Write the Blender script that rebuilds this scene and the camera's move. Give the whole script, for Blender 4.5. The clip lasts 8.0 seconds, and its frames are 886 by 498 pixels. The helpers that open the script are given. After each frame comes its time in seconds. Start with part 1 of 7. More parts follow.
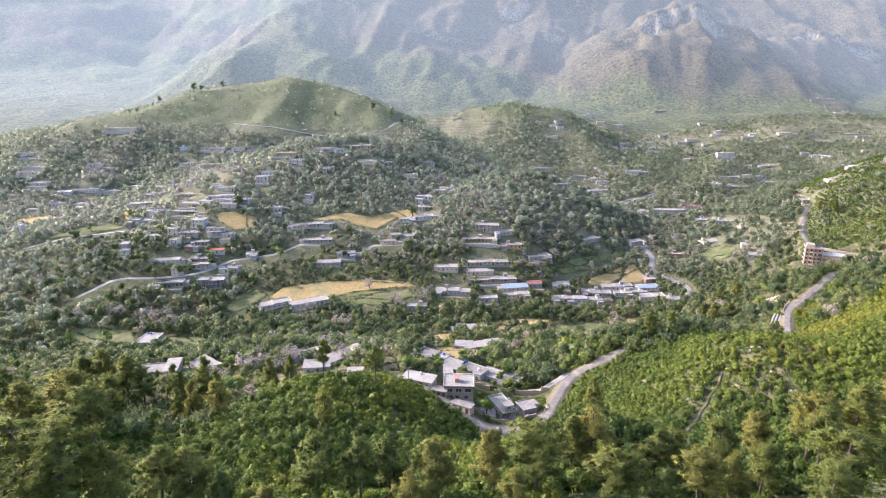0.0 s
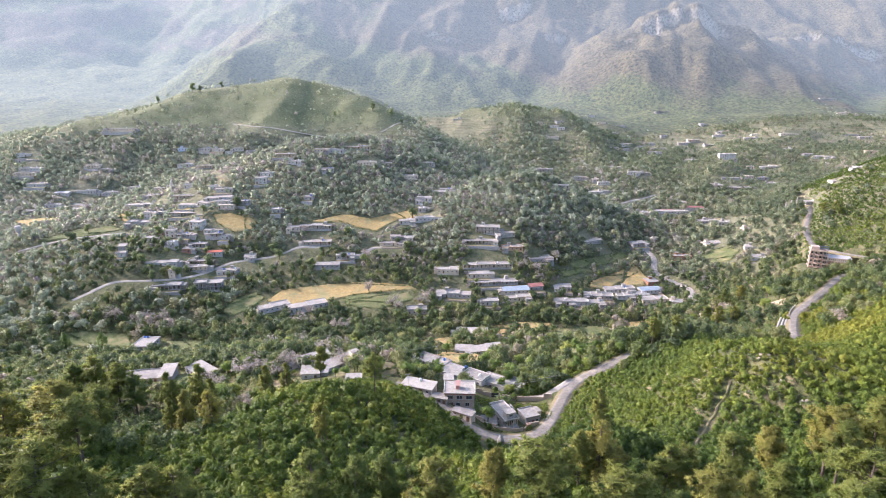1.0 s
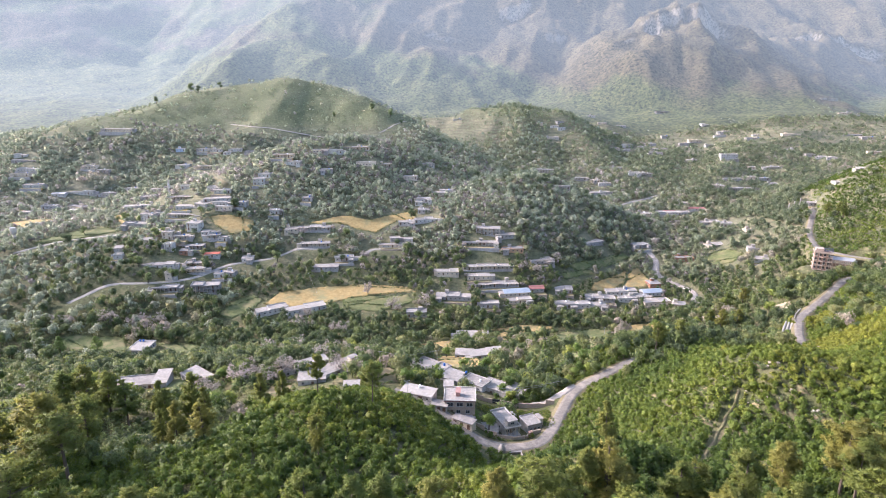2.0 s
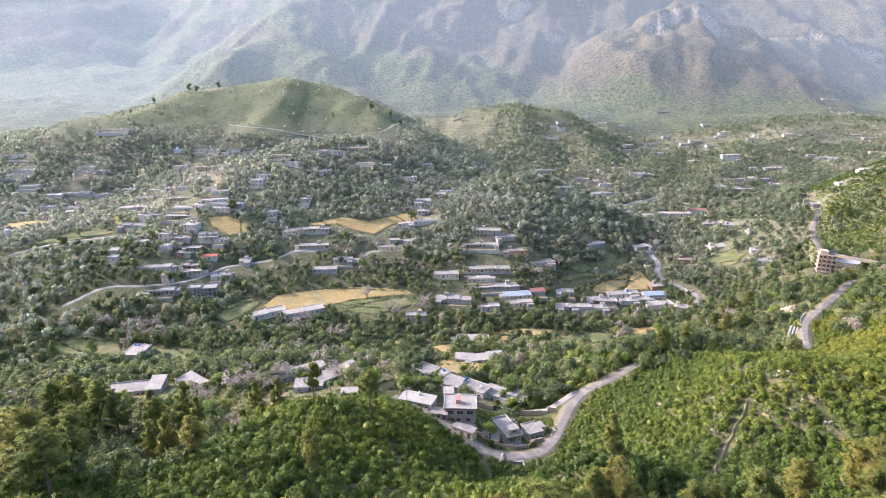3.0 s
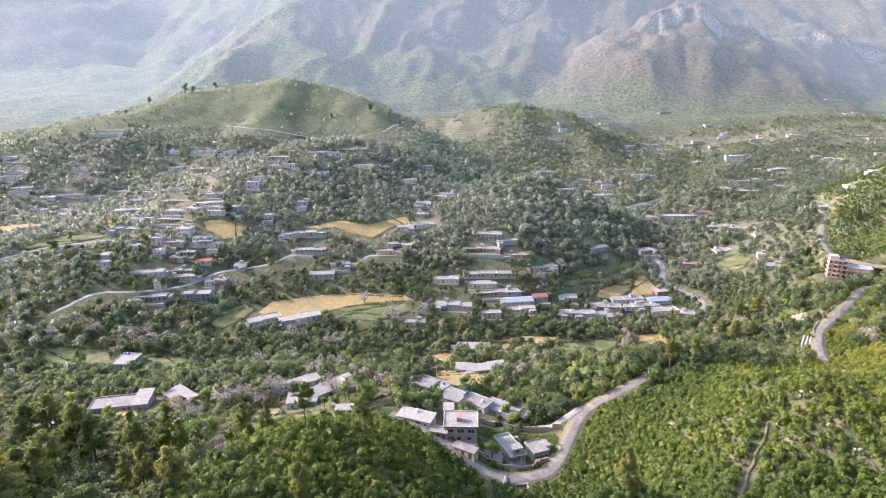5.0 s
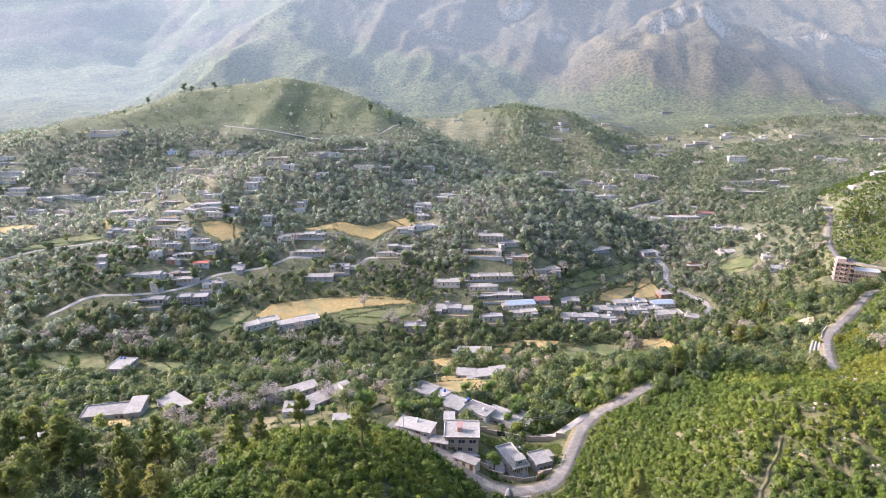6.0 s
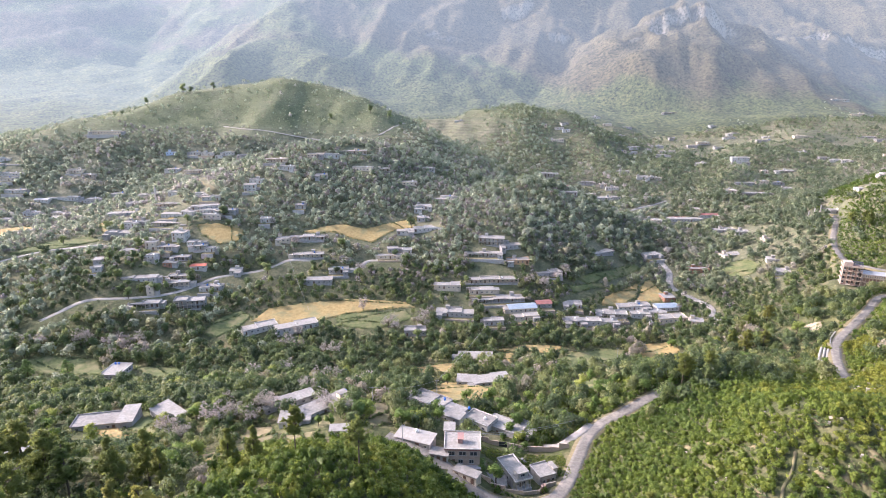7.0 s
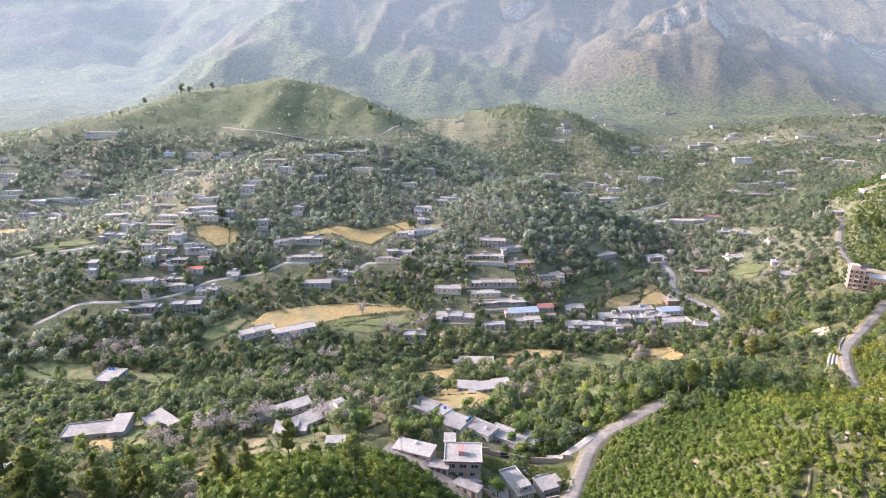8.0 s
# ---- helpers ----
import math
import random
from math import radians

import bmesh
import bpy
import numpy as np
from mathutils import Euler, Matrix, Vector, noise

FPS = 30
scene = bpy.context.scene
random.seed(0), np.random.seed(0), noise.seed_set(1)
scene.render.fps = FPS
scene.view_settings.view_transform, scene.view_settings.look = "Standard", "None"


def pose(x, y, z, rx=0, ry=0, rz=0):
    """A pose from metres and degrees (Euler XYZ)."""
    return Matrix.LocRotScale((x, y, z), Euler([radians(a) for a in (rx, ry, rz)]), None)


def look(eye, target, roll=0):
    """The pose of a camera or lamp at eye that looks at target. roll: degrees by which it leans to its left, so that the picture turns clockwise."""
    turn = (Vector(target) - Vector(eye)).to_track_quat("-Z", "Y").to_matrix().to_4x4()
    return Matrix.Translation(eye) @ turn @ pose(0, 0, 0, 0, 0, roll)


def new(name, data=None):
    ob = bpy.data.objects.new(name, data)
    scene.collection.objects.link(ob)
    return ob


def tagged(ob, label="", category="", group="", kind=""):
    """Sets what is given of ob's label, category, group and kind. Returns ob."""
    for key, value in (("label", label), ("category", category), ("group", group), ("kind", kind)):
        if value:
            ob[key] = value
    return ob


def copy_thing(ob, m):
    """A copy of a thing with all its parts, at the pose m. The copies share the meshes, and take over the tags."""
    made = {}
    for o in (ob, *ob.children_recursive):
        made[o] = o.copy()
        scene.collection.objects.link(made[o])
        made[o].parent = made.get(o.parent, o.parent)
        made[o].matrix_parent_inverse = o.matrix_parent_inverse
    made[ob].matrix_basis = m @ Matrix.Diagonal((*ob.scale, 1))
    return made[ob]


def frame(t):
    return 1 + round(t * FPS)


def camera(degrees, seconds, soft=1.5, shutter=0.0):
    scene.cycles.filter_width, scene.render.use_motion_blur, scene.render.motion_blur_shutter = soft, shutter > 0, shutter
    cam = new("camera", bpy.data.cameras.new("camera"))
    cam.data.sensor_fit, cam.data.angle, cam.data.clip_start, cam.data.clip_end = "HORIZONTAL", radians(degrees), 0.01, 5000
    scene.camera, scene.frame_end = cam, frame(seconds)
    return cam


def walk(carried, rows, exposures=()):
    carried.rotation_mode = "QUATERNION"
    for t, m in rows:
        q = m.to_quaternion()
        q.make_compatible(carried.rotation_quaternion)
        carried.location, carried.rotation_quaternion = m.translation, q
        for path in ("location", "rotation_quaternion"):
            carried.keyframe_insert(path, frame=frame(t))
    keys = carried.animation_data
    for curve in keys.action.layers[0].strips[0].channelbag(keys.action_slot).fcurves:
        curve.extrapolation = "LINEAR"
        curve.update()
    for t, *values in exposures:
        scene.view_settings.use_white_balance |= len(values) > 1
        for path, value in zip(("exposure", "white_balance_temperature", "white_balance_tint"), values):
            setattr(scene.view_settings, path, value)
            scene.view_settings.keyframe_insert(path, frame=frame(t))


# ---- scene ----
cam = camera(73.0, 8.0, soft=0.95)
PATH = [
    (0, pose(-0.00, 0.00, 180.00, 73.39, 0, 0.32)),
    (0.5, pose(-0.07, 2.80, 179.95, 73.41, 0, 0.34)),
    (1, pose(-0.14, 5.61, 179.91, 73.42, 0, 0.34)),
    (1.5, pose(-0.20, 8.44, 179.88, 73.42, 0, 0.33)),
    (3, pose(-0.32, 17.05, 179.83, 73.43, 0, 0.29)),
    (3.5, pose(-0.34, 20.02, 179.83, 73.45, 0, 0.28)),
    (4, pose(-0.34, 23.08, 179.83, 73.46, 0, 0.28)),
    (4.5, pose(-0.31, 26.26, 179.84, 73.45, 0, 0.28)),
    (6, pose(-0.20, 36.16, 179.91, 73.40, 0, 0.37)),
    (6.5, pose(-0.16, 39.55, 179.94, 73.41, 0, 0.41)),
    (7, pose(-0.11, 43.01, 179.98, 73.42, 0, 0.43)),
    (7.5, pose(-0.05, 46.50, 179.99, 73.42, 0, 0.46)),
    (8, pose(0.00, 50.00, 180.00, 73.42, 0, 0.48)),
]
walk(cam, PATH, exposures=[(0, 1.7, 6220, 21), (8, 1.7, 6220, 21)])

import functools

# ---- daylight: low hazy sun from ahead and to the left ----
SUN_ELEVATION, SUN_BEARING = 29.0, -72.0        # degrees; bearing from +y towards +x
sun_way = Vector((math.sin(radians(SUN_BEARING)) * math.cos(radians(SUN_ELEVATION)),
                  math.cos(radians(SUN_BEARING)) * math.cos(radians(SUN_ELEVATION)),
                  math.sin(radians(SUN_ELEVATION))))
world = bpy.data.worlds.new("hazy_morning")
scene.world = world
world.use_nodes = True
sky = world.node_tree.nodes.new("ShaderNodeTexSky")
sky.sky_type = "NISHITA"
sky.sun_disc = False
sky.sun_elevation = radians(SUN_ELEVATION)
sky.sun_rotation = radians(SUN_BEARING)
sky.air_density, sky.dust_density, sky.ozone_density = 1.0, 3.0, 1.0
world.node_tree.nodes["Background"].inputs["Strength"].default_value = 0.15
world.node_tree.links.new(sky.outputs["Color"], world.node_tree.nodes["Background"].inputs["Color"])
sun = new("sun", bpy.data.lights.new("sun", "SUN"))
sun.data.energy, sun.data.angle, sun.data.color = 2.0, radians(2.5), (1.0, 0.91, 0.93)
sun.matrix_world = look(sun_way * 900, (0, 0, 0))

# ---- the lie of the land ----
def lattice(ix, iy, seed):
    """A fixed random value in 0..1 for each whole-number place."""
    n = (ix.astype(np.int64) * 374761393 + iy.astype(np.int64) * 668265263 + seed * 974711) & 0x7FFFFFFF
    n = ((n ^ (n >> 13)) * 1274126177) & 0x7FFFFFFF
    return ((n ^ (n >> 16)) & 0xFFFF) / 65535.0


def smooth_noise(x, y, size, seed=0):
    x, y = np.asarray(x, float) / size, np.asarray(y, float) / size
    ix, iy = np.floor(x), np.floor(y)
    fx, fy = x - ix, y - iy
    fx, fy = fx * fx * (3 - 2 * fx), fy * fy * (3 - 2 * fy)
    a, b = lattice(ix, iy, seed), lattice(ix + 1, iy, seed)
    c, d = lattice(ix, iy + 1, seed), lattice(ix + 1, iy + 1, seed)
    return (a * (1 - fx) + b * fx) * (1 - fy) + (c * (1 - fx) + d * fx) * fy - 0.5


def rough(x, y, size, octaves=4, seed=0):
    total = 0
    for k in range(octaves):
        total = total + smooth_noise(x, y, size / 2**k, seed + k) / 2**k
    return total


def ridged(x, y, size, octaves=4, seed=0):
    total, weight = 0, 1.0
    for k in range(octaves):
        total = total + weight * (0.5 - np.abs(smooth_noise(x, y, size / 2**k, seed + k)) * 2)
        weight *= 0.5
    return total


# rounded swells and hollows: east, north, radius, height
NEAR_RIDGE = [
    (0, -200, 57, 14.6), (200, -150, 57, 21.8), (-200, -150, 57, 12.1), (150, 0, 35, 31), (-150, 0, 14, 17.9),
    (60, 20, 14, 3), (-60, 20, 14, 2.5), (0, 20, 14, 2.4), (-90, 60, 14, -3.6), (-30, 60, 22, -1.8),
    (160, 100, 22, 6.5), (33, 104, 14, 3.4), (49, 113, 14, -6.6), (-16, 119, 14, -7.8), (-250, 120, 14, 3.5),
    (-56, 132, 14, 2.5), (38, 136, 14, 11.7), (-87, 137, 14, 2.5), (102, 149, 15, -5.3), (250, 150, 62, 34.4),
]
FACING_SLOPES = [
    (-16, 157, 16, -3.5), (38, 160, 16, -5.4), (20, 165, 16, -6.5), (-93, 170, 17, -4), (-43, 174, 17, 3.9),
    (69, 180, 18, 2.6), (-23, 188, 19, 5.7), (-115, 192, 19, 10.7), (106, 193, 19, 10), (32, 197, 31, -24.3),
    (200, 200, 20, 13.2), (-134, 206, 33, -10.4), (-73, 222, 22, -3.7), (109, 224, 22, 6.8), (25, 240, 24, -5.4),
    (140, 240, 24, -5.6), (72, 243, 24, -4.3), (-300, 250, 64, -8.9), (250, 250, 25, 16.6), (-42, 269, 27, 2.7),
]
VALLEY_FLOOR = [
    (45, 275, 27, -8.3), (168, 286, 28, -8.5), (120, 288, 29, 9.9), (-91, 298, 30, 6.9), (330, 300, 125, 42.2),
    (330, 300, 48, 13.7), (-150, 330, 84, -8), (-245, 331, 33, -5.1), (200, 351, 35, -4.3), (244, 373, 37, 9.4),
    (12, 391, 39, -3.9), (136, 398, 64, -10.4), (-400, 400, 40, 9.6), (-255, 455, 45, 15.8), (420, 480, 77, 22.1),
    (420, 480, 123, 23.6), (-351, 489, 49, 12.3), (197, 505, 81, -18.8), (58, 569, 56, 26.1), (-156, 588, 94, 11.4),
]
VILLAGE_HILLS = [
    (450, 600, 96, 16.8), (450, 600, 60, 31.4), (-900, 600, 250, 14.6), (249, 665, 106, -26), (-412, 671, 67, -23.8),
    (-107, 737, 73, 10.6), (416, 766, 76, -12.1), (111, 795, 79, -14.5), (-383, 939, 150, 20.7), (-383, 939, 93, 17.2),
    (355, 962, 240, -29.7), (-201, 975, 93, 13.6), (170, 1104, 93, 14.8), (-374, 1144, 240, 20.8), (-60, 1150, 93, -23.1),
    (-700, 1150, 150, -16.7), (-150, 1180, 93, -20.8), (-12, 1244, 93, -17), (1300, 1300, 390, 29.6), (-271, 1351, 150, 26.2),
]
FOOTHILLS = [
    (-271, 1351, 240, 28.1), (-427, 1361, 240, 25.6), (665, 1429, 150, 28.5), (597, 1432, 93, 26.2), (-200, 1450, 390, 23.8),
    (-200, 1450, 150, 26.8), (373, 1460, 150, -23.9), (640, 1480, 93, 24.4), (640, 1480, 150, 28), (700, 1500, 240, 24.7),
    (150, 1500, 240, -24.3), (150, 1500, 150, -29), (444, 1506, 93, -26.6), (250, 1560, 150, -34.6), (-480, 1650, 240, 27.6),
    (-480, 1650, 150, 23.7), (-480, 1650, 93, 22.5), (-300, 1700, 240, 36.3), (-1000, 1700, 390, -44.6), (-1000, 1700, 240, -31),
]
# hills between the villages: crest line of east, north, height, and how steeply the sides fall
VILLAGE_RIDGES = [
    ([(-208, 630, 83), (-179, 665, 94), (-144, 690, 101), (-105, 712, 104), (-67, 735, 94), (-23, 775, 72), (11, 800, 60)], 0.42),
    ([(-688, 880, 74), (-598, 850, 93), (-489, 820, 116), (-432, 855, 128), (-372, 914, 150), (-309, 935, 159), (-253, 950, 169), (-195, 950, 161), (-140, 920, 144), (-103, 885, 128), (-66, 860, 111)], 0.5),
    ([(6, 625, 55), (36, 645, 62), (85, 660, 68), (118, 652, 54), (140, 632, 36), (160, 605, 24)], 0.45),
    ([(-55, 1110, 96), (11, 1120, 100), (77, 1125, 117), (116, 1120, 125), (169, 1100, 113), (207, 1030, 82), (238, 960, 60), (269, 880, 44)], 0.4),
    ([(604, 1080, 86), (504, 1000, 64), (406, 880, 46), (343, 780, 29)], 0.3),
    ([(826, 1120, 78), (601, 920, 54), (487, 820, 38)], 0.3),
    ([(212, 1230, 105), (272, 1250, 108), (304, 1240, 95)], 0.45),
]
# mountain ridges: crest line of east, north, height, and how steeply the sides fall
MOUNTAIN_RIDGES = [
    ([(-643, 1230, 96), (-574, 1300, 132), (-503, 1450, 196), (-465, 1600, 262), (-401, 1780, 367), (-256, 2000, 485), (110, 2150, 525), (534, 2250, 560), (900, 2450, 600)], 0.62),
    ([(-392, 1730, 333), (-276, 1520, 214), (-208, 1360, 140), (-158, 1250, 108)], 0.55),
    ([(-184, 1950, 431), (-77, 1750, 277), (15, 1600, 188), (79, 1450, 125)], 0.6),
    ([(128, 2130, 505), (224, 1900, 333), (287, 1700, 218), (277, 1580, 147), (209, 1440, 102)], 0.62),
    ([(390, 1540, 198), (446, 1580, 241), (512, 1640, 331), (574, 1660, 356), (695, 1670, 338), (772, 1700, 300), (896, 1760, 275), (1073, 1880, 281), (1280, 1980, 280), (1700, 2000, 262)], 0.72),
    ([(525, 1590, 255), (480, 1500, 200), (406, 1380, 109), (371, 1290, 68)], 0.6),
    ([(705, 1640, 271), (709, 1480, 200), (706, 1330, 130), (710, 1200, 76)], 0.45),
    ([(611, 1620, 270), (560, 1480, 188), (470, 1330, 106), (411, 1250, 72)], 0.55),
    ([(760, 2500, 380), (1060, 2500, 540), (1309, 2500, 570), (2100, 2500, 600)], 0.6),
    ([(-2600, 2600, 700), (-2056, 2700, 636), (-1551, 2800, 543), (-1284, 3000, 515), (-957, 3000, 592), (-230, 3000, 686), (600, 3000, 640)], 0.6),
]
NAMED_KNOLLS = [(-240, 1055, 110, -50), (-150, 785, 45, -10)]
PROFILE_Y = (-300, -100, 60, 120, 200, 260, 340, 400, 450, 550, 700, 900, 1380, 1800, 2300, 3300)
PROFILE_Z = (190, 160, 114, 92, 68, 46, 16, 8, 12, 34, 56, 66, 84, 300, 540, 900)


def over_ridges(x, y, z, ridges, wander, merge, broad):
    """Raises the ground z to the ridges, whose crests wander a little and whose feet merge into it."""
    wx, wy = x + wander * rough(x, y, 3.5 * wander, 3, 42), y + wander * rough(x, y, 3.5 * wander, 3, 45)
    for line, fall in ridges:
        crest = np.full(x.shape, -1e9)
        for (xa, ya, za), (xb, yb, zb) in zip(line, line[1:]):
            t = np.clip(((wx - xa) * (xb - xa) + (wy - ya) * (yb - ya)) / ((xb - xa) ** 2 + (yb - ya) ** 2), 0, 1)
            away = np.hypot(wx - xa - t * (xb - xa), wy - ya - t * (yb - ya))
            crest = np.maximum(crest, za + t * (zb - za) - fall * (np.sqrt(away * away + broad * broad) - broad))
        gap = np.clip(0.5 + (crest - z) / merge, 0, 1)
        z = z + (crest - z) * gap + 0.5 * merge * gap * (1 - gap)
    return z


def mountain_height(x, y):
    """Mountain ridges over a floor that rises slowly behind the foothills."""
    z = np.interp(y, (1100, 1250, 1400, 1800, 2300, 3000, 3900), (74, 86, 102, 150, 240, 340, 420)) + 14 * smooth_noise(x, y, 200, 41) - np.interp(x, (-700, -500), (30, 0)) - 14 * np.exp(-((x - 340) / 60) ** 2)
    return over_ridges(x, y, z, MOUNTAIN_RIDGES, 60, 36, 20)


def bare_height(x, y):
    """The ground's height, without the small bumps."""
    x, y = np.asarray(x, float), np.asarray(y, float)
    z, weight = 0, 0
    for o in np.linspace(-1, 1, 9):
        w = 1 - abs(o) * 0.9
        z, weight = z + w * np.interp(y + o * (15 + 0.05 * np.abs(y)), PROFILE_Y, PROFILE_Z), weight + w
    z = z / weight
    for group in (NEAR_RIDGE, FACING_SLOPES, VALLEY_FLOOR, VILLAGE_HILLS, FOOTHILLS, NAMED_KNOLLS):
        for hx, hy, r, h in group:
            z = z + h * np.exp(-((x - hx) ** 2 + (y - hy) ** 2) / (2 * r * r))
    hilly = (y > 500) & (y < 1400)
    if np.any(hilly):
        z = np.where(hilly, over_ridges(x, y, z, VILLAGE_RIDGES, 14, 14, 24), z)
    beyond = np.clip((y - 1150) / 150, 0, 1)
    if np.any(beyond > 0):
        beyond = beyond * beyond * (3 - 2 * beyond)
        z = z * (1 - beyond) + mountain_height(x, y) * beyond
    return z


def land_height(x, y):
    """The ground with its bumps, gullies and crags, which grow towards the mountains."""
    x, y = np.asarray(x, float), np.asarray(y, float)
    z = bare_height(x, y) + 2.2 * rough(x, y, 40, 4, 3) + 0.5 * rough(x, y, 6, 2, 9)
    z = z + np.clip((y - 620) / 150, 0, 1) * 7 * (ridged(x, y, 90, 3, 15) - 0.42)
    grow = np.clip((y - 1150) / 300, 0.0, 1.0) * np.clip((z - 60) / 160, 0.12, 1.0)
    gullies = 34 * (ridged(x + 0.3 * y, y * 0.45, 260, 5, 11) - 0.45) + 26 * (ridged(x - 0.3 * y, y * 0.45, 105, 5, 5) - 0.45)
    crag = np.exp(-((x - 580) / 150) ** 4 - ((y - 1630) / 70) ** 4) * 20 * (ridged(x * 1.4, y * 0.3, 50, 4, 21) - 0.45)
    # cliffs: the slope gathers into a steep step
    for cx, wide, cy, tall in ((520, 24, 1618, 75), (585, 42, 1636, 45), (640, 24, 1630, 62), (690, 36, 1648, 48), (450, 26, 1566, 36), (195, 46, 1875, 55), (300, 44, 1750, 36), (-20, 60, 1700, 24), (1150, 180, 1905, 44)):
        edge = cy + 12 * smooth_noise(x, y * 0, 9, cx) + 18 * smooth_noise(x, y * 0, 33, cx + 1)
        step = 1 / (1 + np.exp(-np.clip((y - edge) / 4.0, -30, 30))) - np.clip((y - edge) / 190 + 0.5, 0, 1)
        crag = crag + tall * step * np.exp(-((x - cx) / wide) ** 4)
    return z + grow * gullies + crag

# ---- materials ----
def material(name, rough_value=0.85, metal=0.0):
    m = bpy.data.materials.new(name)
    m.use_nodes = True
    b = m.node_tree.nodes["Principled BSDF"]
    b.inputs["Roughness"].default_value, b.inputs["Metallic"].default_value = rough_value, metal
    b.inputs["Specular IOR Level"].default_value = 0.25
    return m


def ramp_node(m, stops, fac=None):
    r = m.node_tree.nodes.new("ShaderNodeValToRGB")
    while len(r.color_ramp.elements) < len(stops):
        r.color_ramp.elements.new(0.5)
    for e, (at, c) in zip(r.color_ramp.elements, stops):
        e.position, e.color = at, (*c, 1)
    if fac is not None:
        m.node_tree.links.new(fac, r.inputs["Fac"])
    return r.outputs["Color"]


def noise_node(m, scale, detail=4.0, stretch=None, roughness=0.55, kind="Object"):
    t = m.node_tree.nodes.new("ShaderNodeNewGeometry") if kind == "World" else m.node_tree.nodes.new("ShaderNodeTexCoord")
    out = t.outputs["Position"] if kind == "World" else t.outputs["Object"]
    if stretch:
        mp = m.node_tree.nodes.new("ShaderNodeMapping")
        mp.inputs["Scale"].default_value = stretch
        m.node_tree.links.new(out, mp.inputs["Vector"])
        out = mp.outputs["Vector"]
    n = m.node_tree.nodes.new("ShaderNodeTexNoise")
    n.inputs["Scale"].default_value, n.inputs["Detail"].default_value, n.inputs["Roughness"].default_value = scale, detail, roughness
    m.node_tree.links.new(out, n.inputs["Vector"])
    return n.outputs["Fac"]


def mix_node(m, fac, a, b, how="MIX"):
    n = m.node_tree.nodes.new("ShaderNodeMix")
    n.data_type, n.blend_type = "RGBA", how
    for socket, value in ((n.inputs[0], fac), (n.inputs[6], a), (n.inputs[7], b)):
        if isinstance(value, bpy.types.NodeSocket):
            m.node_tree.links.new(value, socket)
        else:
            socket.default_value = value if isinstance(value, float) else (*value, 1)
    return n.outputs[2]


def base_of(m, colour):
    b = m.node_tree.nodes["Principled BSDF"].inputs["Base Color"]
    if isinstance(colour, bpy.types.NodeSocket):
        m.node_tree.links.new(colour, b)
    else:
        b.default_value = (*colour, 1)
    return m


def bump_of(m, height, strength=0.4, distance=0.1):
    n = m.node_tree.nodes.new("ShaderNodeBump")
    n.inputs["Strength"].default_value, n.inputs["Distance"].default_value = strength, distance
    m.node_tree.links.new(height, n.inputs["Height"])
    m.node_tree.links.new(n.outputs["Normal"], m.node_tree.nodes["Principled BSDF"].inputs["Normal"])
    return m


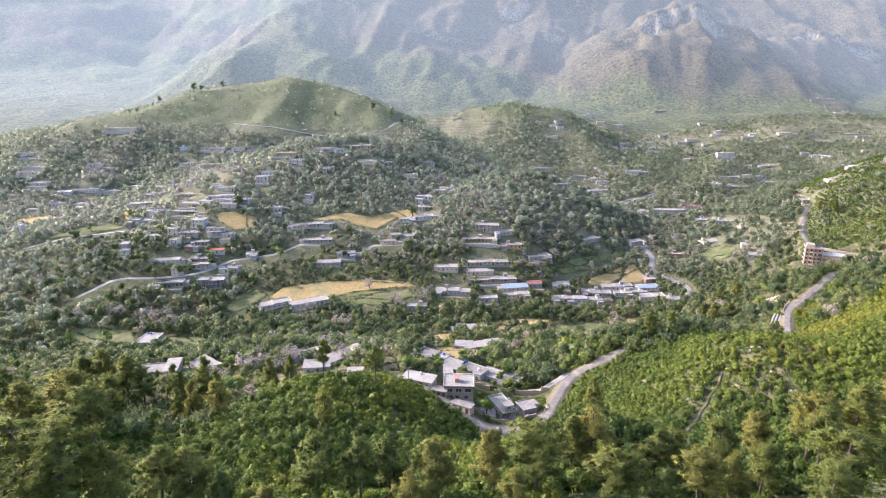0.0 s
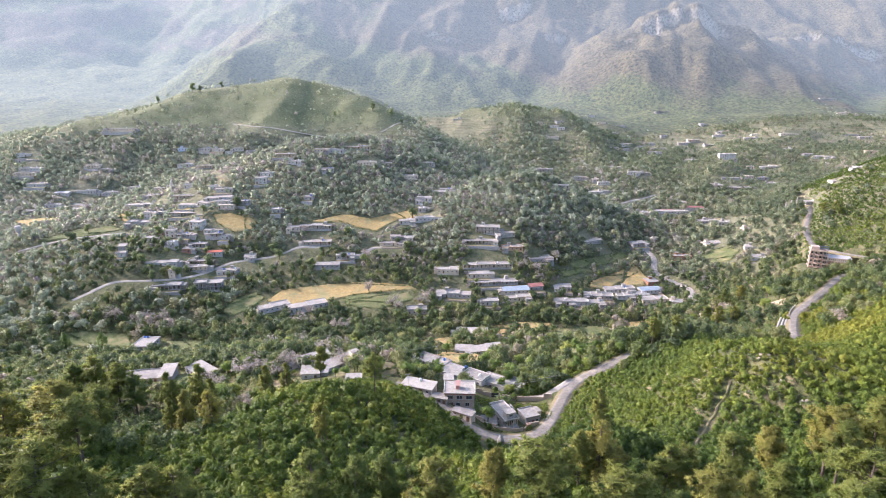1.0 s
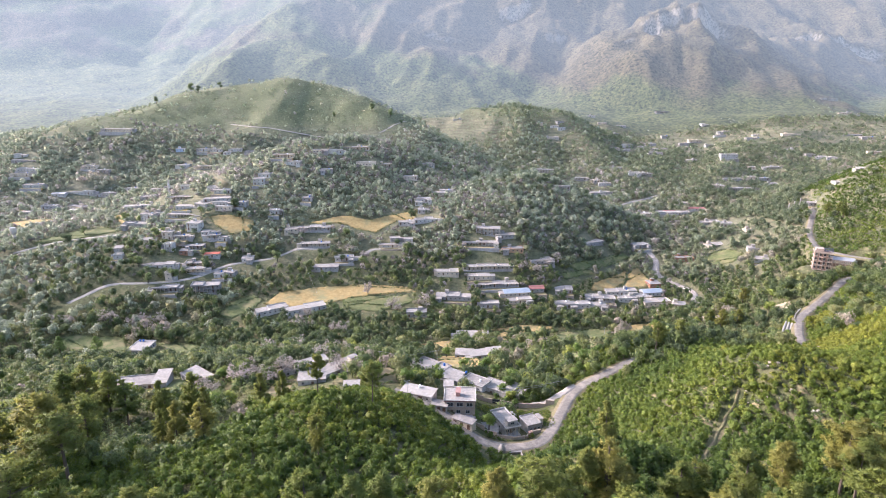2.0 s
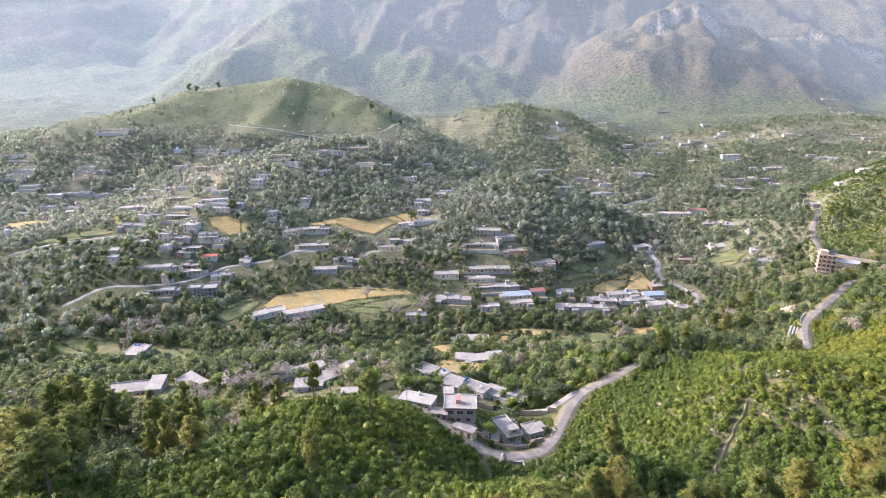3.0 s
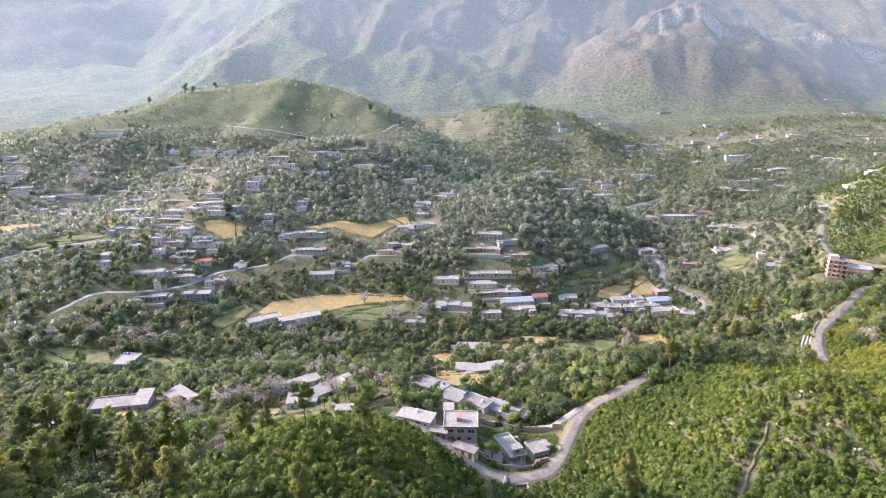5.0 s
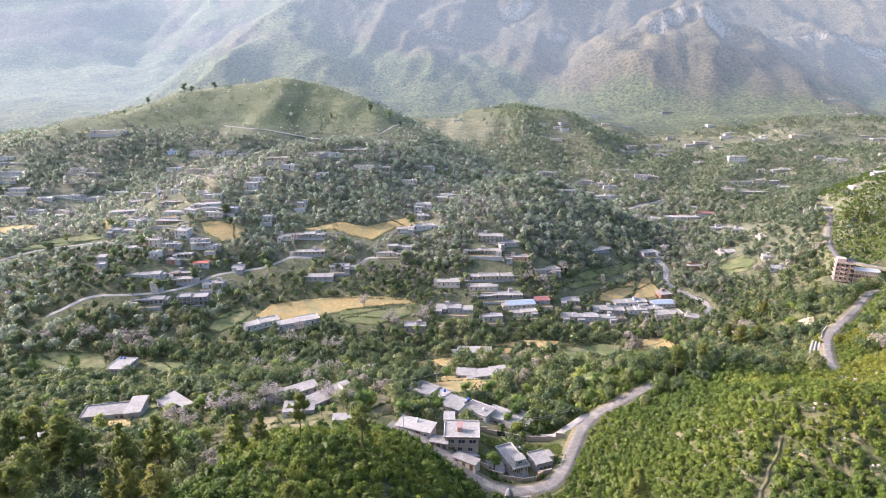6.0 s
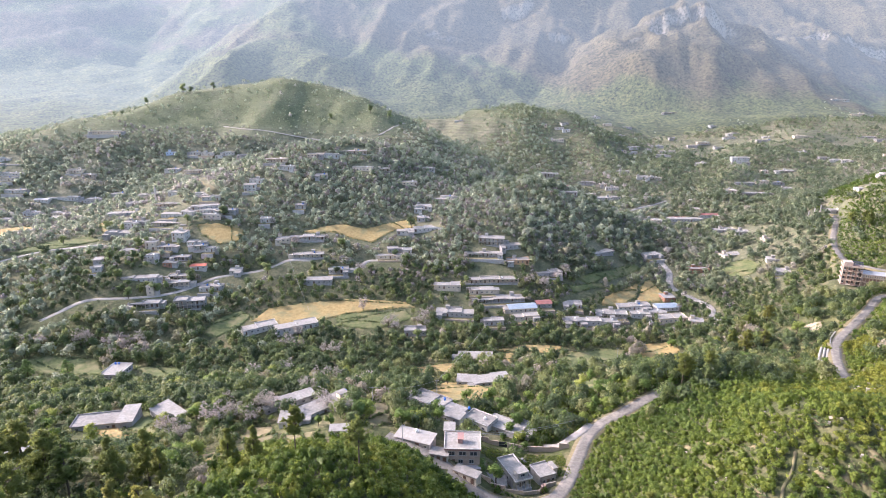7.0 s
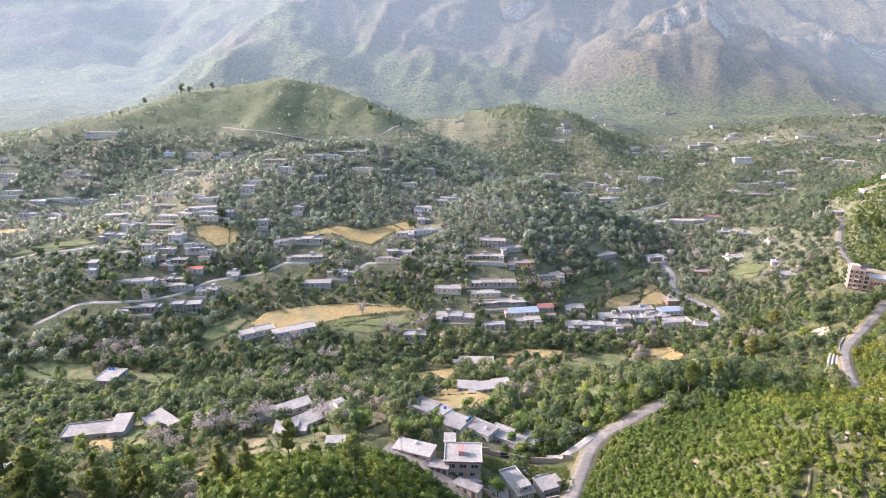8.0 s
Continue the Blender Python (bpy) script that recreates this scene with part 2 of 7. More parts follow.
def ground_material():
    """Lush grass and soil by the stream, turning to dry grass towards the foothills, paled partly for haze."""
    m = material("grass_and_soil", 0.95)
    tree = m.node_tree
    grain = noise_node(m, 0.09, 9, roughness=0.65, kind="World")
    grass = ramp_node(m, [(0.3, (0.055, 0.068, 0.026)), (0.5, (0.1, 0.106, 0.045)), (0.7, (0.215, 0.18, 0.105))], grain)
    # Dry village grass, with some haze put into its paler colour.
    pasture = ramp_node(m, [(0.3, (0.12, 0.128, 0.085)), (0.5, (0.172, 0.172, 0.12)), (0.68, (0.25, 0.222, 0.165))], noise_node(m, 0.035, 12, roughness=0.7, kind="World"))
    g = tree.nodes.new("ShaderNodeNewGeometry")
    at = tree.nodes.new("ShaderNodeSeparateXYZ")
    tree.links.new(g.outputs["Position"], at.inputs[0])
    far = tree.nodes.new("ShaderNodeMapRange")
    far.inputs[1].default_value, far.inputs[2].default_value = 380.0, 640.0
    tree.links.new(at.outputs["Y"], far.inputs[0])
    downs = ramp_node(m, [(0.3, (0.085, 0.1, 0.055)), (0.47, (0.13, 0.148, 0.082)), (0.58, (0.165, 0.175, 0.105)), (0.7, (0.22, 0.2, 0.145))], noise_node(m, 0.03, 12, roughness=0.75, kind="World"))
    up = tree.nodes.new("ShaderNodeMapRange")
    up.inputs[1].default_value, up.inputs[2].default_value = 96.0, 114.0
    tree.links.new(at.outputs["Z"], up.inputs[0])
    soil = ramp_node(m, [(0.35, (0.22, 0.18, 0.12)), (0.7, (0.42, 0.35, 0.26))], noise_node(m, 0.5, 6, kind="World"))
    where = ramp_node(m, [(0.6, (0, 0, 0)), (0.76, (0.8, 0.8, 0.8))], noise_node(m, 0.11, 9, roughness=0.7, kind="World"))
    speckle = ramp_node(m, [(0.34, (0.45, 0.48, 0.4)), (0.5, (0.92, 0.94, 0.87)), (0.66, (1.35, 1.28, 1.2))], noise_node(m, 0.45, 10, roughness=0.75, kind="World"))
    # terraces: bands of earth and grass that follow the contours
    band = tree.nodes.new("ShaderNodeTexWave")
    band.bands_direction = "Z"
    band.inputs["Scale"].default_value, band.inputs["Distortion"].default_value = 0.07, 16.0
    band.inputs["Detail"].default_value, band.inputs["Detail Scale"].default_value = 5.0, 0.25
    tree.links.new(g.outputs["Position"], band.inputs["Vector"])
    step = mix_node(m, far.outputs[0], (1.0, 1.0, 1.0), ramp_node(m, [(0.05, (0.8, 0.82, 0.78)), (0.4, (0.97, 0.98, 0.95)), (0.9, (1.1, 1.08, 1.03))], band.outputs["Fac"]))
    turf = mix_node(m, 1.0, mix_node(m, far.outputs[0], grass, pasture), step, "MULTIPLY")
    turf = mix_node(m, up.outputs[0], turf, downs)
    base_of(m, mix_node(m, 1.0, mix_node(m, where, turf, soil), speckle, "MULTIPLY"))
    return bump_of(m, noise_node(m, 1.2, 8, roughness=0.7, kind="World"), 0.7, 0.5)


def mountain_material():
    """Scrub, dry grass and rock of the far backdrop of mountains, with haze added as a faint glow."""
    m = material("hazy_mountainside", 0.95)
    tree = m.node_tree
    scrub = ramp_node(m, [(0.3, (0.05, 0.064, 0.026)), (0.48, (0.09, 0.108, 0.04)), (0.62, (0.135, 0.145, 0.056))], noise_node(m, 0.02, 12, roughness=0.78, kind="World"))
    dry = ramp_node(m, [(0.3, (0.07, 0.064, 0.036)), (0.7, (0.15, 0.128, 0.07))], noise_node(m, 0.03, 12, roughness=0.75, kind="World"))
    rock = ramp_node(m, [(0.3, (0.2, 0.18, 0.14)), (0.7, (0.4, 0.36, 0.29))], noise_node(m, 0.02, 12, (1, 1, 0.4), 0.75, kind="World"))
    g = tree.nodes.new("ShaderNodeNewGeometry")
    sep, at = tree.nodes.new("ShaderNodeSeparateXYZ"), tree.nodes.new("ShaderNodeSeparateXYZ")
    tree.links.new(g.outputs["Normal"], sep.inputs[0])
    tree.links.new(g.outputs["Position"], at.inputs[0])
    def span(value, lo, hi, to_lo=0.0, to_hi=1.0):
        n = tree.nodes.new("ShaderNodeMapRange")
        for k, v in zip((1, 2, 3, 4), (lo, hi, to_lo, to_hi)):
            n.inputs[k].default_value = v
        tree.links.new(value, n.inputs[0])
        return n.outputs[0]
    def calc(how, a, b):
        n = tree.nodes.new("ShaderNodeMath")
        n.operation = how
        for k, v in enumerate((a, b)):
            if isinstance(v, float):
                n.inputs[k].default_value = v
            else:
                tree.links.new(v, n.inputs[k])
        return n.outputs[0]
    wander = noise_node(m, 0.006, 6, kind="World")
    high = ramp_node(m, [(0.4, (0, 0, 0)), (0.6, (1, 1, 1))], calc("ADD", calc("ADD", span(at.outputs["Z"], 80.0, 260.0), span(at.outputs["X"], -300.0, 350.0, -0.5, 0.2)), calc("MULTIPLY", calc("SUBTRACT", wander, 0.5), 1.3)))
    steep = ramp_node(m, [(0.42, (1, 1, 1)), (0.62, (0, 0, 0))], sep.outputs["Z"])
    speckle = ramp_node(m, [(0.36, (0.25, 0.3, 0.25)), (0.5, (0.95, 0.95, 0.95)), (0.66, (1.45, 1.4, 1.3))], noise_node(m, 0.16, 7, roughness=0.7, kind="World"))
    streaks = ramp_node(m, [(0.3, (0.78, 0.78, 0.79)), (0.7, (1.2, 1.18, 1.15))], noise_node(m, 0.035, 8, (1, 0.3, 0.3), 0.7, kind="World"))
    colour = mix_node(m, steep, mix_node(m, high, scrub, dry), rock)
    colour = mix_node(m, 1.0, mix_node(m, 1.0, colour, speckle, "MULTIPLY"), streaks, "MULTIPLY")
    base_of(m, colour)
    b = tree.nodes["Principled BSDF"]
    # Haze put in as emission, stronger with distance and to the left.
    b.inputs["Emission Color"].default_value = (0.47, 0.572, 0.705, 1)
    haze_glow = calc("ADD", span(at.outputs["Y"], 1180.0, 1750.0, 0.046, 0.164), calc("ADD", span(at.outputs["Y"], 1950.0, 2900.0, 0.0, 0.025), span(at.outputs["X"], 400.0, -600.0, 0.0, 0.05)))
    tree.links.new(haze_glow, b.inputs["Emission Strength"])
    return bump_of(m, noise_node(m, 0.05, 12, roughness=0.85, kind="World"), 0.75, 14.0)


def simple(name, dark, light, scale, rough_value=0.9, bump=0.3, depth=0.05, kind="World", metal=0.0, stretch=None, stain=None):
    """A mottled surface: fine grain over broad stains, with a little relief."""
    m = material(name, rough_value, metal)
    c = ramp_node(m, [(0.32, dark), (0.68, light)], noise_node(m, scale, 8, stretch, 0.65, kind))
    if stain:
        where = ramp_node(m, [(0.5, (0, 0, 0)), (0.72, (1, 1, 1))], noise_node(m, scale * 0.22, 6, None, 0.6, kind))
        c = mix_node(m, where, c, stain)
    base_of(m, c)
    return bump_of(m, noise_node(m, scale * 3, 6, stretch, 0.7, kind), bump, depth)


def leaf_material(name, stops, through_light=0.3, haze_sheen=0.0, ragged=0.0):
    """Sprays of leaves whose colour changes from plant to plant and from leaf to leaf. A pale sheen on them stands in
    for haze. ragged: how finely a spray is parted into leaves, with gaps between them.
    """
    m = material(name, 0.55)
    tree = m.node_tree
    at = tree.nodes.new("ShaderNodeAttribute")
    at.attribute_name = "tint"
    colour = ramp_node(m, stops, at.outputs["Fac"])
    g = tree.nodes.new("ShaderNodeNewGeometry")
    shade = ramp_node(m, [(0.0, (0.86, 0.86, 0.86)), (1.0, (1.14, 1.14, 1.14))], g.outputs["Random Per Island"])
    colour = mix_node(m, 1.0, colour, shade, "MULTIPLY")
    if ragged:
        colour = mix_node(m, 1.0, colour, ramp_node(m, [(0.32, (0.68, 0.7, 0.66)), (0.68, (1.32, 1.3, 1.25))], noise_node(m, ragged * 1.7, 2, kind="World")), "MULTIPLY")
    base_of(m, colour)
    b = tree.nodes["Principled BSDF"]
    b.inputs["Sheen Weight"].default_value, b.inputs["Sheen Roughness"].default_value, b.inputs["Sheen Tint"].default_value = haze_sheen, 0.6, (0.95, 0.95, 0.97, 1)
    see = tree.nodes.new("ShaderNodeBsdfTranslucent")
    tree.links.new(colour, see.inputs["Color"])
    mix = tree.nodes.new("ShaderNodeMixShader")
    mix.inputs[0].default_value = through_light
    out = tree.nodes["Material Output"]
    tree.links.new(tree.nodes["Principled BSDF"].outputs[0], mix.inputs[1])
    tree.links.new(see.outputs[0], mix.inputs[2])
    tree.links.new(mix.outputs[0], out.inputs["Surface"])
    if ragged:
        gaps, clear, cut = tree.nodes.new("ShaderNodeMath"), tree.nodes.new("ShaderNodeBsdfTransparent"), tree.nodes.new("ShaderNodeMixShader")
        gaps.operation = "GREATER_THAN"
        gaps.inputs[1].default_value = 0.46
        tree.links.new(noise_node(m, ragged, 1, kind="World"), gaps.inputs[0])
        tree.links.new(gaps.outputs[0], cut.inputs[0])
        tree.links.new(clear.outputs[0], cut.inputs[1])
        tree.links.new(mix.outputs[0], cut.inputs[2])
        tree.links.new(cut.outputs[0], out.inputs["Surface"])
    return m


def tree_leaf_material(name, stops, through_light=0.3):
    """As leaf_material, for single trees: the colour changes from tree to tree."""
    m = leaf_material(name, stops, through_light)
    tree = m.node_tree
    info = tree.nodes.new("ShaderNodeObjectInfo")
    ramp = next(n for n in tree.nodes if n.type == "VALTORGB")
    tree.links.new(info.outputs["Random"], ramp.inputs["Fac"])
    return m


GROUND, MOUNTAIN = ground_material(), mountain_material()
ASPHALT = simple("worn_asphalt", (0.14, 0.127, 0.105), (0.26, 0.236, 0.198), 0.9, 0.95, 0.4, 0.03, stain=(0.34, 0.3, 0.245))
PALE_ROAD = simple("pale_concrete_lane", (0.29, 0.26, 0.22), (0.42, 0.385, 0.33), 0.4, 0.9, 0.3, 0.02)
STREAM_STONES = simple("pale_stream_stones", (0.2, 0.18, 0.15), (0.5, 0.46, 0.4), 0.7, 0.9, 1.0, 0.4)
WHEAT = simple("ripe_wheat", (0.26, 0.187, 0.072), (0.41, 0.307, 0.13), 0.45, 0.9, 0.9, 0.3, stain=(0.21, 0.205, 0.1))
GRASS = simple("short_grass", (0.085, 0.105, 0.038), (0.16, 0.175, 0.07), 0.45, 0.95, 0.7, 0.2, stain=(0.23, 0.2, 0.1))
SOIL = simple("pale_soil", (0.3, 0.24, 0.16), (0.45, 0.37, 0.26), 0.4, 0.95, 0.6, 0.15)
BARE_SOIL = simple("dry_grass_and_soil", (0.15, 0.13, 0.06), (0.27, 0.22, 0.13), 0.8, 0.95, 0.7, 0.15, stain=(0.16, 0.17, 0.07))
BARK = simple("grey_brown_bark", (0.07, 0.055, 0.042), (0.16, 0.13, 0.1), 1.5, 0.95, 0.7, 0.05, "Object", stretch=(1, 1, 0.3))
SCRUB_LEAF = leaf_material("scrub_leaves", [(0.0, (0.05, 0.09, 0.015)), (0.35, (0.088, 0.138, 0.02)), (0.7, (0.148, 0.195, 0.026)), (1.0, (0.222, 0.236, 0.032))], 0.4, 0.05, 2.6)
WOOD_LEAF = leaf_material("woodland_leaves", [(0.0, (0.072, 0.105, 0.042)), (0.35, (0.112, 0.155, 0.055)), (0.6, (0.175, 0.218, 0.068)), (0.85, (0.24, 0.25, 0.1)), (1.0, (0.4, 0.34, 0.29))], 0.45, 0.1, 1.6)
# Haze put into both leaf colours: paler and greyer than the near leaves.
HAZED_LEAF = leaf_material("dry_hillside_leaves", [(0.0, (0.27, 0.32, 0.225)), (0.45, (0.35, 0.395, 0.28)), (0.75, (0.4, 0.43, 0.315)), (0.9, (0.45, 0.42, 0.37)), (1.0, (0.5, 0.45, 0.43))], 0.55, 0.12, 1.1)
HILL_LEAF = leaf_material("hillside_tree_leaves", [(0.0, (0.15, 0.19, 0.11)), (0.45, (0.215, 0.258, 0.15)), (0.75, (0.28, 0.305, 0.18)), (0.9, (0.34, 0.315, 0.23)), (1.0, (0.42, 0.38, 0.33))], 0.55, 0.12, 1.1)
TWIG_LEAF = leaf_material("bare_twigs", [(0.0, (0.15, 0.13, 0.11)), (0.5, (0.24, 0.205, 0.18)), (1.0, (0.42, 0.36, 0.34))], 0.3, 0.3)
PINE_LEAF = tree_leaf_material("pine_needles", [(0.0, (0.155, 0.2, 0.052)), (0.5, (0.215, 0.242, 0.058)), (1.0, (0.295, 0.279, 0.072))], 0.5)
TREE_LEAF = tree_leaf_material("broad_leaves", [(0.0, (0.13, 0.2, 0.055)), (0.5, (0.21, 0.29, 0.07)), (1.0, (0.34, 0.37, 0.085))], 0.45)
SHADE_LEAF = tree_leaf_material("shade_tree_leaves", [(0.0, (0.12, 0.155, 0.075)), (0.5, (0.18, 0.23, 0.1)), (1.0, (0.27, 0.32, 0.12))], 0.45)
BLOSSOM = tree_leaf_material("pale_blossom", [(0.0, (0.36, 0.315, 0.275)), (0.5, (0.46, 0.405, 0.365)), (1.0, (0.36, 0.33, 0.265))], 0.3)
WALLS = {
    "white": simple("whitewash", (0.414, 0.396, 0.36), (0.612, 0.585, 0.531), 0.8, 0.9, 0.15, 0.02, stain=(0.36, 0.33, 0.29)),
    "cream": simple("cream_plaster", (0.54, 0.45, 0.34), (0.7, 0.6, 0.47), 0.8, 0.9, 0.15, 0.02, stain=(0.4, 0.35, 0.29)),
    "grey": simple("bare_cement_plaster", (0.3, 0.28, 0.26), (0.45, 0.43, 0.4), 0.7, 0.9, 0.2, 0.02, stain=(0.24, 0.22, 0.2)),
    "brick": simple("red_brick_wall", (0.26, 0.13, 0.08), (0.4, 0.22, 0.15), 1.5, 0.9, 0.3, 0.03),
    "peach": simple("peach_plaster", (0.5, 0.3, 0.18), (0.62, 0.4, 0.26), 0.8, 0.9, 0.15, 0.02),
    "blue": simple("pale_blue_plaster", (0.36, 0.44, 0.56), (0.5, 0.58, 0.68), 0.8, 0.9, 0.15, 0.02),
}
ROOFS = {
    "slab": simple("weathered_roof_slab", (0.189, 0.176, 0.155), (0.344, 0.323, 0.284), 0.9, 0.9, 0.2, 0.03, stain=(0.19, 0.175, 0.155)),
    "bare": simple("pale_cement_roof", (0.224, 0.211, 0.185), (0.378, 0.357, 0.314), 0.9, 0.9, 0.2, 0.03, stain=(0.22, 0.2, 0.175)),
    "pale": simple("chalky_sheet_roof", (0.282, 0.264, 0.229), (0.414, 0.392, 0.343), 0.7, 0.85, 0.2, 0.02, stain=(0.3, 0.275, 0.24)),
    "tin": simple("grey_sheet_metal", (0.36, 0.355, 0.34), (0.52, 0.51, 0.49), 0.9, 0.6, 0.2, 0.02, metal=0.2, stain=(0.3, 0.27, 0.24)),
    "bluetin": simple("pale_blue_sheet_metal", (0.27, 0.33, 0.36), (0.38, 0.43, 0.46), 0.6, 0.6, 0.2, 0.02, metal=0.3),
    "redtin": simple("dull_red_sheet_metal", (0.22, 0.09, 0.08), (0.34, 0.16, 0.13), 0.6, 0.6, 0.2, 0.02),
    "faded": simple("faded_red_sheet", (0.34, 0.19, 0.16), (0.46, 0.28, 0.24), 0.8, 0.8, 0.2, 0.02, stain=(0.36, 0.28, 0.24)),
    "orange": simple("orange_sheet_metal", (0.42, 0.11, 0.065), (0.52, 0.17, 0.11), 0.6, 0.6, 0.2, 0.02),
}
GLASS = material("dark_window_glass", 0.12)
base_of(GLASS, (0.05, 0.055, 0.06))
FRAME = simple("painted_window_frame", (0.3, 0.28, 0.25), (0.5, 0.48, 0.45), 3, 0.7, 0.1, 0.01, "Object")
DOOR = simple("dark_wooden_door", (0.1, 0.06, 0.04), (0.2, 0.13, 0.09), 2, 0.7, 0.2, 0.01, "Object")
BLUE_PLASTIC = simple("blue_tank_plastic", (0.03, 0.12, 0.4), (0.05, 0.18, 0.5), 2, 0.45, 0.05, 0.01, "Object")
WHITE_PLASTIC = simple("white_tank_plastic", (0.7, 0.7, 0.68), (0.82, 0.82, 0.8), 2, 0.45, 0.05, 0.01, "Object")
STEEL = simple("grey_galvanised_steel", (0.3, 0.31, 0.32), (0.45, 0.46, 0.47), 2, 0.5, 0.05, 0.01, "Object", metal=0.7)
BRICK = simple("brown_red_brick", (0.24, 0.155, 0.12), (0.36, 0.25, 0.2), 1.2, 0.9, 0.3, 0.03, "Object", stain=(0.42, 0.34, 0.27))
CONCRETE = simple("grey_concrete", (0.32, 0.3, 0.28), (0.48, 0.46, 0.43), 0.8, 0.9, 0.2, 0.03, "Object", stain=(0.25, 0.23, 0.21))
SANDSTONE = simple("sand_coloured_wall", (0.38, 0.3, 0.235), (0.52, 0.425, 0.345), 0.8, 0.9, 0.25, 0.03, "Object", stain=(0.36, 0.28, 0.22))
ROCK = simple("pale_rock", (0.3, 0.26, 0.2), (0.5, 0.45, 0.37), 0.8, 0.95, 0.8, 0.2, "Object")

# ---- roads, with their heights where the road is cut into the slope ----
VALLEY_ROAD = [(178, 281.5, 47.6), (171, 279, 46), (159, 279.5, 43.5), (140, 283, 41.5), (120, 284, 41.5), (104, 281, 43), (91, 276, 44.3), (73, 265, 42), (64, 260, 40.5), (56, 251, 39.5), (48, 234, 40), (42, 221, 41),
               (36, 213.5, 41), (28, 210, 41.5), (20, 209, 42.5), (12, 210.5, 44.5), (5, 215, 47), (0, 219.5, 48.7), (-6, 224, 50.8), (-12, 226.5, 52.3), (-22, 231, 53.5)]
HILL_ROAD = [(178, 281.5, 47.6), (182.5, 294, 47), (191, 311, 46), (203, 329, 45.5), (223, 348.5, 45.2), (244, 368, 46), (268, 391, 46), (297, 401, 45.5),
             (324, 424, 46), (303, 446, 46), (294, 465, 45.5), (304, 493, 45.5), (317, 519, 46.5), (333, 544, 50), (350, 571, 52), (357, 590, 52.5), (366, 618, 52)]
VILLAGE_LANE = [(-273, 411), (-265, 419), (-259, 426), (-253, 431), (-244, 434), (-232, 437), (-219, 442), (-208, 448), (-198, 456), (-191, 464),
                (-183, 474), (-176, 480), (-164, 485), (-156, 488), (-146, 492), (-138, 498), (-127, 503), (-109, 505)]
UPPER_LANE = [(-88, 492), (-79, 494), (-70, 501), (-64, 508), (-48, 509)]
HILLSIDE_LANE = [(-318, 741), (-300, 722), (-278, 697), (-226, 602), (-211, 584)]
STREAMBED = [(193, 567), (196, 547), (189, 523), (191, 508), (199, 490), (203, 474), (197, 455), (200, 441), (206, 428), (201, 415)]
HILL_TRACK = [(-294, 832), (-257, 810), (-231, 810), (-199, 810), (-170, 814), (-140, 811), (-111, 816), (-88, 823), (-72, 844), (-59, 875)]
FIELD_LANE = [(-357, 481), (-347, 488), (-338, 494), (-325, 503), (-305, 511), (-286, 519)]
SLOPE_TRACK = [(212, 735), (228, 746), (256, 768), (276, 787)]
FOOTPATH = [(92, 180), (88, 174), (84, 170), (81.5, 166), (78, 162), (75, 157), (70.5, 151), (67, 145), (65, 139)]


def along(points, step=2.0):
    """Evenly spaced places along a smooth line through the points, each with its height."""
    p = np.array([(q[0], q[1], q[2] if len(q) > 2 else float(bare_height(q[0], q[1]) if q[1] < 600 else land_height(q[0], q[1]) + 0.3)) for q in points], float)
    p = np.concatenate([[2 * p[0] - p[1]], p, [2 * p[-1] - p[-2]]])
    out = []
    for i in range(1, len(p) - 2):
        n = max(2, int(np.linalg.norm(p[i + 1] - p[i]) / step))
        t = np.linspace(0, 1, n, endpoint=False)[:, None]
        a, b, c, d = p[i - 1], p[i], p[i + 1], p[i + 2]
        out.append(0.5 * (2 * b + (c - a) * t + (2 * a - 5 * b + 4 * c - d) * t**2 + (3 * b - a - 3 * c + d) * t**3))
    return np.concatenate(out + [p[-2:-1]])


# places along the road, half width
ROUTES = {
    "valley_road": (along(VALLEY_ROAD), 2.4), "hill_road": (along(HILL_ROAD), 2.2), "village_lane": (along(VILLAGE_LANE), 1.9),
    "upper_lane": (along(UPPER_LANE), 1.6), "hillside_lane": (along(HILLSIDE_LANE, 3), 2.6), "streambed": (along(STREAMBED), 2.6),
    "hill_track": (along(HILL_TRACK, 5), 1.0), "field_lane": (along(FIELD_LANE), 1.6), "slope_track": (along(SLOPE_TRACK, 3), 1.5), "footpath": (along(FOOTPATH, 1.0), 0.3),
}


def nearest_on(route, x, y):
    """Distance to the road's middle line and its height there, for many places."""
    far, level = np.full(x.shape, 1e9), np.zeros(x.shape)
    box = (x > route[:, 0].min() - 16) & (x < route[:, 0].max() + 16) & (y > route[:, 1].min() - 16) & (y < route[:, 1].max() + 16)
    if box.any():
        d = (x[box][:, None] - route[None, :, 0]) ** 2 + (y[box][:, None] - route[None, :, 1]) ** 2
        k = d.argmin(1)
        far[box], level[box] = np.sqrt(d[np.arange(len(k)), k]), route[k, 2]
    return far, level


PADS = [(279, 440, 9, 37.2), (291, 437, 10, 37.2), (303, 434, 10, 37.4), (285, 428, 7, 36.5), (298, 424, 8, 37.0)]   # levelled ground round the brick building


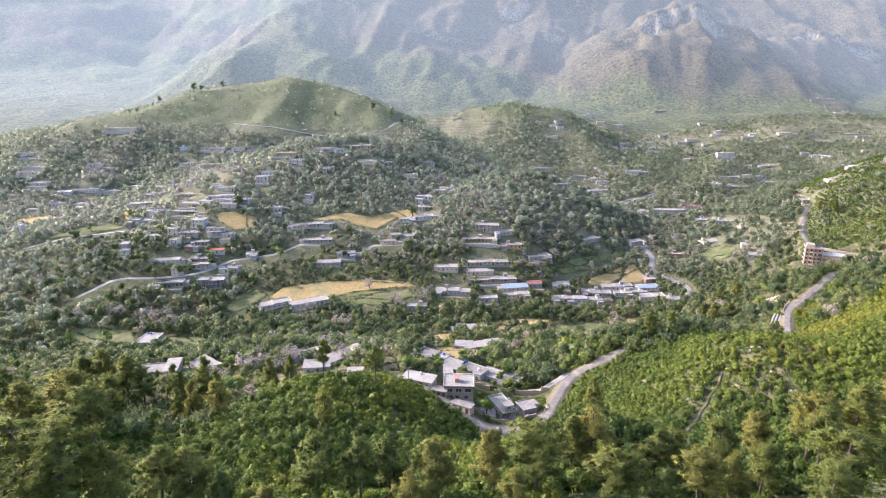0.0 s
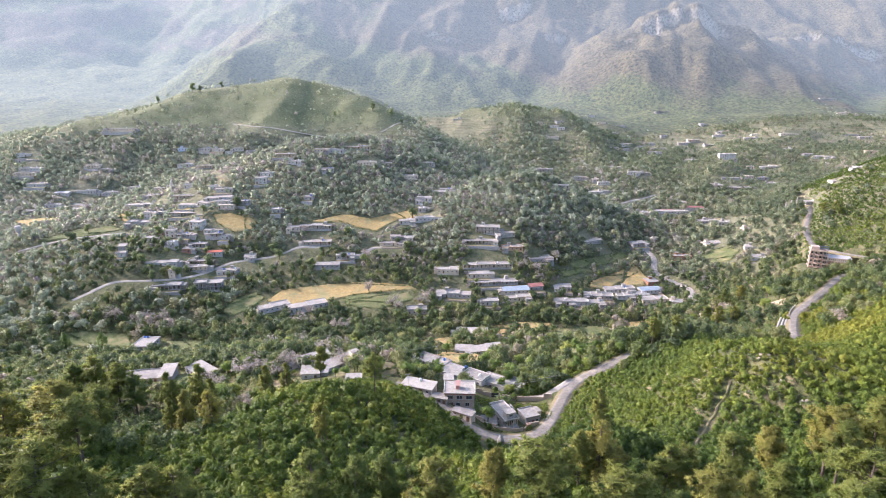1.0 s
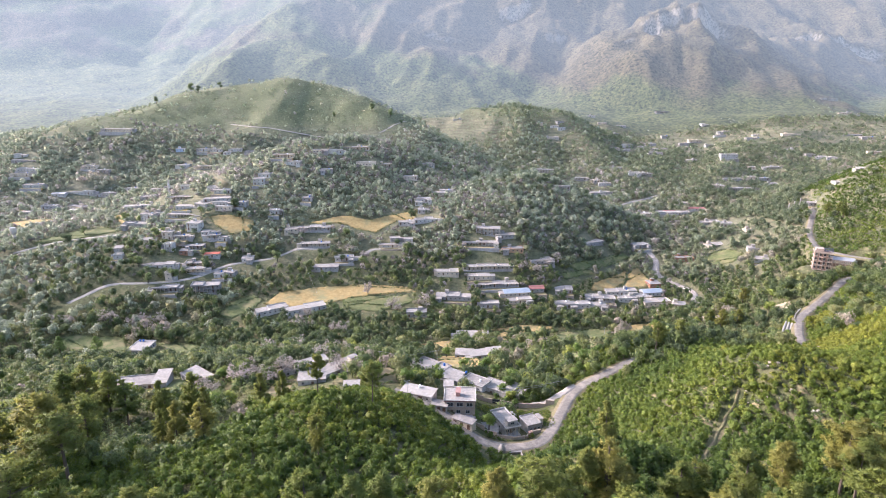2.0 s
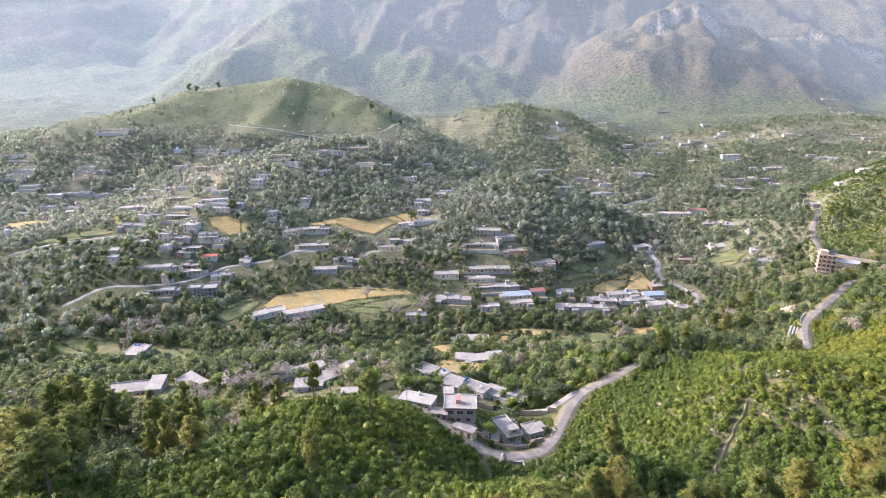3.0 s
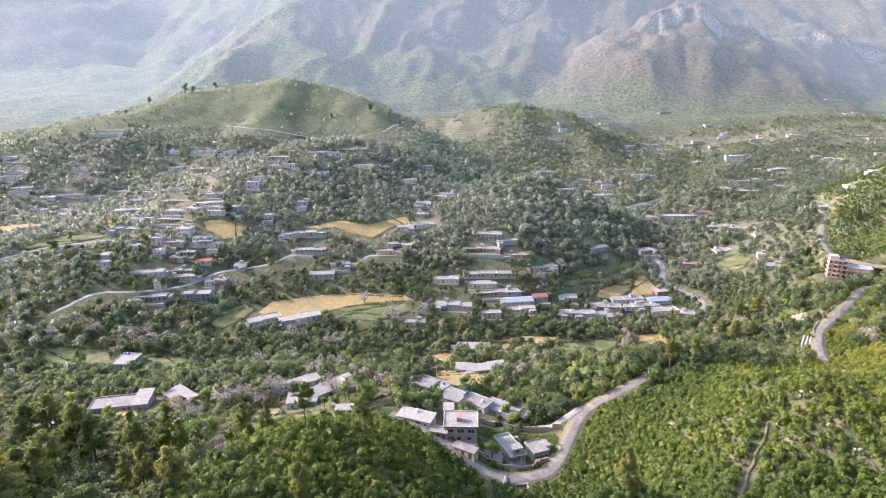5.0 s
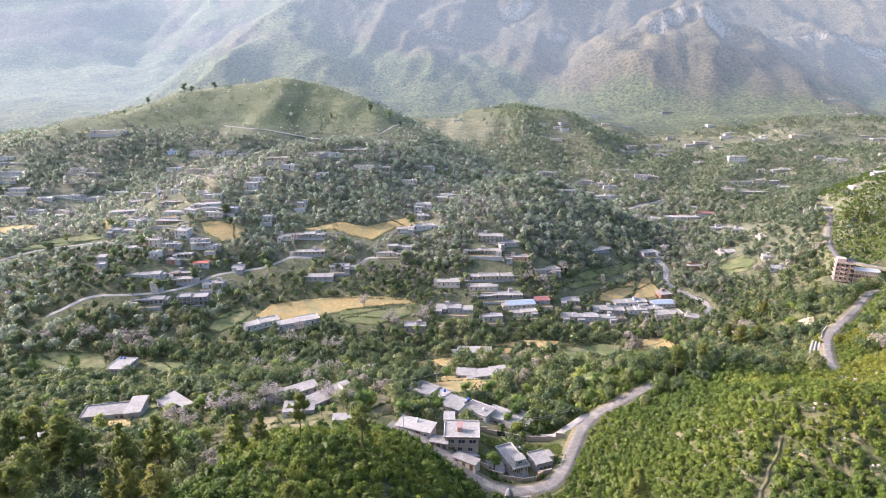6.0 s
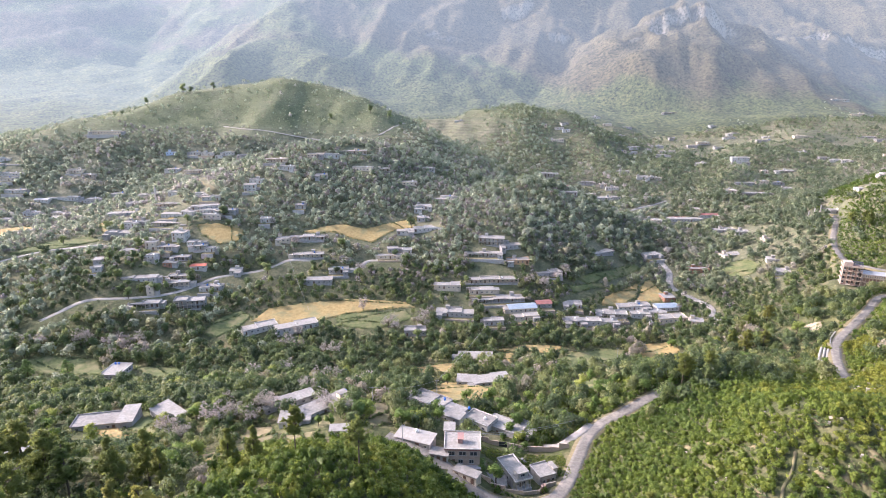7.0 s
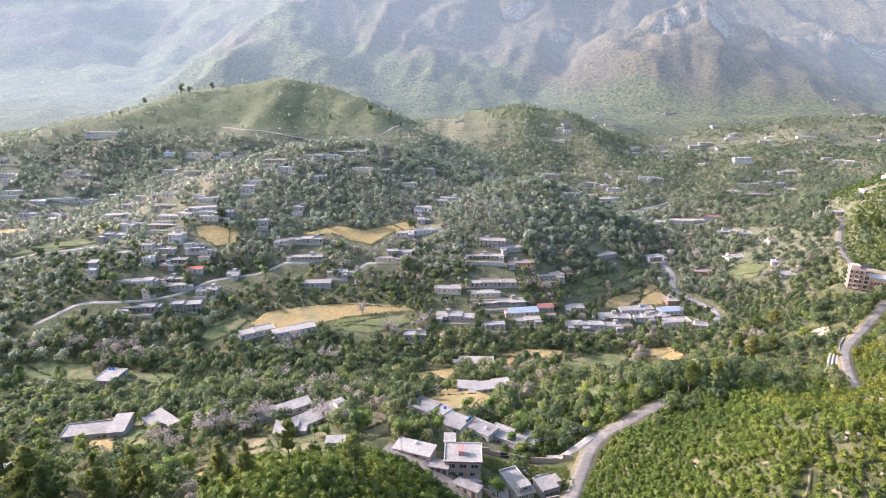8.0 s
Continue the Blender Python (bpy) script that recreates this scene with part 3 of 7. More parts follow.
def height(x, y):
    """The ground as built: the land, levelled along the roads and under the yards of the roadside houses."""
    x, y = np.atleast_1d(np.asarray(x, float)), np.atleast_1d(np.asarray(y, float))
    shape = x.shape
    x, y = x.ravel(), y.ravel()
    z = land_height(x, y)
    for route, half in ROUTES.values():
        far, level = nearest_on(route, x, y)
        w = np.clip(1 - (far - half - 1.0) / 7.0, 0, 1)
        w = w * w * (3 - 2 * w)
        z = z * (1 - w) + (level - 0.25) * w
    for cx, cy, r, level in PADS:
        w = np.clip(1 - (np.hypot(x - cx, y - cy) - r) / 9.0, 0, 1)
        w = w * w * (3 - 2 * w)
        z = z * (1 - w) + level * w
    return z.reshape(shape)


def ground_at(x, y):
    return float(height(x, y)[0])

# ---- ground and mountains ----
def spaced(lo, hi, fine_lo, fine_hi, step, growth, most):
    """Grid lines that stand close between fine_lo and fine_hi and spread outside."""
    mid = list(np.arange(fine_lo, fine_hi, step))
    up, s = [mid[-1]], step
    while up[-1] < hi:
        s = min(s * growth, most)
        up.append(up[-1] + s)
    down, s = [mid[0]], step
    while down[-1] > lo:
        s = min(s * growth, most)
        down.append(down[-1] - s)
    return np.array(down[:0:-1] + mid + up[1:])


def sheet(name, xs, ys, rise, mat):
    gx, gy = np.meshgrid(xs, ys)
    co = np.stack([gx, gy, rise(gx, gy)], -1).reshape(-1, 3)
    n, k = len(xs), len(ys)
    i = (np.arange(k - 1)[:, None] * n + np.arange(n - 1)[None, :]).ravel()
    quads = np.stack([i, i + 1, i + n + 1, i + n], -1)
    return new(name, quad_mesh(name, co, quads, mat, True))


def quad_mesh(name, co, quads, mat, smooth=False, tint=None, soft=None):
    me = bpy.data.meshes.new(name)
    me.vertices.add(len(co))
    me.vertices.foreach_set("co", np.ascontiguousarray(co, np.float32).ravel())
    me.loops.add(quads.size)
    me.loops.foreach_set("vertex_index", np.ascontiguousarray(quads, np.int32).ravel())
    me.polygons.add(len(quads))
    me.polygons.foreach_set("loop_start", np.arange(len(quads), dtype=np.int32) * quads.shape[1])
    me.polygons.foreach_set("use_smooth", np.full(len(quads), smooth))
    if tint is not None:
        me.attributes.new("tint", "FLOAT", "FACE").data.foreach_set("value", np.ascontiguousarray(tint, np.float32))
    me.update(calc_edges=True)
    if soft is not None:
        me.attributes.new("custom_normal", "FLOAT_VECTOR", "POINT").data.foreach_set("vector", np.ascontiguousarray(soft, np.float32).ravel())
    me.materials.append(mat)
    return me


def welded(faces):
    """Corners that meet become one."""
    v = np.asarray(faces, float).reshape(-1, 3)
    _, first, index = np.unique(np.round(v, 4), axis=0, return_index=True, return_inverse=True)
    return v[first], index.reshape(-1, 4)


def mesh_of(name, faces, mat):
    return quad_mesh(name, *welded(faces), mat)


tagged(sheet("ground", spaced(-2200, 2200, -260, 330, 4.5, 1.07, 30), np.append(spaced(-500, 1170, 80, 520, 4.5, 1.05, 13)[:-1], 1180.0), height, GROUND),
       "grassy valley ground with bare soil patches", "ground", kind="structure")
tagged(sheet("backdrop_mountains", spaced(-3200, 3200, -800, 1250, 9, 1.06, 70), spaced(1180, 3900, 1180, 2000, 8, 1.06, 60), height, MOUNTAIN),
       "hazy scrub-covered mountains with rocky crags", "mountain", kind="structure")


def ribbon(name, route, half, lift, mat, label, category, shoulder=0.6):
    """A road laid along its places, with sloping edges that go into the ground."""
    way = np.gradient(route[:, :2], axis=0)
    side = np.stack([way[:, 1], -way[:, 0]], -1) / np.linalg.norm(way, axis=1)[:, None]
    wave = 0.25 * rough(route[:, 0], route[:, 1], 9, 2, 31)
    offsets = [(-half - shoulder, -0.9), (-half, 0.0), (-half / 3, 0.05), (half / 3, 0.05), (half, 0.0), (half + shoulder, -0.9)]
    co = []
    for o, drop in offsets:
        edge = (o + np.sign(o) * wave)[:, None] if abs(o) >= half else np.full((len(route), 1), o)
        co.append(np.concatenate([route[:, :2] + side * edge, (route[:, 2] + lift + drop)[:, None]], 1))
    co = np.stack(co, 1)
    n, k = co.shape[:2]
    i = (np.arange(n - 1)[:, None] * k + np.arange(k - 1)[None, :]).ravel()
    return tagged(new(name, quad_mesh(name, co.reshape(-1, 3), np.stack([i, i + 1, i + k + 1, i + k], -1), mat, True)), label, category, kind="structure")


for key in ("valley_road", "hill_road"):
    ribbon("verge", ROUTES[key][0], ROUTES[key][1] + 1.1, -0.02, BARE_SOIL, "dusty earth verge of the road", "verge", 0.9)
ribbon("road", *ROUTES["valley_road"], 0.05, ASPHALT, "worn grey asphalt road round the hamlet", "road")
ribbon("road_2", *ROUTES["hill_road"], 0.05, ASPHALT, "winding grey asphalt hill road", "road")
for key, what in (("village_lane", "pale concrete village lane"), ("upper_lane", "pale concrete lane between fields"), ("hill_track", "pale dirt track over the green hill"), ("field_lane", "pale lane beside fields"), ("slope_track", "narrow pale track")):
    ribbon(key, *ROUTES[key], 0.1, PALE_ROAD, what, "lane")
ribbon("hillside_lane", *ROUTES["hillside_lane"], -0.1, BARE_SOIL, "pale dirt lane on the slope", "lane", 1.5)
ribbon("footpath", *ROUTES["footpath"], 0.05, BARE_SOIL, "narrow pale footpath through the scrub", "footpath", 0.4)
ribbon("streambed", *ROUTES["streambed"], -0.1, STREAM_STONES, "dry streambed of pale stones", "streambed")


def inside(px, py, points):
    hit = np.zeros(px.shape, bool)
    j = len(points) - 1
    for i in range(len(points)):
        (xa, ya), (xb, yb) = points[i], points[j]
        hit ^= ((ya > py) != (yb > py)) & (px < (xb - xa) * (py - ya) / (yb - ya + 1e-9) + xa)
        j = i
    return hit


FIELDS = []


def field(kind, points):
    """A terraced field that lies on the ground, its border slightly uneven."""
    p = np.array(points, float)
    FIELDS.append(points)
    step = 0.9 + 0.0012 * max(0.0, p[:, 1].mean() - 250)
    xs, ys = np.arange(p[:, 0].min() - 2, p[:, 0].max() + 2, step), np.arange(p[:, 1].min() - 2, p[:, 1].max() + 2, step)
    gx, gy = np.meshgrid(xs, ys)
    wx, wy = gx + 1.6 * rough(gx, gy, 7, 2, 51), gy + 1.6 * rough(gx, gy, 7, 2, 52)
    keep = inside(wx, wy, points)
    z = bare_height(gx, gy) + 2.2 * rough(gx, gy, 40, 4, 3) + 0.55 + 0.12 * rough(gx, gy, 2.5, 2, 53)
    if kind == "bare":
        z = height(gx, gy) + 0.25 + 0.15 * rough(gx, gy, 1.6, 2, 54)
    z = z - np.where(keep, 0, 1.2)
    k = len(xs)
    cell = keep[:-1, :-1] | keep[1:, 1:] | keep[1:, :-1] | keep[:-1, 1:]
    i = (np.arange(len(ys) - 1)[:, None] * k + np.arange(k - 1)[None, :])[cell]
    if not len(i):
        return
    used, index = np.unique(np.stack([i, i + 1, i + k + 1, i + k], -1), return_inverse=True)
    co = np.stack([gx, gy, z], -1).reshape(-1, 3)[used]
    names = {"wheat": ("wheat_field", "ripening golden wheat field on a terrace", WHEAT), "green": ("grass_field", "short green grass field on a terrace", GRASS),
             "soil": ("ploughed_field", "bare pale soil terrace", SOIL), "bare": ("soil_patch", "bare pale soil and stones on the scrubby slope", BARE_SOIL)}
    name, label, mat = names[kind]
    tagged(new(name, quad_mesh(name, co, index.reshape(-1, 4), mat, True)), label, "soil" if kind == "bare" else "field", kind="structure")



# ---- plants ----
def cards(centre, normal, size, rng, aspect=1.0):
    """Small leaf sprays: a bent four-sided blade at each centre, across its normal."""
    n = len(centre)
    normal = normal / np.linalg.norm(normal, axis=1)[:, None]
    any_way = rng.normal(size=(n, 3))
    u = np.cross(normal, any_way)
    u /= np.linalg.norm(u, axis=1)[:, None] + 1e-9
    v = np.cross(normal, u)
    s = np.broadcast_to(np.asarray(size, float), (n,))[:, None]
    a, b = u * s * 0.5, v * s * 0.5 * aspect
    lift = normal * s * 0.18
    k = rng.uniform(0.6, 1.25, (4, n, 1))
    return np.stack([centre - a * k[0] - lift, centre - b * k[1] + lift * 0.4, centre + a * k[2] - lift * 0.5, centre + b * k[3] + lift * 0.4], 1)


def sprays(centre, normal, size, rng):
    """Smaller leaf sprays: a three-cornered blade at each centre, across its normal."""
    n = len(centre)
    normal = normal / np.linalg.norm(normal, axis=1)[:, None]
    u = np.cross(normal, rng.normal(size=(n, 3)))
    u /= np.linalg.norm(u, axis=1)[:, None] + 1e-9
    v = np.cross(normal, u)
    s = np.broadcast_to(np.asarray(size, float), (n,))[:, None]
    k = rng.uniform(0.6, 1.2, (3, n, 1))
    return np.stack([centre - (u * 0.6 + v * 0.4) * s * k[0], centre + (u * 0.6 - v * 0.35) * s * k[1], centre + v * s * 0.75 * k[2]], 1)


CUBE = np.array([(x, y, z) for x in (-1, 1) for y in (-1, 1) for z in (-1, 1)], float) / 3**0.5
CUBE_FACES = np.array([(0, 1, 3, 2), (4, 6, 7, 5), (0, 4, 5, 1), (2, 3, 7, 6), (0, 2, 6, 4), (1, 5, 7, 3)])
CUBE_THIRDS = np.concatenate([CUBE_FACES[:, :3], CUBE_FACES[:, [0, 2, 3]]])


def crown(rng, leaves, lumps=4, size=0.3, flat=0.85, spread=0.45, lift=0.9, core=0.62):
    """A leafy crown about 1 m in radius over its foot, made of uneven lumps."""
    faces, middles = [], []
    for i in range(lumps):
        turn = i * 2.4 + rng.uniform(-0.5, 0.5)
        away = spread * (0.25 + 0.75 * rng.random()) if i else 0.1
        mid = np.array([math.cos(turn) * away, math.sin(turn) * away, lift + rng.uniform(-0.35, 0.4) * flat])
        r = rng.uniform(0.42, 0.68)
        n = max(3, int(leaves / lumps))
        d = rng.normal(size=(n, 3))
        d /= np.linalg.norm(d, axis=1)[:, None]
        d[:, 2] = np.where(d[:, 2] < -0.35, -d[:, 2], d[:, 2])
        at = mid + d * (r * rng.uniform(0.72, 1.08, (n, 1))) * (1, 1, flat)
        faces.append(sprays(at, d + 0.45 * rng.normal(size=(n, 3)) + (0, 0, 0.15), size * rng.uniform(0.65, 1.35, n), rng))
        middles.append(np.repeat([mid - (0, 0, 0.25 * r)], n, 0))
        if core and i == 0:
            spin = np.array(Euler(rng.uniform(0, 3, 3)).to_matrix())
            faces.append(((CUBE @ spin.T) * (r * core + 0.12 * (lumps > 1)) * (1, 1, flat) + mid)[CUBE_THIRDS])
            middles.append(np.repeat([mid - (0, 0, 0.25 * r)], 12, 0))
    return outward(np.concatenate(faces), np.concatenate(middles), 0.9)


def outward(faces, middles, share=0.75):
    """Turns the leaves outwards from their lump and gives each a soft normal, so that a lump shades as one rounded mass."""
    way = faces.mean(1) - middles
    way /= np.linalg.norm(way, axis=1)[:, None] + 1e-9
    flat = np.cross(faces[:, 1] - faces[:, 0], faces[:, 2] - faces[:, 0]) if faces.shape[1] == 3 else np.cross(faces[:, 2] - faces[:, 0], faces[:, 3] - faces[:, 1])
    flat /= np.linalg.norm(flat, axis=1)[:, None] + 1e-9
    back = (flat * way).sum(1) < 0
    faces, flat = faces.copy(), flat.copy()
    faces[back], flat[back] = faces[back][:, ::-1], -flat[back]
    soft = share * way + (1 - share) * flat
    return faces, soft / np.linalg.norm(soft, axis=1)[:, None]


def tapered(points, radii, sides=5):
    """A tapered stem or limb through the points, as four-cornered faces."""
    rings = []
    for p, r in zip(points, radii):
        t = np.arange(sides) * 2 * math.pi / sides
        rings.append(np.stack([p[0] + r * np.cos(t), p[1] + r * np.sin(t), np.full(sides, p[2])], -1))
    faces = []
    for a, b in zip(rings, rings[1:]):
        for k in range(sides):
            faces.append([a[k], a[(k + 1) % sides], b[(k + 1) % sides], b[k]])
    return np.array(faces)


def plant_out(name, protos, places, scale, tints, mat, label, category, rng, sink=0.1):
    """One mesh of many plants. places: x, y, z; scale: width and height of each."""
    co, tint, soft = [], [], []
    pick = rng.integers(0, len(protos), len(places))
    for k, (faces, normals) in enumerate(protos):
        who = np.where(pick == k)[0]
        if not len(who):
            continue
        turn = rng.uniform(0, 2 * math.pi, len(who))
        c, s = np.cos(turn)[:, None], np.sin(turn)[:, None]
        v = faces.reshape(-1, 3)
        w, h = scale[who, 0:1], scale[who, 1:2]
        x = (v[None, :, 0] * c - v[None, :, 1] * s) * w + places[who, 0:1]
        y = (v[None, :, 0] * s + v[None, :, 1] * c) * w + places[who, 1:2]
        z = v[None, :, 2] * h + places[who, 2:3] - sink
        co.append(np.stack([x, y, z], -1).reshape(-1, 3))
        n = np.repeat(normals, faces.shape[1], 0)
        soft.append(np.stack([n[None, :, 0] * c - n[None, :, 1] * s, n[None, :, 0] * s + n[None, :, 1] * c, np.broadcast_to(n[None, :, 2], (len(who), len(n)))], -1).reshape(-1, 3))
        tint.append(np.repeat(tints[who], len(faces)))
    co, tint = np.concatenate(co), np.concatenate(tint)
    me = quad_mesh(name, co, np.arange(len(co)).reshape(-1, faces.shape[1]), mat, True, np.clip(tint, 0, 1), np.concatenate(soft))
    return tagged(new(name, me), label, category, kind="stuff")


def leaf_part(name, faces, soft, mat, parent):
    """The leaves of one tree, with soft normals."""
    ob = new(name, quad_mesh(name, faces.reshape(-1, 3), np.arange(faces.shape[0] * faces.shape[1]).reshape(-1, faces.shape[1]), mat, True, None, np.repeat(soft, faces.shape[1], 0)))
    ob.parent = parent
    return ob


def part(name, faces, mat, parent, label="", smooth=False):
    """One mesh of four-cornered faces as a part of a thing."""
    ob = new(name, quad_mesh(name, *welded(faces), mat, smooth))
    ob.parent = parent
    if label:
        ob["label"] = label
    return ob


def pine_faces(rng, old=0.5, bare=0.0, full=1.0):
    """Trunk, upswept branches and needle brushes of a hill pine 10 m high. old: from a pointed young crown to a broad rounded one; bare: metres of clean stem more."""
    lean = rng.uniform(-0.25, 0.25, 2)
    trunk = [tapered([(0, 0, -0.6), (0.3 * lean[0], 0.3 * lean[1], 3.5), (*(0.8 * lean), 7), (*lean, 9.6)], (0.19, 0.14, 0.09, 0.03), 6)]
    centres, inner = [], []
    low = 2.2 + 1.6 * old + bare + rng.uniform(-0.3, 0.4)
    z = low
    while z < 9.7:
        f = (z - low) / (10.0 - low)
        round_top = math.sqrt(max(0.0, 1 - (1.5 * (f - 0.36)) ** 2)) if f > 0.1 else 0.75
        reach = max(0.4, (2.2 + 0.9 * old) * ((1 - old) * (1 - f) ** 0.75 * 1.1 + old * round_top * (1 - 0.25 * f)))
        for b in range(int(rng.integers(3, 6))):
            turn = rng.uniform(0, 2 * math.pi)
            out = reach * rng.uniform(0.55, 1.15)
            d = np.array([math.cos(turn), math.sin(turn), 0])
            foot = np.array([lean[0] * z / 10, lean[1] * z / 10, z])
            tip = foot + d * out + (0, 0, out * rng.uniform(0.15, 0.5))
            trunk.append(tapered([tuple(foot), tuple(foot + (tip - foot) * (0.55, 0.55, 0.35)), tuple(tip)], (0.065, 0.045, 0.015), 3))
            for k in range(int((3 + out * 2.4) * full)):
                g = rng.uniform(0.3, 1.0)
                centres.append(foot + (tip - foot) * (g, g, g * g) + rng.normal(size=3) * 0.2)
                inner.append(foot + (tip - foot) * 0.25 - (0, 0, 0.5))
        z += rng.uniform(0.42, 0.75)
    centres += [np.array([*lean, 9.7]), np.array([*lean, 9.95])]
    inner += [np.array([*lean, 9.0])] * 2
    per = 26
    at, mid = np.repeat(np.array(centres), per, 0), np.repeat(np.array(inner), per, 0)
    way = rng.normal(size=at.shape)
    way[:, 2] = way[:, 2] * 0.7 + 0.35
    way /= np.linalg.norm(way, axis=1)[:, None]
    side = np.cross(way, rng.normal(size=at.shape))
    side /= np.linalg.norm(side, axis=1)[:, None]
    long, wide = rng.uniform(0.36, 0.66, (len(at), 1)), rng.uniform(0.045, 0.095, (len(at), 1))
    blades = np.stack([at - side * wide, at + side * wide, at + way * long], 1)
    return np.concatenate(trunk), outward(blades, mid, 0.55)


def broadleaf_faces(rng, leaves=700, tall=1.0):
    """Trunk with limbs and the crown of a round field tree 6 m high."""
    trunk = [tapered([(0, 0, -0.5), (0.05, 0.02, 1.2), (0.0, 0.05, 2.4), (0.1, 0, 4)], (0.2, 0.15, 0.11, 0.03), 6)]
    faces, middles = [], []
    lumps = int(rng.integers(7, 11))
    for i in range(lumps):
        turn = i * 2.4 + rng.uniform(-0.5, 0.5)
        away = 1.5 * rng.uniform(0.35, 1.0) if i else 0.2
        mid = np.array([math.cos(turn) * away, math.sin(turn) * away, rng.uniform(2.2, 5.0) * tall])
        r = rng.uniform(0.8, 1.35)
        trunk.append(tapered([(0, 0, 1.2 + 0.1 * i), tuple(mid * (0.5, 0.5, 0.8)), tuple(mid)], (0.07, 0.05, 0.02), 3))
        n = leaves // lumps
        d = rng.normal(size=(n, 3))
        d /= np.linalg.norm(d, axis=1)[:, None]
        at = mid + d * r * rng.uniform(0.65, 1.1, (n, 1)) * (1, 1, 0.85)
        faces.append(cards(at, d + 0.7 * rng.normal(size=(n, 3)) + (0, 0, 0.2), rng.uniform(0.25, 0.5, n), rng))
        middles.append(np.repeat([mid * (0.8, 0.8, 1) - (0, 0, 0.3)], n + 6, 0))
        spin = np.array(Euler(rng.uniform(0, 3, 3)).to_matrix())
        faces.append(((CUBE @ spin.T) * r * 0.6 + mid)[CUBE_FACES])
    return np.concatenate(trunk), outward(np.concatenate(faces), np.concatenate(middles))


def blossom_faces(rng):
    """A bare-limbed tree 5 m high with sprays of blossom, open between them."""
    trunk = [tapered([(0, 0, -0.4), (0.05, 0.02, 0.9), (0.1, 0.05, 1.8)], (0.17, 0.13, 0.09), 6)]
    centres = []
    for i in range(13):
        turn = i * 2.4 + rng.uniform(-0.4, 0.4)
        out, up = rng.uniform(0.7, 2.2), rng.uniform(2.4, 4.9)
        tip = np.array([math.cos(turn) * out, math.sin(turn) * out, up])
        mid = tip * (0.45, 0.45, 0.62)
        trunk.append(tapered([(0, 0, 1.2), tuple(mid), tuple(tip)], (0.08, 0.05, 0.015), 3))
        for f in rng.uniform(0.45, 1.05, 9):
            centres.append(mid + (tip - mid) * f + rng.normal(size=3) * 0.33)
    at = np.repeat(np.array(centres), 6, 0)
    at = at + rng.normal(size=at.shape) * 0.2
    return np.concatenate(trunk), cards(at, rng.normal(size=at.shape) + (0, 0, 0.4), rng.uniform(0.16, 0.34, len(at)), rng)


def poplar_faces(rng):
    """A tall narrow tree 11 m high, dense to near the ground, with a bare lower stem."""
    trunk = [tapered([(0, 0, -0.5), (0.03, 0, 3), (0, 0.04, 7), (0, 0, 10.5)], (0.2, 0.16, 0.1, 0.02), 6)]
    faces = []
    for z in np.arange(2.6, 10.8, 0.55):
        r = 1.55 * math.sin(min(1.0, (z - 1.2) / 3.4) * 1.57) * (1 - max(0, z - 7) / 4.6)
        for k in range(3):
            turn = rng.uniform(0, 6.3)
            mid = np.array([math.cos(turn) * r * 0.6, math.sin(turn) * r * 0.6, z + rng.uniform(-0.3, 0.3)])
            n = 26
            d = rng.normal(size=(n, 3))
            d /= np.linalg.norm(d, axis=1)[:, None]
            faces.append(cards(mid + d * max(0.35, r * 0.55) * rng.uniform(0.6, 1.1, (n, 1)), d + 0.7 * rng.normal(size=(n, 3)), rng.uniform(0.25, 0.45, n), rng))
    faces = np.concatenate(faces)
    return np.concatenate(trunk), outward(faces, faces.mean(1) * (0.15, 0.15, 1) - (0, 0, 0.3))


def tree_kind(name, makers, leaf, label, category, group, seed):
    """First trees of a kind, one for each shape; the others are copied from them."""
    first = []
    for k, make in enumerate(makers):
        trunk, leaves = make(np.random.default_rng(seed + k))
        root = tagged(new(name), label, category, group)
        part("trunk", trunk, BARK, root)
        if isinstance(leaves, tuple):
            leaf_part("crown", *leaves, leaf, root)
        else:
            part("crown", leaves, leaf, root)
        first.append([root, False])
    return first


def plant_tree(first, x, y, size, wide=1.0, seed=0, label="", shape=None):
    rng = np.random.default_rng(seed)
    entry = first[int(rng.integers(0, len(first))) if shape is None else shape]
    m = Matrix.LocRotScale((x, y, ground_at(x, y)), Euler((rng.uniform(-0.04, 0.04), rng.uniform(-0.04, 0.04), rng.uniform(0, 6.28))), (size * wide, size * wide, size))
    if not entry[1]:
        entry[0].matrix_basis, entry[1] = m, True
        ob = entry[0]
    else:
        twin = copy_thing(entry[0], Matrix())
        twin.matrix_basis = m
        ob = twin
    if label:
        ob["label"] = label
    return ob

# ---- building pieces ----
def box(x0, x1, y0, y1, z0, z1):
    p = [(x0, y0, z0), (x1, y0, z0), (x1, y1, z0), (x0, y1, z0), (x0, y0, z1), (x1, y0, z1), (x1, y1, z1), (x0, y1, z1)]
    return np.array([[p[i] for i in f] for f in ((0, 3, 2, 1), (4, 5, 6, 7), (0, 1, 5, 4), (1, 2, 6, 5), (2, 3, 7, 6), (3, 0, 4, 7))], float)


def boxes(*some):
    return np.concatenate([box(*b) for b in some])


def parapet(w, d, z, tall, thick=0.18):
    """Four low walls round a flat roof."""
    return boxes((-w, w, -d, -d + thick, z, z + tall), (-w, w, d - thick, d, z, z + tall),
                 (-w, -w + thick, -d + thick, d - thick, z, z + tall), (w - thick, w, -d + thick, d - thick, z, z + tall))


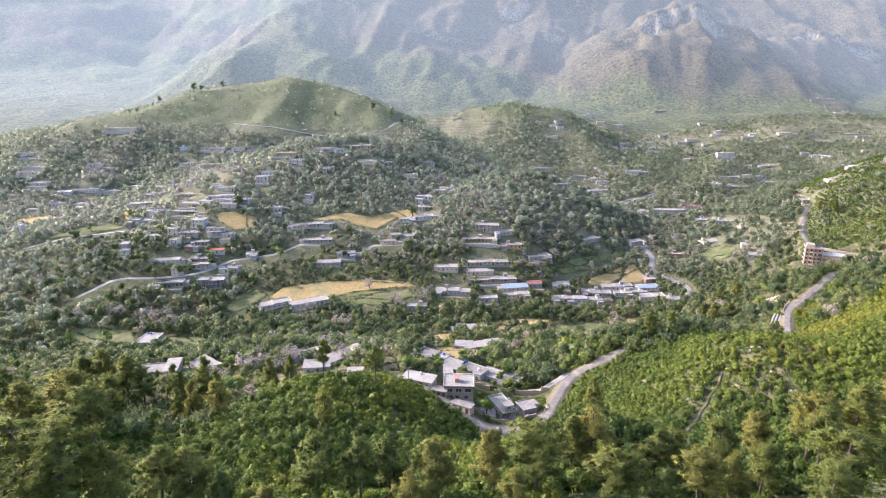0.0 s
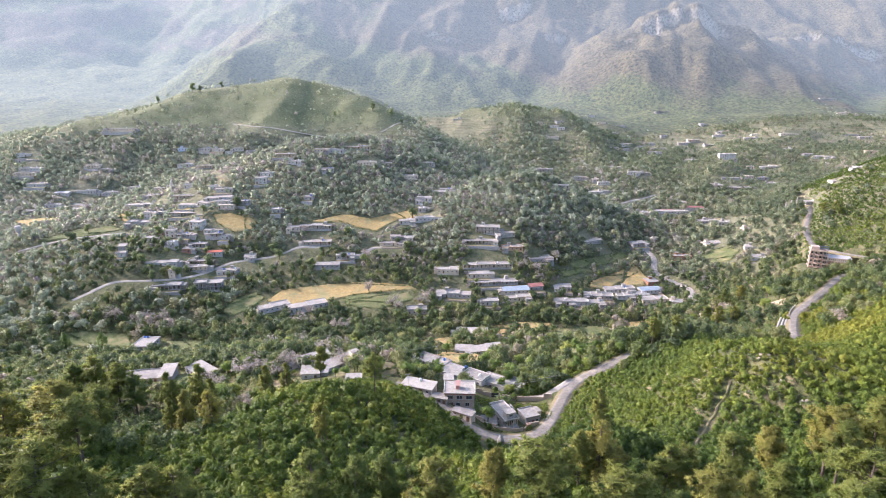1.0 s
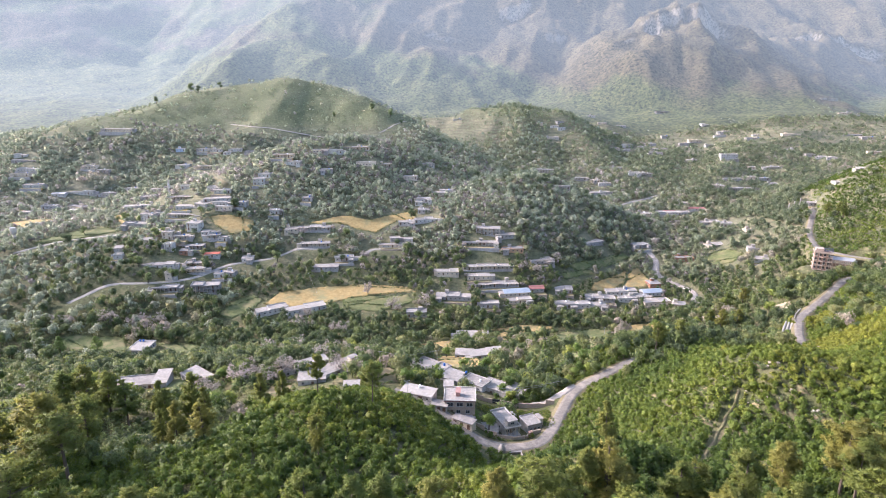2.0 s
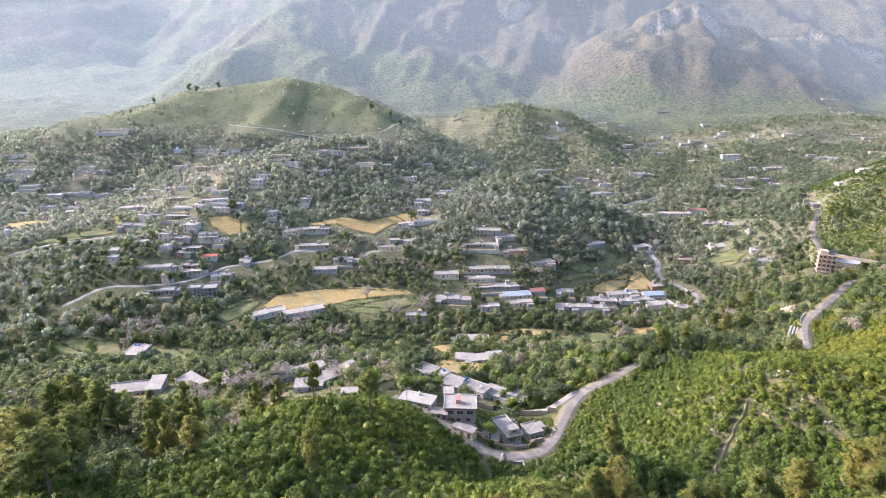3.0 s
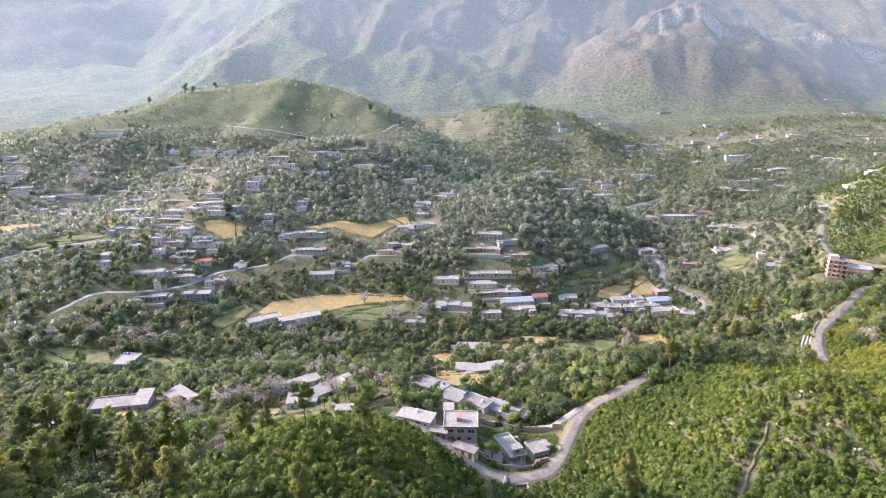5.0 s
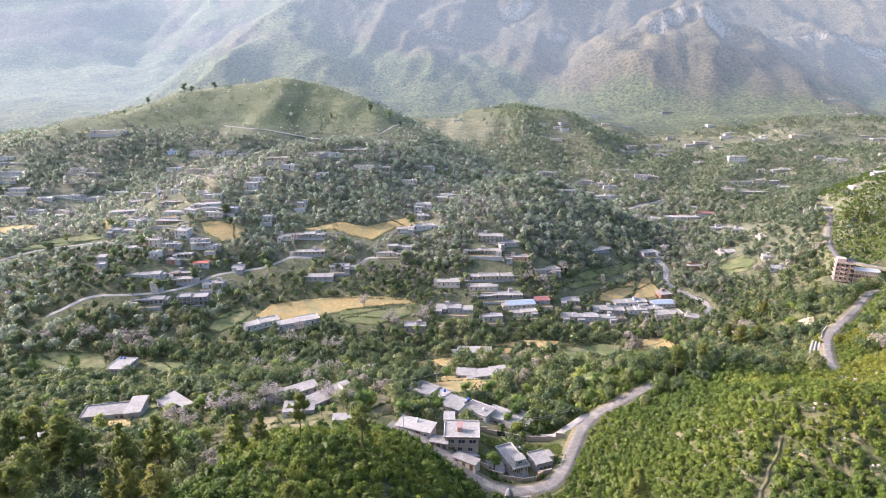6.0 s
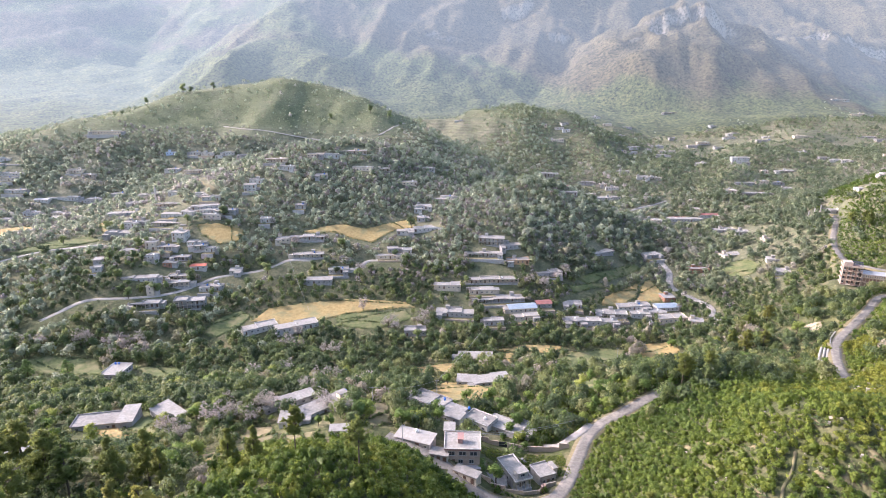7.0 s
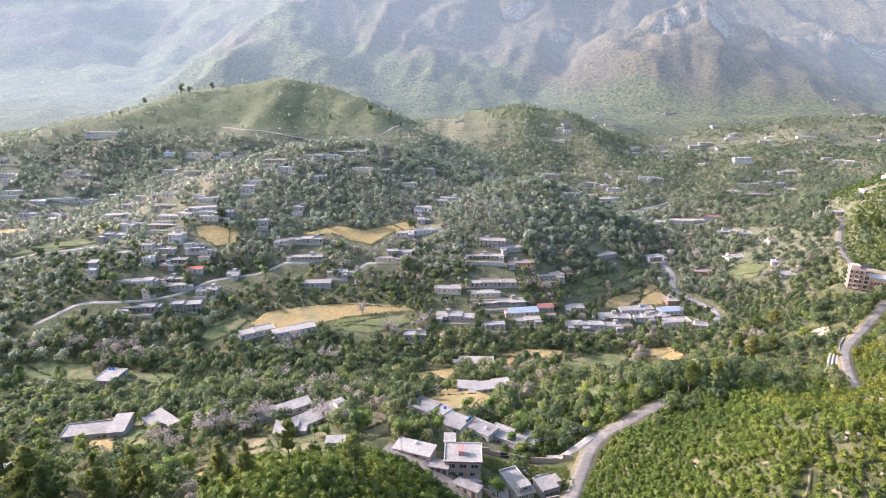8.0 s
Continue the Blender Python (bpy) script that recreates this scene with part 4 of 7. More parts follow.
def gable(w, d, z, rise, over=0.4):
    """A two-sided sheet roof with its ridge along the width, 6 cm thick, with standing ribs."""
    w, d = w + over, d + over
    out = []
    for s in (-1, 1):
        a = [(-w, s * d, z), (w, s * d, z), (w, 0, z + rise), (-w, 0, z + rise)]
        out.append(a)
        out.append([(x, y, h - 0.06) for x, y, h in reversed(a)])
        out.append([a[0], a[1], (w, s * d, z - 0.06), (-w, s * d, z - 0.06)])
    for s in (-1, 1):
        out.append([(s * (w - over), -d + over, z), (s * (w - over), d - over, z), (s * (w - over), 0.01, z + rise - 0.08), (s * (w - over), -0.01, z + rise - 0.08)])
    return np.array(out, float)


def leaning(w, d, z, rise, over=0.35):
    """A flat cement roof that falls a little to the front, with a thick edge."""
    w, d = w + over, d + over
    top = [(-w, -d, z + 0.14), (w, -d, z + 0.14), (w, d, z + rise + 0.14), (-w, d, z + rise + 0.14)]
    low = [(x, y, h - 0.14) for x, y, h in top]
    return np.array([top, low[::-1], [low[0], low[1], top[1], top[0]], [low[1], low[2], top[2], top[1]], [low[2], low[3], top[3], top[2]], [low[3], low[0], top[0], top[3]]], float)




# a window 1 m wide and high: a frame with a sill that stands out, a middle bar and a sunken pane
WINDOW_FRAME = mesh_of("window", boxes((-0.5, -0.42, -0.09, 0.05, 0, 1), (0.42, 0.5, -0.09, 0.05, 0, 1), (-0.42, 0.42, -0.09, 0.05, 0.92, 1), (-0.42, 0.42, -0.09, 0.05, 0, 0.08),
                                       (-0.03, 0.03, -0.07, 0.03, 0.08, 0.92), (-0.58, 0.58, -0.18, 0.05, -0.06, 0.0)), FRAME)
WINDOW_PANE = mesh_of("pane", box(-0.42, 0.42, -0.03, 0.03, 0.08, 0.92), GLASS)
DOOR_LEAF = mesh_of("door", boxes((-0.5, 0.5, -0.03, 0.05, 0, 1), (-0.56, -0.5, -0.07, 0.05, 0, 1.04), (0.5, 0.56, -0.07, 0.05, 0, 1.04), (-0.5, 0.5, -0.07, 0.05, 1.0, 1.04),
                                  (-0.4, -0.06, -0.05, -0.03, 0.1, 0.45), (0.06, 0.4, -0.05, -0.03, 0.1, 0.45), (-0.4, -0.06, -0.05, -0.03, 0.55, 0.9), (0.06, 0.4, -0.05, -0.03, 0.55, 0.9)), DOOR)
COLUMN = mesh_of("column", boxes((-0.14, 0.14, -0.14, 0.14, 0, 1), (-0.19, 0.19, -0.19, 0.19, 0, 0.04), (-0.19, 0.19, -0.19, 0.19, 0.95, 1)), WALLS["cream"])


def opening(mesh, parent, x, y, z, w, h, turn=0.0, pane=True):
    ob = new(mesh.name.split(".")[0], mesh)
    ob.parent = parent
    ob.matrix_basis = Matrix.LocRotScale((x, y, z), Euler((0, 0, radians(turn))), (w, 1, h))
    if mesh is WINDOW_FRAME and pane:
        glass = new("pane", WINDOW_PANE)
        glass.parent = ob
    return ob


CLEAR = []          # ground kept free of plants: x, y, radius
TANKS = []
ROOF_WORDS = {"slab": "a flat slab roof", "bare": "a pale cement roof", "tin": "a grey metal roof", "bluetin": "a bluish metal roof", "redtin": "a dull red metal roof", "orange": "a bright orange metal roof"}
WALL_WORDS = {"white": "whitewashed", "cream": "cream plastered", "grey": "bare cement", "brick": "red brick", "peach": "peach plastered", "blue": "pale blue"}
STOREY_WORDS = {1: "single-storey", 2: "two-storey", 3: "three-storey"}


def house(x, y, yaw, w, d, storeys, walls, roof, style, z=None, tall=3.0):
    """A hill house of the valley, its front to -y before it is turned by yaw."""
    rng = np.random.default_rng(int(abs(x) * 31 + abs(y) * 17))
    c, s = math.cos(radians(yaw)), math.sin(radians(yaw))
    foot = [(x + c * u * w / 2 - s * v * d / 2, y + s * u * w / 2 + c * v * d / 2) for u in (-1, 1) for v in (-1, 1)]
    levels = [ground_at(*p) for p in foot]
    if z is None:
        z = 0.5 * ground_at(x, y) + 0.5 * (sum(levels) / 4)
        z = max(z, max(levels) - 1.8) if max(levels) - min(levels) < 4 else min(levels) + 1.5
    drop = min(z - min(levels) + 0.8, 3.2 if y < 900 else 1.6)
    root = tagged(new("house"), f"{WALL_WORDS[walls]} {STOREY_WORDS[storeys]} house with {'porch and ' if style == 'veranda' else ''}{ROOF_WORDS[roof]}", "house", "village houses")
    root.matrix_basis = Matrix.LocRotScale((x, y, z), Euler((0, 0, radians(yaw))), None)
    hw, hd, top = w / 2, d / 2, tall * storeys
    front = -hd
    if style == "veranda":
        front = -hd + 2.0
        part("plinth", box(-hw, hw, -hd, front, -drop, 0.05), CONCRETE, root)
        for level in range(storeys):
            if level:
                part("porch_floor", box(-hw - 0.1, hw + 0.1, -hd - 0.1, front, level * tall - 0.2, level * tall), ROOFS["slab"], root)
            n = max(2, int(round(w / 2.8)))
            for k in range(n + 1):
                post = new("column", COLUMN)
                post.parent = root
                post.matrix_basis = Matrix.LocRotScale((-hw + 0.2 + (w - 0.4) * k / n, -hd + 0.2, level * tall + 0.05), None, (1, 1, tall - 0.05 - (0.2 if level < storeys - 1 else 0)))
    # the rooms of a long house were added one by one: each length has its own height and roof
    alone = style == "lone"
    lengths = 1 if w < 13 or y < 262 or roof not in ("slab", "bare") else 2 if w < 22 or alone else 3
    if alone and y < 300:
        lengths = 1
    ends = [-hw] + sorted(-hw + w * (k + rng.uniform(-0.2, 0.2)) / lengths for k in range(1, lengths)) + [hw]
    for k in range(lengths):
        a, b = ends[k], ends[k + 1]
        rise = 0.0 if k == lengths // 2 else rng.uniform(-0.5, 0.55)
        back = hd - (0.0 if k == lengths // 2 else rng.uniform(0, 0.25) * d)
        over = rng.uniform(0.1, 0.4)
        left, right = (over if k == 0 else 0.0), (over if k == lengths - 1 else 0.0)
        part("wall", box(a, b, front, back, -drop, top + rise), WALLS[walls], root)
        if roof == "slab" or (roof == "bare" and lengths > 1):
            part("roof", box(a - left, b + right, -hd - over, back + over, top + rise, top + rise + 0.2), ROOFS["bare" if roof == "bare" or rng.random() < 0.35 else "slab"], root)
            if rng.random() < 0.45:
                z0, tall_edge, t = top + rise + 0.2, rng.uniform(0.25, 0.75), 0.16
                part("parapet", boxes((a - left, b + right, -hd - over, -hd - over + t, z0, z0 + tall_edge), (a - left, b + right, back + over - t, back + over, z0, z0 + tall_edge),
                                      (a - left, a - left + t, -hd - over + t, back + over - t, z0, z0 + tall_edge), (b + right - t, b + right, -hd - over + t, back + over - t, z0, z0 + tall_edge)), WALLS[walls], root)
        elif roof == "bare":
            part("roof", leaning(hw, hd, top, rng.uniform(0.15, 0.6)), ROOFS["bare"], root)
        else:
            part("roof", gable(hw, hd, top, d * 0.16), ROOFS[roof], root)
    if rng.random() < 0.5 and d > 6.5 and y > 400 and not alone and roof in ("slab", "bare"):
        # stair head on the roof
        at = rng.uniform(-0.35, 0.35) * w
        stair = part("stair_head", box(at - 1.3, at + 1.3, hd - 3.0, hd - 0.5, top - 0.6, top + 2.3), WALLS[walls if rng.random() < 0.6 else "grey"], root)
        part("stair_roof", box(at - 1.55, at + 1.55, hd - 3.3, hd - 0.3, top + 2.3, top + 2.45), ROOFS["slab"], stair)
    if rng.random() < 0.4 and w > 9 and y > 300 and not alone:
        # a wing that comes forward at one end, with the yard before it
        side, out, wide = (1 if rng.random() < 0.5 else -1), rng.uniform(2.5, 5.0), rng.uniform(3.4, 5.0)
        a, b = sorted((side * hw, side * (hw - wide)))
        arm = part("wing", box(a, b, -hd - out, -hd - 0.45, -drop, tall * 0.92), WALLS[walls if rng.random() < 0.6 else "grey"], root)
        part("wing_roof", box(a - 0.25, b + 0.25, -hd - out - 0.3, -hd - 0.42, tall * 0.92, tall * 0.92 + 0.17), ROOFS["slab"], arm)
        opening(WINDOW_FRAME, arm, (a + b) / 2, -hd - out, 0.9, 1.0, 1.1)
    if rng.random() < 0.45 and y < 800 and not alone:
        # stone retaining wall that holds up the yard
        out = rng.uniform(3.0, 5.5)
        part("yard_edge", boxes((-hw - 0.8, hw + 0.8, -hd - out - 0.4, -hd - out, -drop - 1.5, -0.25)), SANDSTONE if rng.random() < 0.4 else CONCRETE, root)
        part("yard", box(-hw - 0.6, hw + 0.6, -hd - out, -hd - 0.02, -drop - 1.0, -0.3), BARE_SOIL, root)
    if rng.random() < 0.55 and not alone:
        # a lower room built against one end
        side, deep, low = (1 if rng.random() < 0.5 else -1), d * rng.uniform(0.45, 0.8), tall * rng.uniform(0.8, 0.92)
        a, b = sorted((side * hw, side * (hw + rng.uniform(2.2, 4.5))))
        back = rng.uniform(0, d - deep)
        room = part("side_room", box(a, b, -hd + back, -hd + back + deep, -drop, low), WALLS[walls if rng.random() < 0.5 else "grey"], root)
        part("side_roof", box(a - 0.2, b + 0.2, -hd + back - 0.25, -hd + back + deep + 0.2, low, low + 0.16), ROOFS["slab"], room)
    for level in range(storeys):
        n = max(1, int(w / 3.3))
        door_at = int(rng.integers(0, n)) if n > 1 else -1
        for k in range(n):
            at = -hw + w * (k + 0.5) / n
            if k == door_at or (style == "veranda" and k % 3 == 1):
                opening(DOOR_LEAF, root, at, front, level * tall + 0.05, 1.0, 2.1)
            else:
                opening(WINDOW_FRAME, root, at, front, level * tall + 1.0, rng.uniform(0.85, 1.25), rng.uniform(0.9, 1.2))
        if y < 620 and d > 6:
            opening(WINDOW_FRAME, root, -hw, 0.3, level * tall + 1.0, 1.1, 1.2, -90)
            opening(WINDOW_FRAME, root, hw, 0.3, level * tall + 1.0, 1.1, 1.2, 90)
    CLEAR.append((x, y, 0.5 * math.hypot(w, d) * 0.85 + 1.0))
    for u in np.linspace(-0.42, 0.42, max(2, int(w / 5))):
        for ahead in (3.0, 6.0) if y < 560 else (3.0, 6.5, 10.0):
            CLEAR.append((x + c * u * w + s * (hd + ahead), y + s * u * w - c * (hd + ahead), 2.4))
    if roof == "slab" and rng.random() < 0.4:
        TANKS.append((x + c * hw * 0.4, y + s * hw * 0.4, z + top + 0.22, rng.random() < 0.5))
    return root


def ring_faces(profile, sides=14):
    """A turned body from pairs of radius and height."""
    t = np.arange(sides + 1) * 2 * math.pi / sides
    out = []
    for (r0, z0), (r1, z1) in zip(profile, profile[1:]):
        for k in range(sides):
            a, b = (math.cos(t[k]), math.sin(t[k])), (math.cos(t[k + 1]), math.sin(t[k + 1]))
            out.append([(r0 * a[0], r0 * a[1], z0), (r0 * b[0], r0 * b[1], z0), (r1 * b[0], r1 * b[1], z1), (r1 * a[0], r1 * a[1], z1)])
    return np.array(out)


TANK_BODY = {True: None, False: None}


def water_tank(x, y, z, blue):
    root = tagged(new("water_tank"), ("blue" if blue else "white") + " plastic water tank on a flat roof", "water tank", "roof tanks")
    root.location = (x, y, z)
    mat = BLUE_PLASTIC if blue else WHITE_PLASTIC
    if TANK_BODY[blue] is None:
        TANK_BODY[blue] = (mesh_of("body", ring_faces([(0.01, 0), (0.55, 0), (0.58, 0.3), (0.55, 0.34), (0.58, 0.38), (0.58, 0.7), (0.55, 0.74), (0.58, 0.78), (0.56, 1.0), (0.25, 1.2), (0.01, 1.2)]), mat),
                           mesh_of("lid", ring_faces([(0.27, 1.18), (0.27, 1.3), (0.2, 1.34), (0.01, 1.34)]), mat))
    for mesh in TANK_BODY[blue]:
        ob = new(mesh.name.split(".")[0], mesh)
        ob.parent = root
    return root

# ---- fields ----
field("wheat", [(-138, 432), (-130, 447), (-105, 453), (-65, 460), (-32, 458), (-23, 451), (-57, 444), (-83, 436), (-94, 428), (-118, 426)])
field("green", [(-77, 426), (-58, 437), (-30, 446), (-23, 437), (-52, 421)])
field("wheat", [(-126, 541), (-98, 554), (-72, 552), (-28, 576), (-29, 557), (-46, 553), (-64, 531), (-95, 541)])
field("wheat", [(-213, 533), (-195, 537), (-173, 533), (-171, 521), (-186, 511), (-204, 522)])
field("wheat", [(119, 476), (125, 488), (149, 508), (161, 519), (151, 493), (137, 479)])
field("wheat", [(148, 484), (162, 514), (173, 530), (177, 506), (170, 490)])
field("wheat", [(30, 403), (52, 411), (78, 412), (71, 398), (44, 400)])
field("wheat", [(35, 397), (43, 398), (40, 377), (34, 380)])
field("wheat", [(133, 420), (152, 422), (154, 405), (143, 389), (132, 381), (123, 387)])
field("wheat", [(-29, 362), (-11, 373), (6, 379), (4, 361), (-17, 356)])
field("wheat", [(-15, 298), (-2, 340), (15, 335), (24, 320), (18, 303), (3, 291)])
field("wheat", [(-145, 255), (-136, 257), (-121, 243), (-116, 230), (-130, 243)])
field("wheat", [(-323, 581), (-310, 581), (-298, 554), (-306, 553)])
field("wheat", [(-409, 646), (-400, 651), (-388, 633), (-396, 630)])
field("wheat", [(-432, 586), (-406, 597), (-362, 573), (-385, 565), (-414, 561)])
field("wheat", [(-259, 549), (-240, 553), (-235, 544), (-256, 549)])
field("wheat", [(-78, 206), (-78, 224), (-70, 205), (-70, 190)])
field("green", [(-79, 438), (-63, 442), (-42, 443), (-62, 434), (-75, 426)])
field("green", [(61, 372), (81, 400), (107, 411), (121, 412), (102, 379), (78, 367)])
field("green", [(-166, 414), (-162, 435), (-148, 444), (-140, 438), (-143, 426), (-154, 411)])
field("green", [(-348, 496), (-337, 524), (-312, 540), (-292, 531), (-318, 508)])
field("green", [(-262, 371), (-248, 378), (-215, 377), (-204, 360), (-243, 362)])
field("green", [(-190, 369), (-165, 372), (-156, 361), (-172, 356)])
field("green", [(235, 536), (251, 550), (263, 549), (268, 530), (252, 514), (239, 517)])
field("green", [(63, 334), (81, 335), (83, 297), (76, 293), (63, 312)])
field("green", [(104, 502), (133, 523), (161, 550), (150, 529), (113, 497)])
field("green", [(97, 490), (124, 504), (128, 501), (99, 484)])
field("green", [(132, 518), (167, 553), (170, 546), (132, 508)])
field("bare", [(-79, 247), (-67, 245.5), (-62, 229), (-70, 227), (-77, 236)])
field("bare", [(-84, 218), (-80, 223), (-70, 199), (-75, 198.5)])
field("bare", [(-60, 233), (-47, 233), (-45, 223.5), (-55, 222)])
field("green", [(-137.5, 276), (-132, 277), (-112, 243), (-116, 240), (-127, 252)])
field("bare", [(-34, 266), (-26, 272), (-21, 245), (-28, 236), (-34, 250)])
field("bare", [(-164, 240), (-156, 240), (-146, 219), (-152, 214), (-160, 222)])
field("soil", [(215, 382), (223, 375), (219, 366), (209, 365)])

# ---- village houses: east, north, turn, width, depth, storeys ----
house(-150.4, 223.0, 10, 10.2, 9, 1, "white", "bare", "plain")
house(-60.0, 244.4, 6, 8.3, 7, 1, "white", "bare", "plain")
row = house(-49.6, 256.7, 43, 21.6, 7, 1, "white", "bare", "lone", z=48.2)
room = part("roof_room", box(6.0, 9.6, -2.6, 0.6, 3.0, 5.6), WALLS["cream"], row)
part("roof_room_slab", box(5.7, 9.9, -2.9, 0.9, 5.6, 5.78), ROOFS["slab"], room)
opening(WINDOW_FRAME, room, 7.6, -2.6, 3.9, 0.9, 0.8)
part("parapet", boxes((-10.9, 10.9, 3.5, 3.68, 3.1, 3.75)), WALLS["grey"], row)
TANKS.append((-42.4, 264.6, 51.9, True))
row = house(-66.6, 264.9, 35, 22, 5.6, 1, "grey", "bare", "lone", z=45.2)
part("parapet", boxes((-11.1, 11.1, 2.8, 2.98, 3.1, 3.7)), WALLS["grey"], row)
house(-38.6, 229.0, 4, 6.2, 3.6, 1, "white", "bare", "lone", tall=2.4)
house(25.5, 264.5, -33, 15.5, 11, 1, "grey", "bare", "plain")
house(-3.5, 276.5, -36, 27, 9.5, 1, "grey", "slab", "plain")
house(-118.6, 266.1, -38, 15.2, 8.2, 1, "white", "bare", "lone")
house(14.0, 266.0, -36, 12, 8, 1, "white", "slab", "plain")
house(2.5, 264.5, -30, 9, 6, 1, "grey", "slab", "plain")
house(10.7, 336.6, -5, 10.3, 8, 1, "white", "bare", "plain")
house(23.6, 337.4, 14, 20.9, 9, 1, "white", "bare", "plain")
house(23.3, 387.4, -3, 10.4, 9, 1, "grey", "bare", "plain")
house(12.4, 387.9, -3, 10.7, 9, 1, "grey", "bare", "plain")
house(-22.0, 418.9, 4, 14.4, 8, 1, "grey", "bare", "plain")
house(-129.5, 421.5, 31, 23, 9, 1, "white", "bare", "lone")
house(-104.5, 423.5, 27, 29, 10, 1, "white", "bare", "lone")
house(-213.1, 435.1, 7, 20.7, 8, 1, "grey", "slab", "veranda")
house(32.8, 435.5, 4, 13.7, 7, 1, "grey", "bare", "plain")
house(-184.2, 442.5, 10, 20.3, 9, 2, "grey", "slab", "veranda")
house(56.4, 445.0, 8, 18.3, 7, 1, "cream", "slab", "plain")
house(5.6, 445.3, -5, 27.0, 10, 1, "grey", "bare", "plain")
house(90.5, 446.1, 3, 11.9, 8, 1, "grey", "slab", "plain")
house(103.3, 447.2, 3, 15.7, 8, 1, "white", "slab", "plain")
house(181.2, 447.2, -12, 9.5, 7, 1, "cream", "bare", "plain")
house(-214.4, 448.9, 0, 5.1, 5.57337, 2, "cream", "slab", "plain")
house(118.3, 449.3, 0, 12.8, 8, 1, "white", "slab", "plain")
house(54.7, 455.1, 10, 20.9, 10, 1, "cream", "bluetin", "plain")
house(166.8, 458.5, 8, 21.9, 9, 1, "cream", "bare", "plain")
house(-228.0, 461.5, 8, 24.4, 8, 1, "white", "slab", "plain")
house(71.6, 462.0, 8, 11.4, 8, 1, "grey", "redtin", "plain")
house(-205.2, 463.1, 7, 24.5, 7, 1, "cream", "slab", "veranda")
house(123.2, 463.5, -6, 23.4, 10, 1, "white", "slab", "veranda")
house(-181.4, 463.7, 8, 7.5, 8, 1, "white", "slab", "plain")
house(39.9, 464.9, 7, 35.3, 9, 1, "grey", "slab", "veranda")
house(-173.2, 465.4, -10, 8.4, 7, 1, "grey", "slab", "plain")
house(-261.1, 465.5, 12, 6.2, 6.83518, 1, "white", "slab", "plain")
house(146.0, 465.6, 0, 13.7, 8, 1, "white", "slab", "plain")
house(158.3, 468.5, -8, 9.9, 8, 1, "white", "slab", "plain")
house(95.1, 469.7, -5, 13.8, 9, 1, "grey", "slab", "plain")
house(26.0, 471.8, 4, 18.7, 8, 1, "cream", "slab", "plain")
house(-208.8, 472.5, 8, 25.0, 8, 1, "cream", "slab", "veranda")
house(1.3, 475.8, -3, 17.9, 9, 1, "cream", "bare", "plain")
house(143.8, 476.7, 3, 24.4, 8, 1, "white", "slab", "plain")
house(-266.7, 477.2, 10, 5.9, 6.45037, 1, "grey", "bare", "plain")
house(169.8, 477.7, 8, 17.3, 9, 1, "white", "bluetin", "plain")
house(-98.6, 479.1, 4, 19.3, 9, 1, "grey", "slab", "plain")
house(34.4, 484.6, 4, 41.8, 8, 1, "cream", "slab", "veranda")
house(-216.9, 485.1, 4, 6.8, 7, 1, "brick", "slab", "plain")
house(-194.5, 486.6, 8, 11.9, 6, 1, "white", "orange", "plain")
house(-165.7, 487.4, 8, 9.2, 7, 1, "white", "bare", "plain")
house(-231.3, 489.0, 0, 9.1, 7, 1, "grey", "slab", "plain")
house(-86.1, 492.8, 6, 15.3, 8, 1, "white", "slab", "veranda")
house(176.5, 494.3, 10, 9.5, 9, 1, "brick", "bare", "plain")
house(-214.9, 496.2, 0, 20.3, 7, 1, "grey", "slab", "veranda")
house(-254.1, 496.6, 8, 9.8, 7, 1, "cream", "slab", "plain")
house(80.4, 500.2, 12, 19.1, 9, 1, "grey", "slab", "plain")
house(269.0, 500.9, -15, 11.6, 8, 1, "white", "bare", "plain")
house(-227.1, 504.9, -3, 13.1, 8, 1, "grey", "slab", "veranda")
house(-199.3, 505.8, 10, 10.5, 8, 1, "white", "slab", "veranda")
house(56.9, 507.3, 4, 18.0, 8, 1, "peach", "slab", "plain")
house(-239.2, 507.5, 0, 8.5, 8, 2, "cream", "slab", "plain")
house(-113.6, 510.0, 5, 24.8, 8, 1, "cream", "slab", "veranda")
house(-207.4, 510.2, -6, 6.7, 7, 1, "white", "slab", "plain")
house(31.0, 512.3, -3, 28.1, 7, 1, "white", "slab", "veranda")
house(-46.9, 513.1, 4, 19.1, 6, 1, "cream", "slab", "plain")
house(-219.6, 517.5, -10, 11.2, 9, 2, "white", "bare", "plain")
house(-33.4, 519.4, 0, 7.2, 7, 1, "white", "slab", "plain")
house(-45.4, 520.8, 10, 8.8, 7, 1, "grey", "slab", "plain")
house(51.4, 522.1, 12, 17.8, 8, 1, "grey", "slab", "plain")
house(37.0, 526.4, -8, 21.1, 10, 2, "white", "slab", "veranda")
house(273.5, 528.5, -15, 6.1, 6.72162, 1, "white", "bare", "plain")
house(-137.9, 528.8, 3, 11.3, 8, 1, "cream", "slab", "plain")
house(-118.6, 531.5, 3, 28.6, 8, 1, "white", "slab", "veranda")
house(-281.8, 538.9, 2, 20.4, 10, 1, "grey", "bare", "plain")
house(220.5, 545.1, -4, 16.9, 9, 1, "brick", "slab", "plain")
house(-36.8, 548.2, 4, 14.7, 8, 1, "white", "slab", "plain")
house(-158.0, 548.4, 5, 8.1, 7, 1, "white", "slab", "plain")
house(-17.1, 552.4, 6, 25.5, 9, 1, "white", "bare", "plain")
house(135.9, 553.3, 32, 24.3, 9, 1, "grey", "bare", "plain")
house(-232.9, 555.0, -2, 34.8, 9, 1, "white", "bare", "plain")
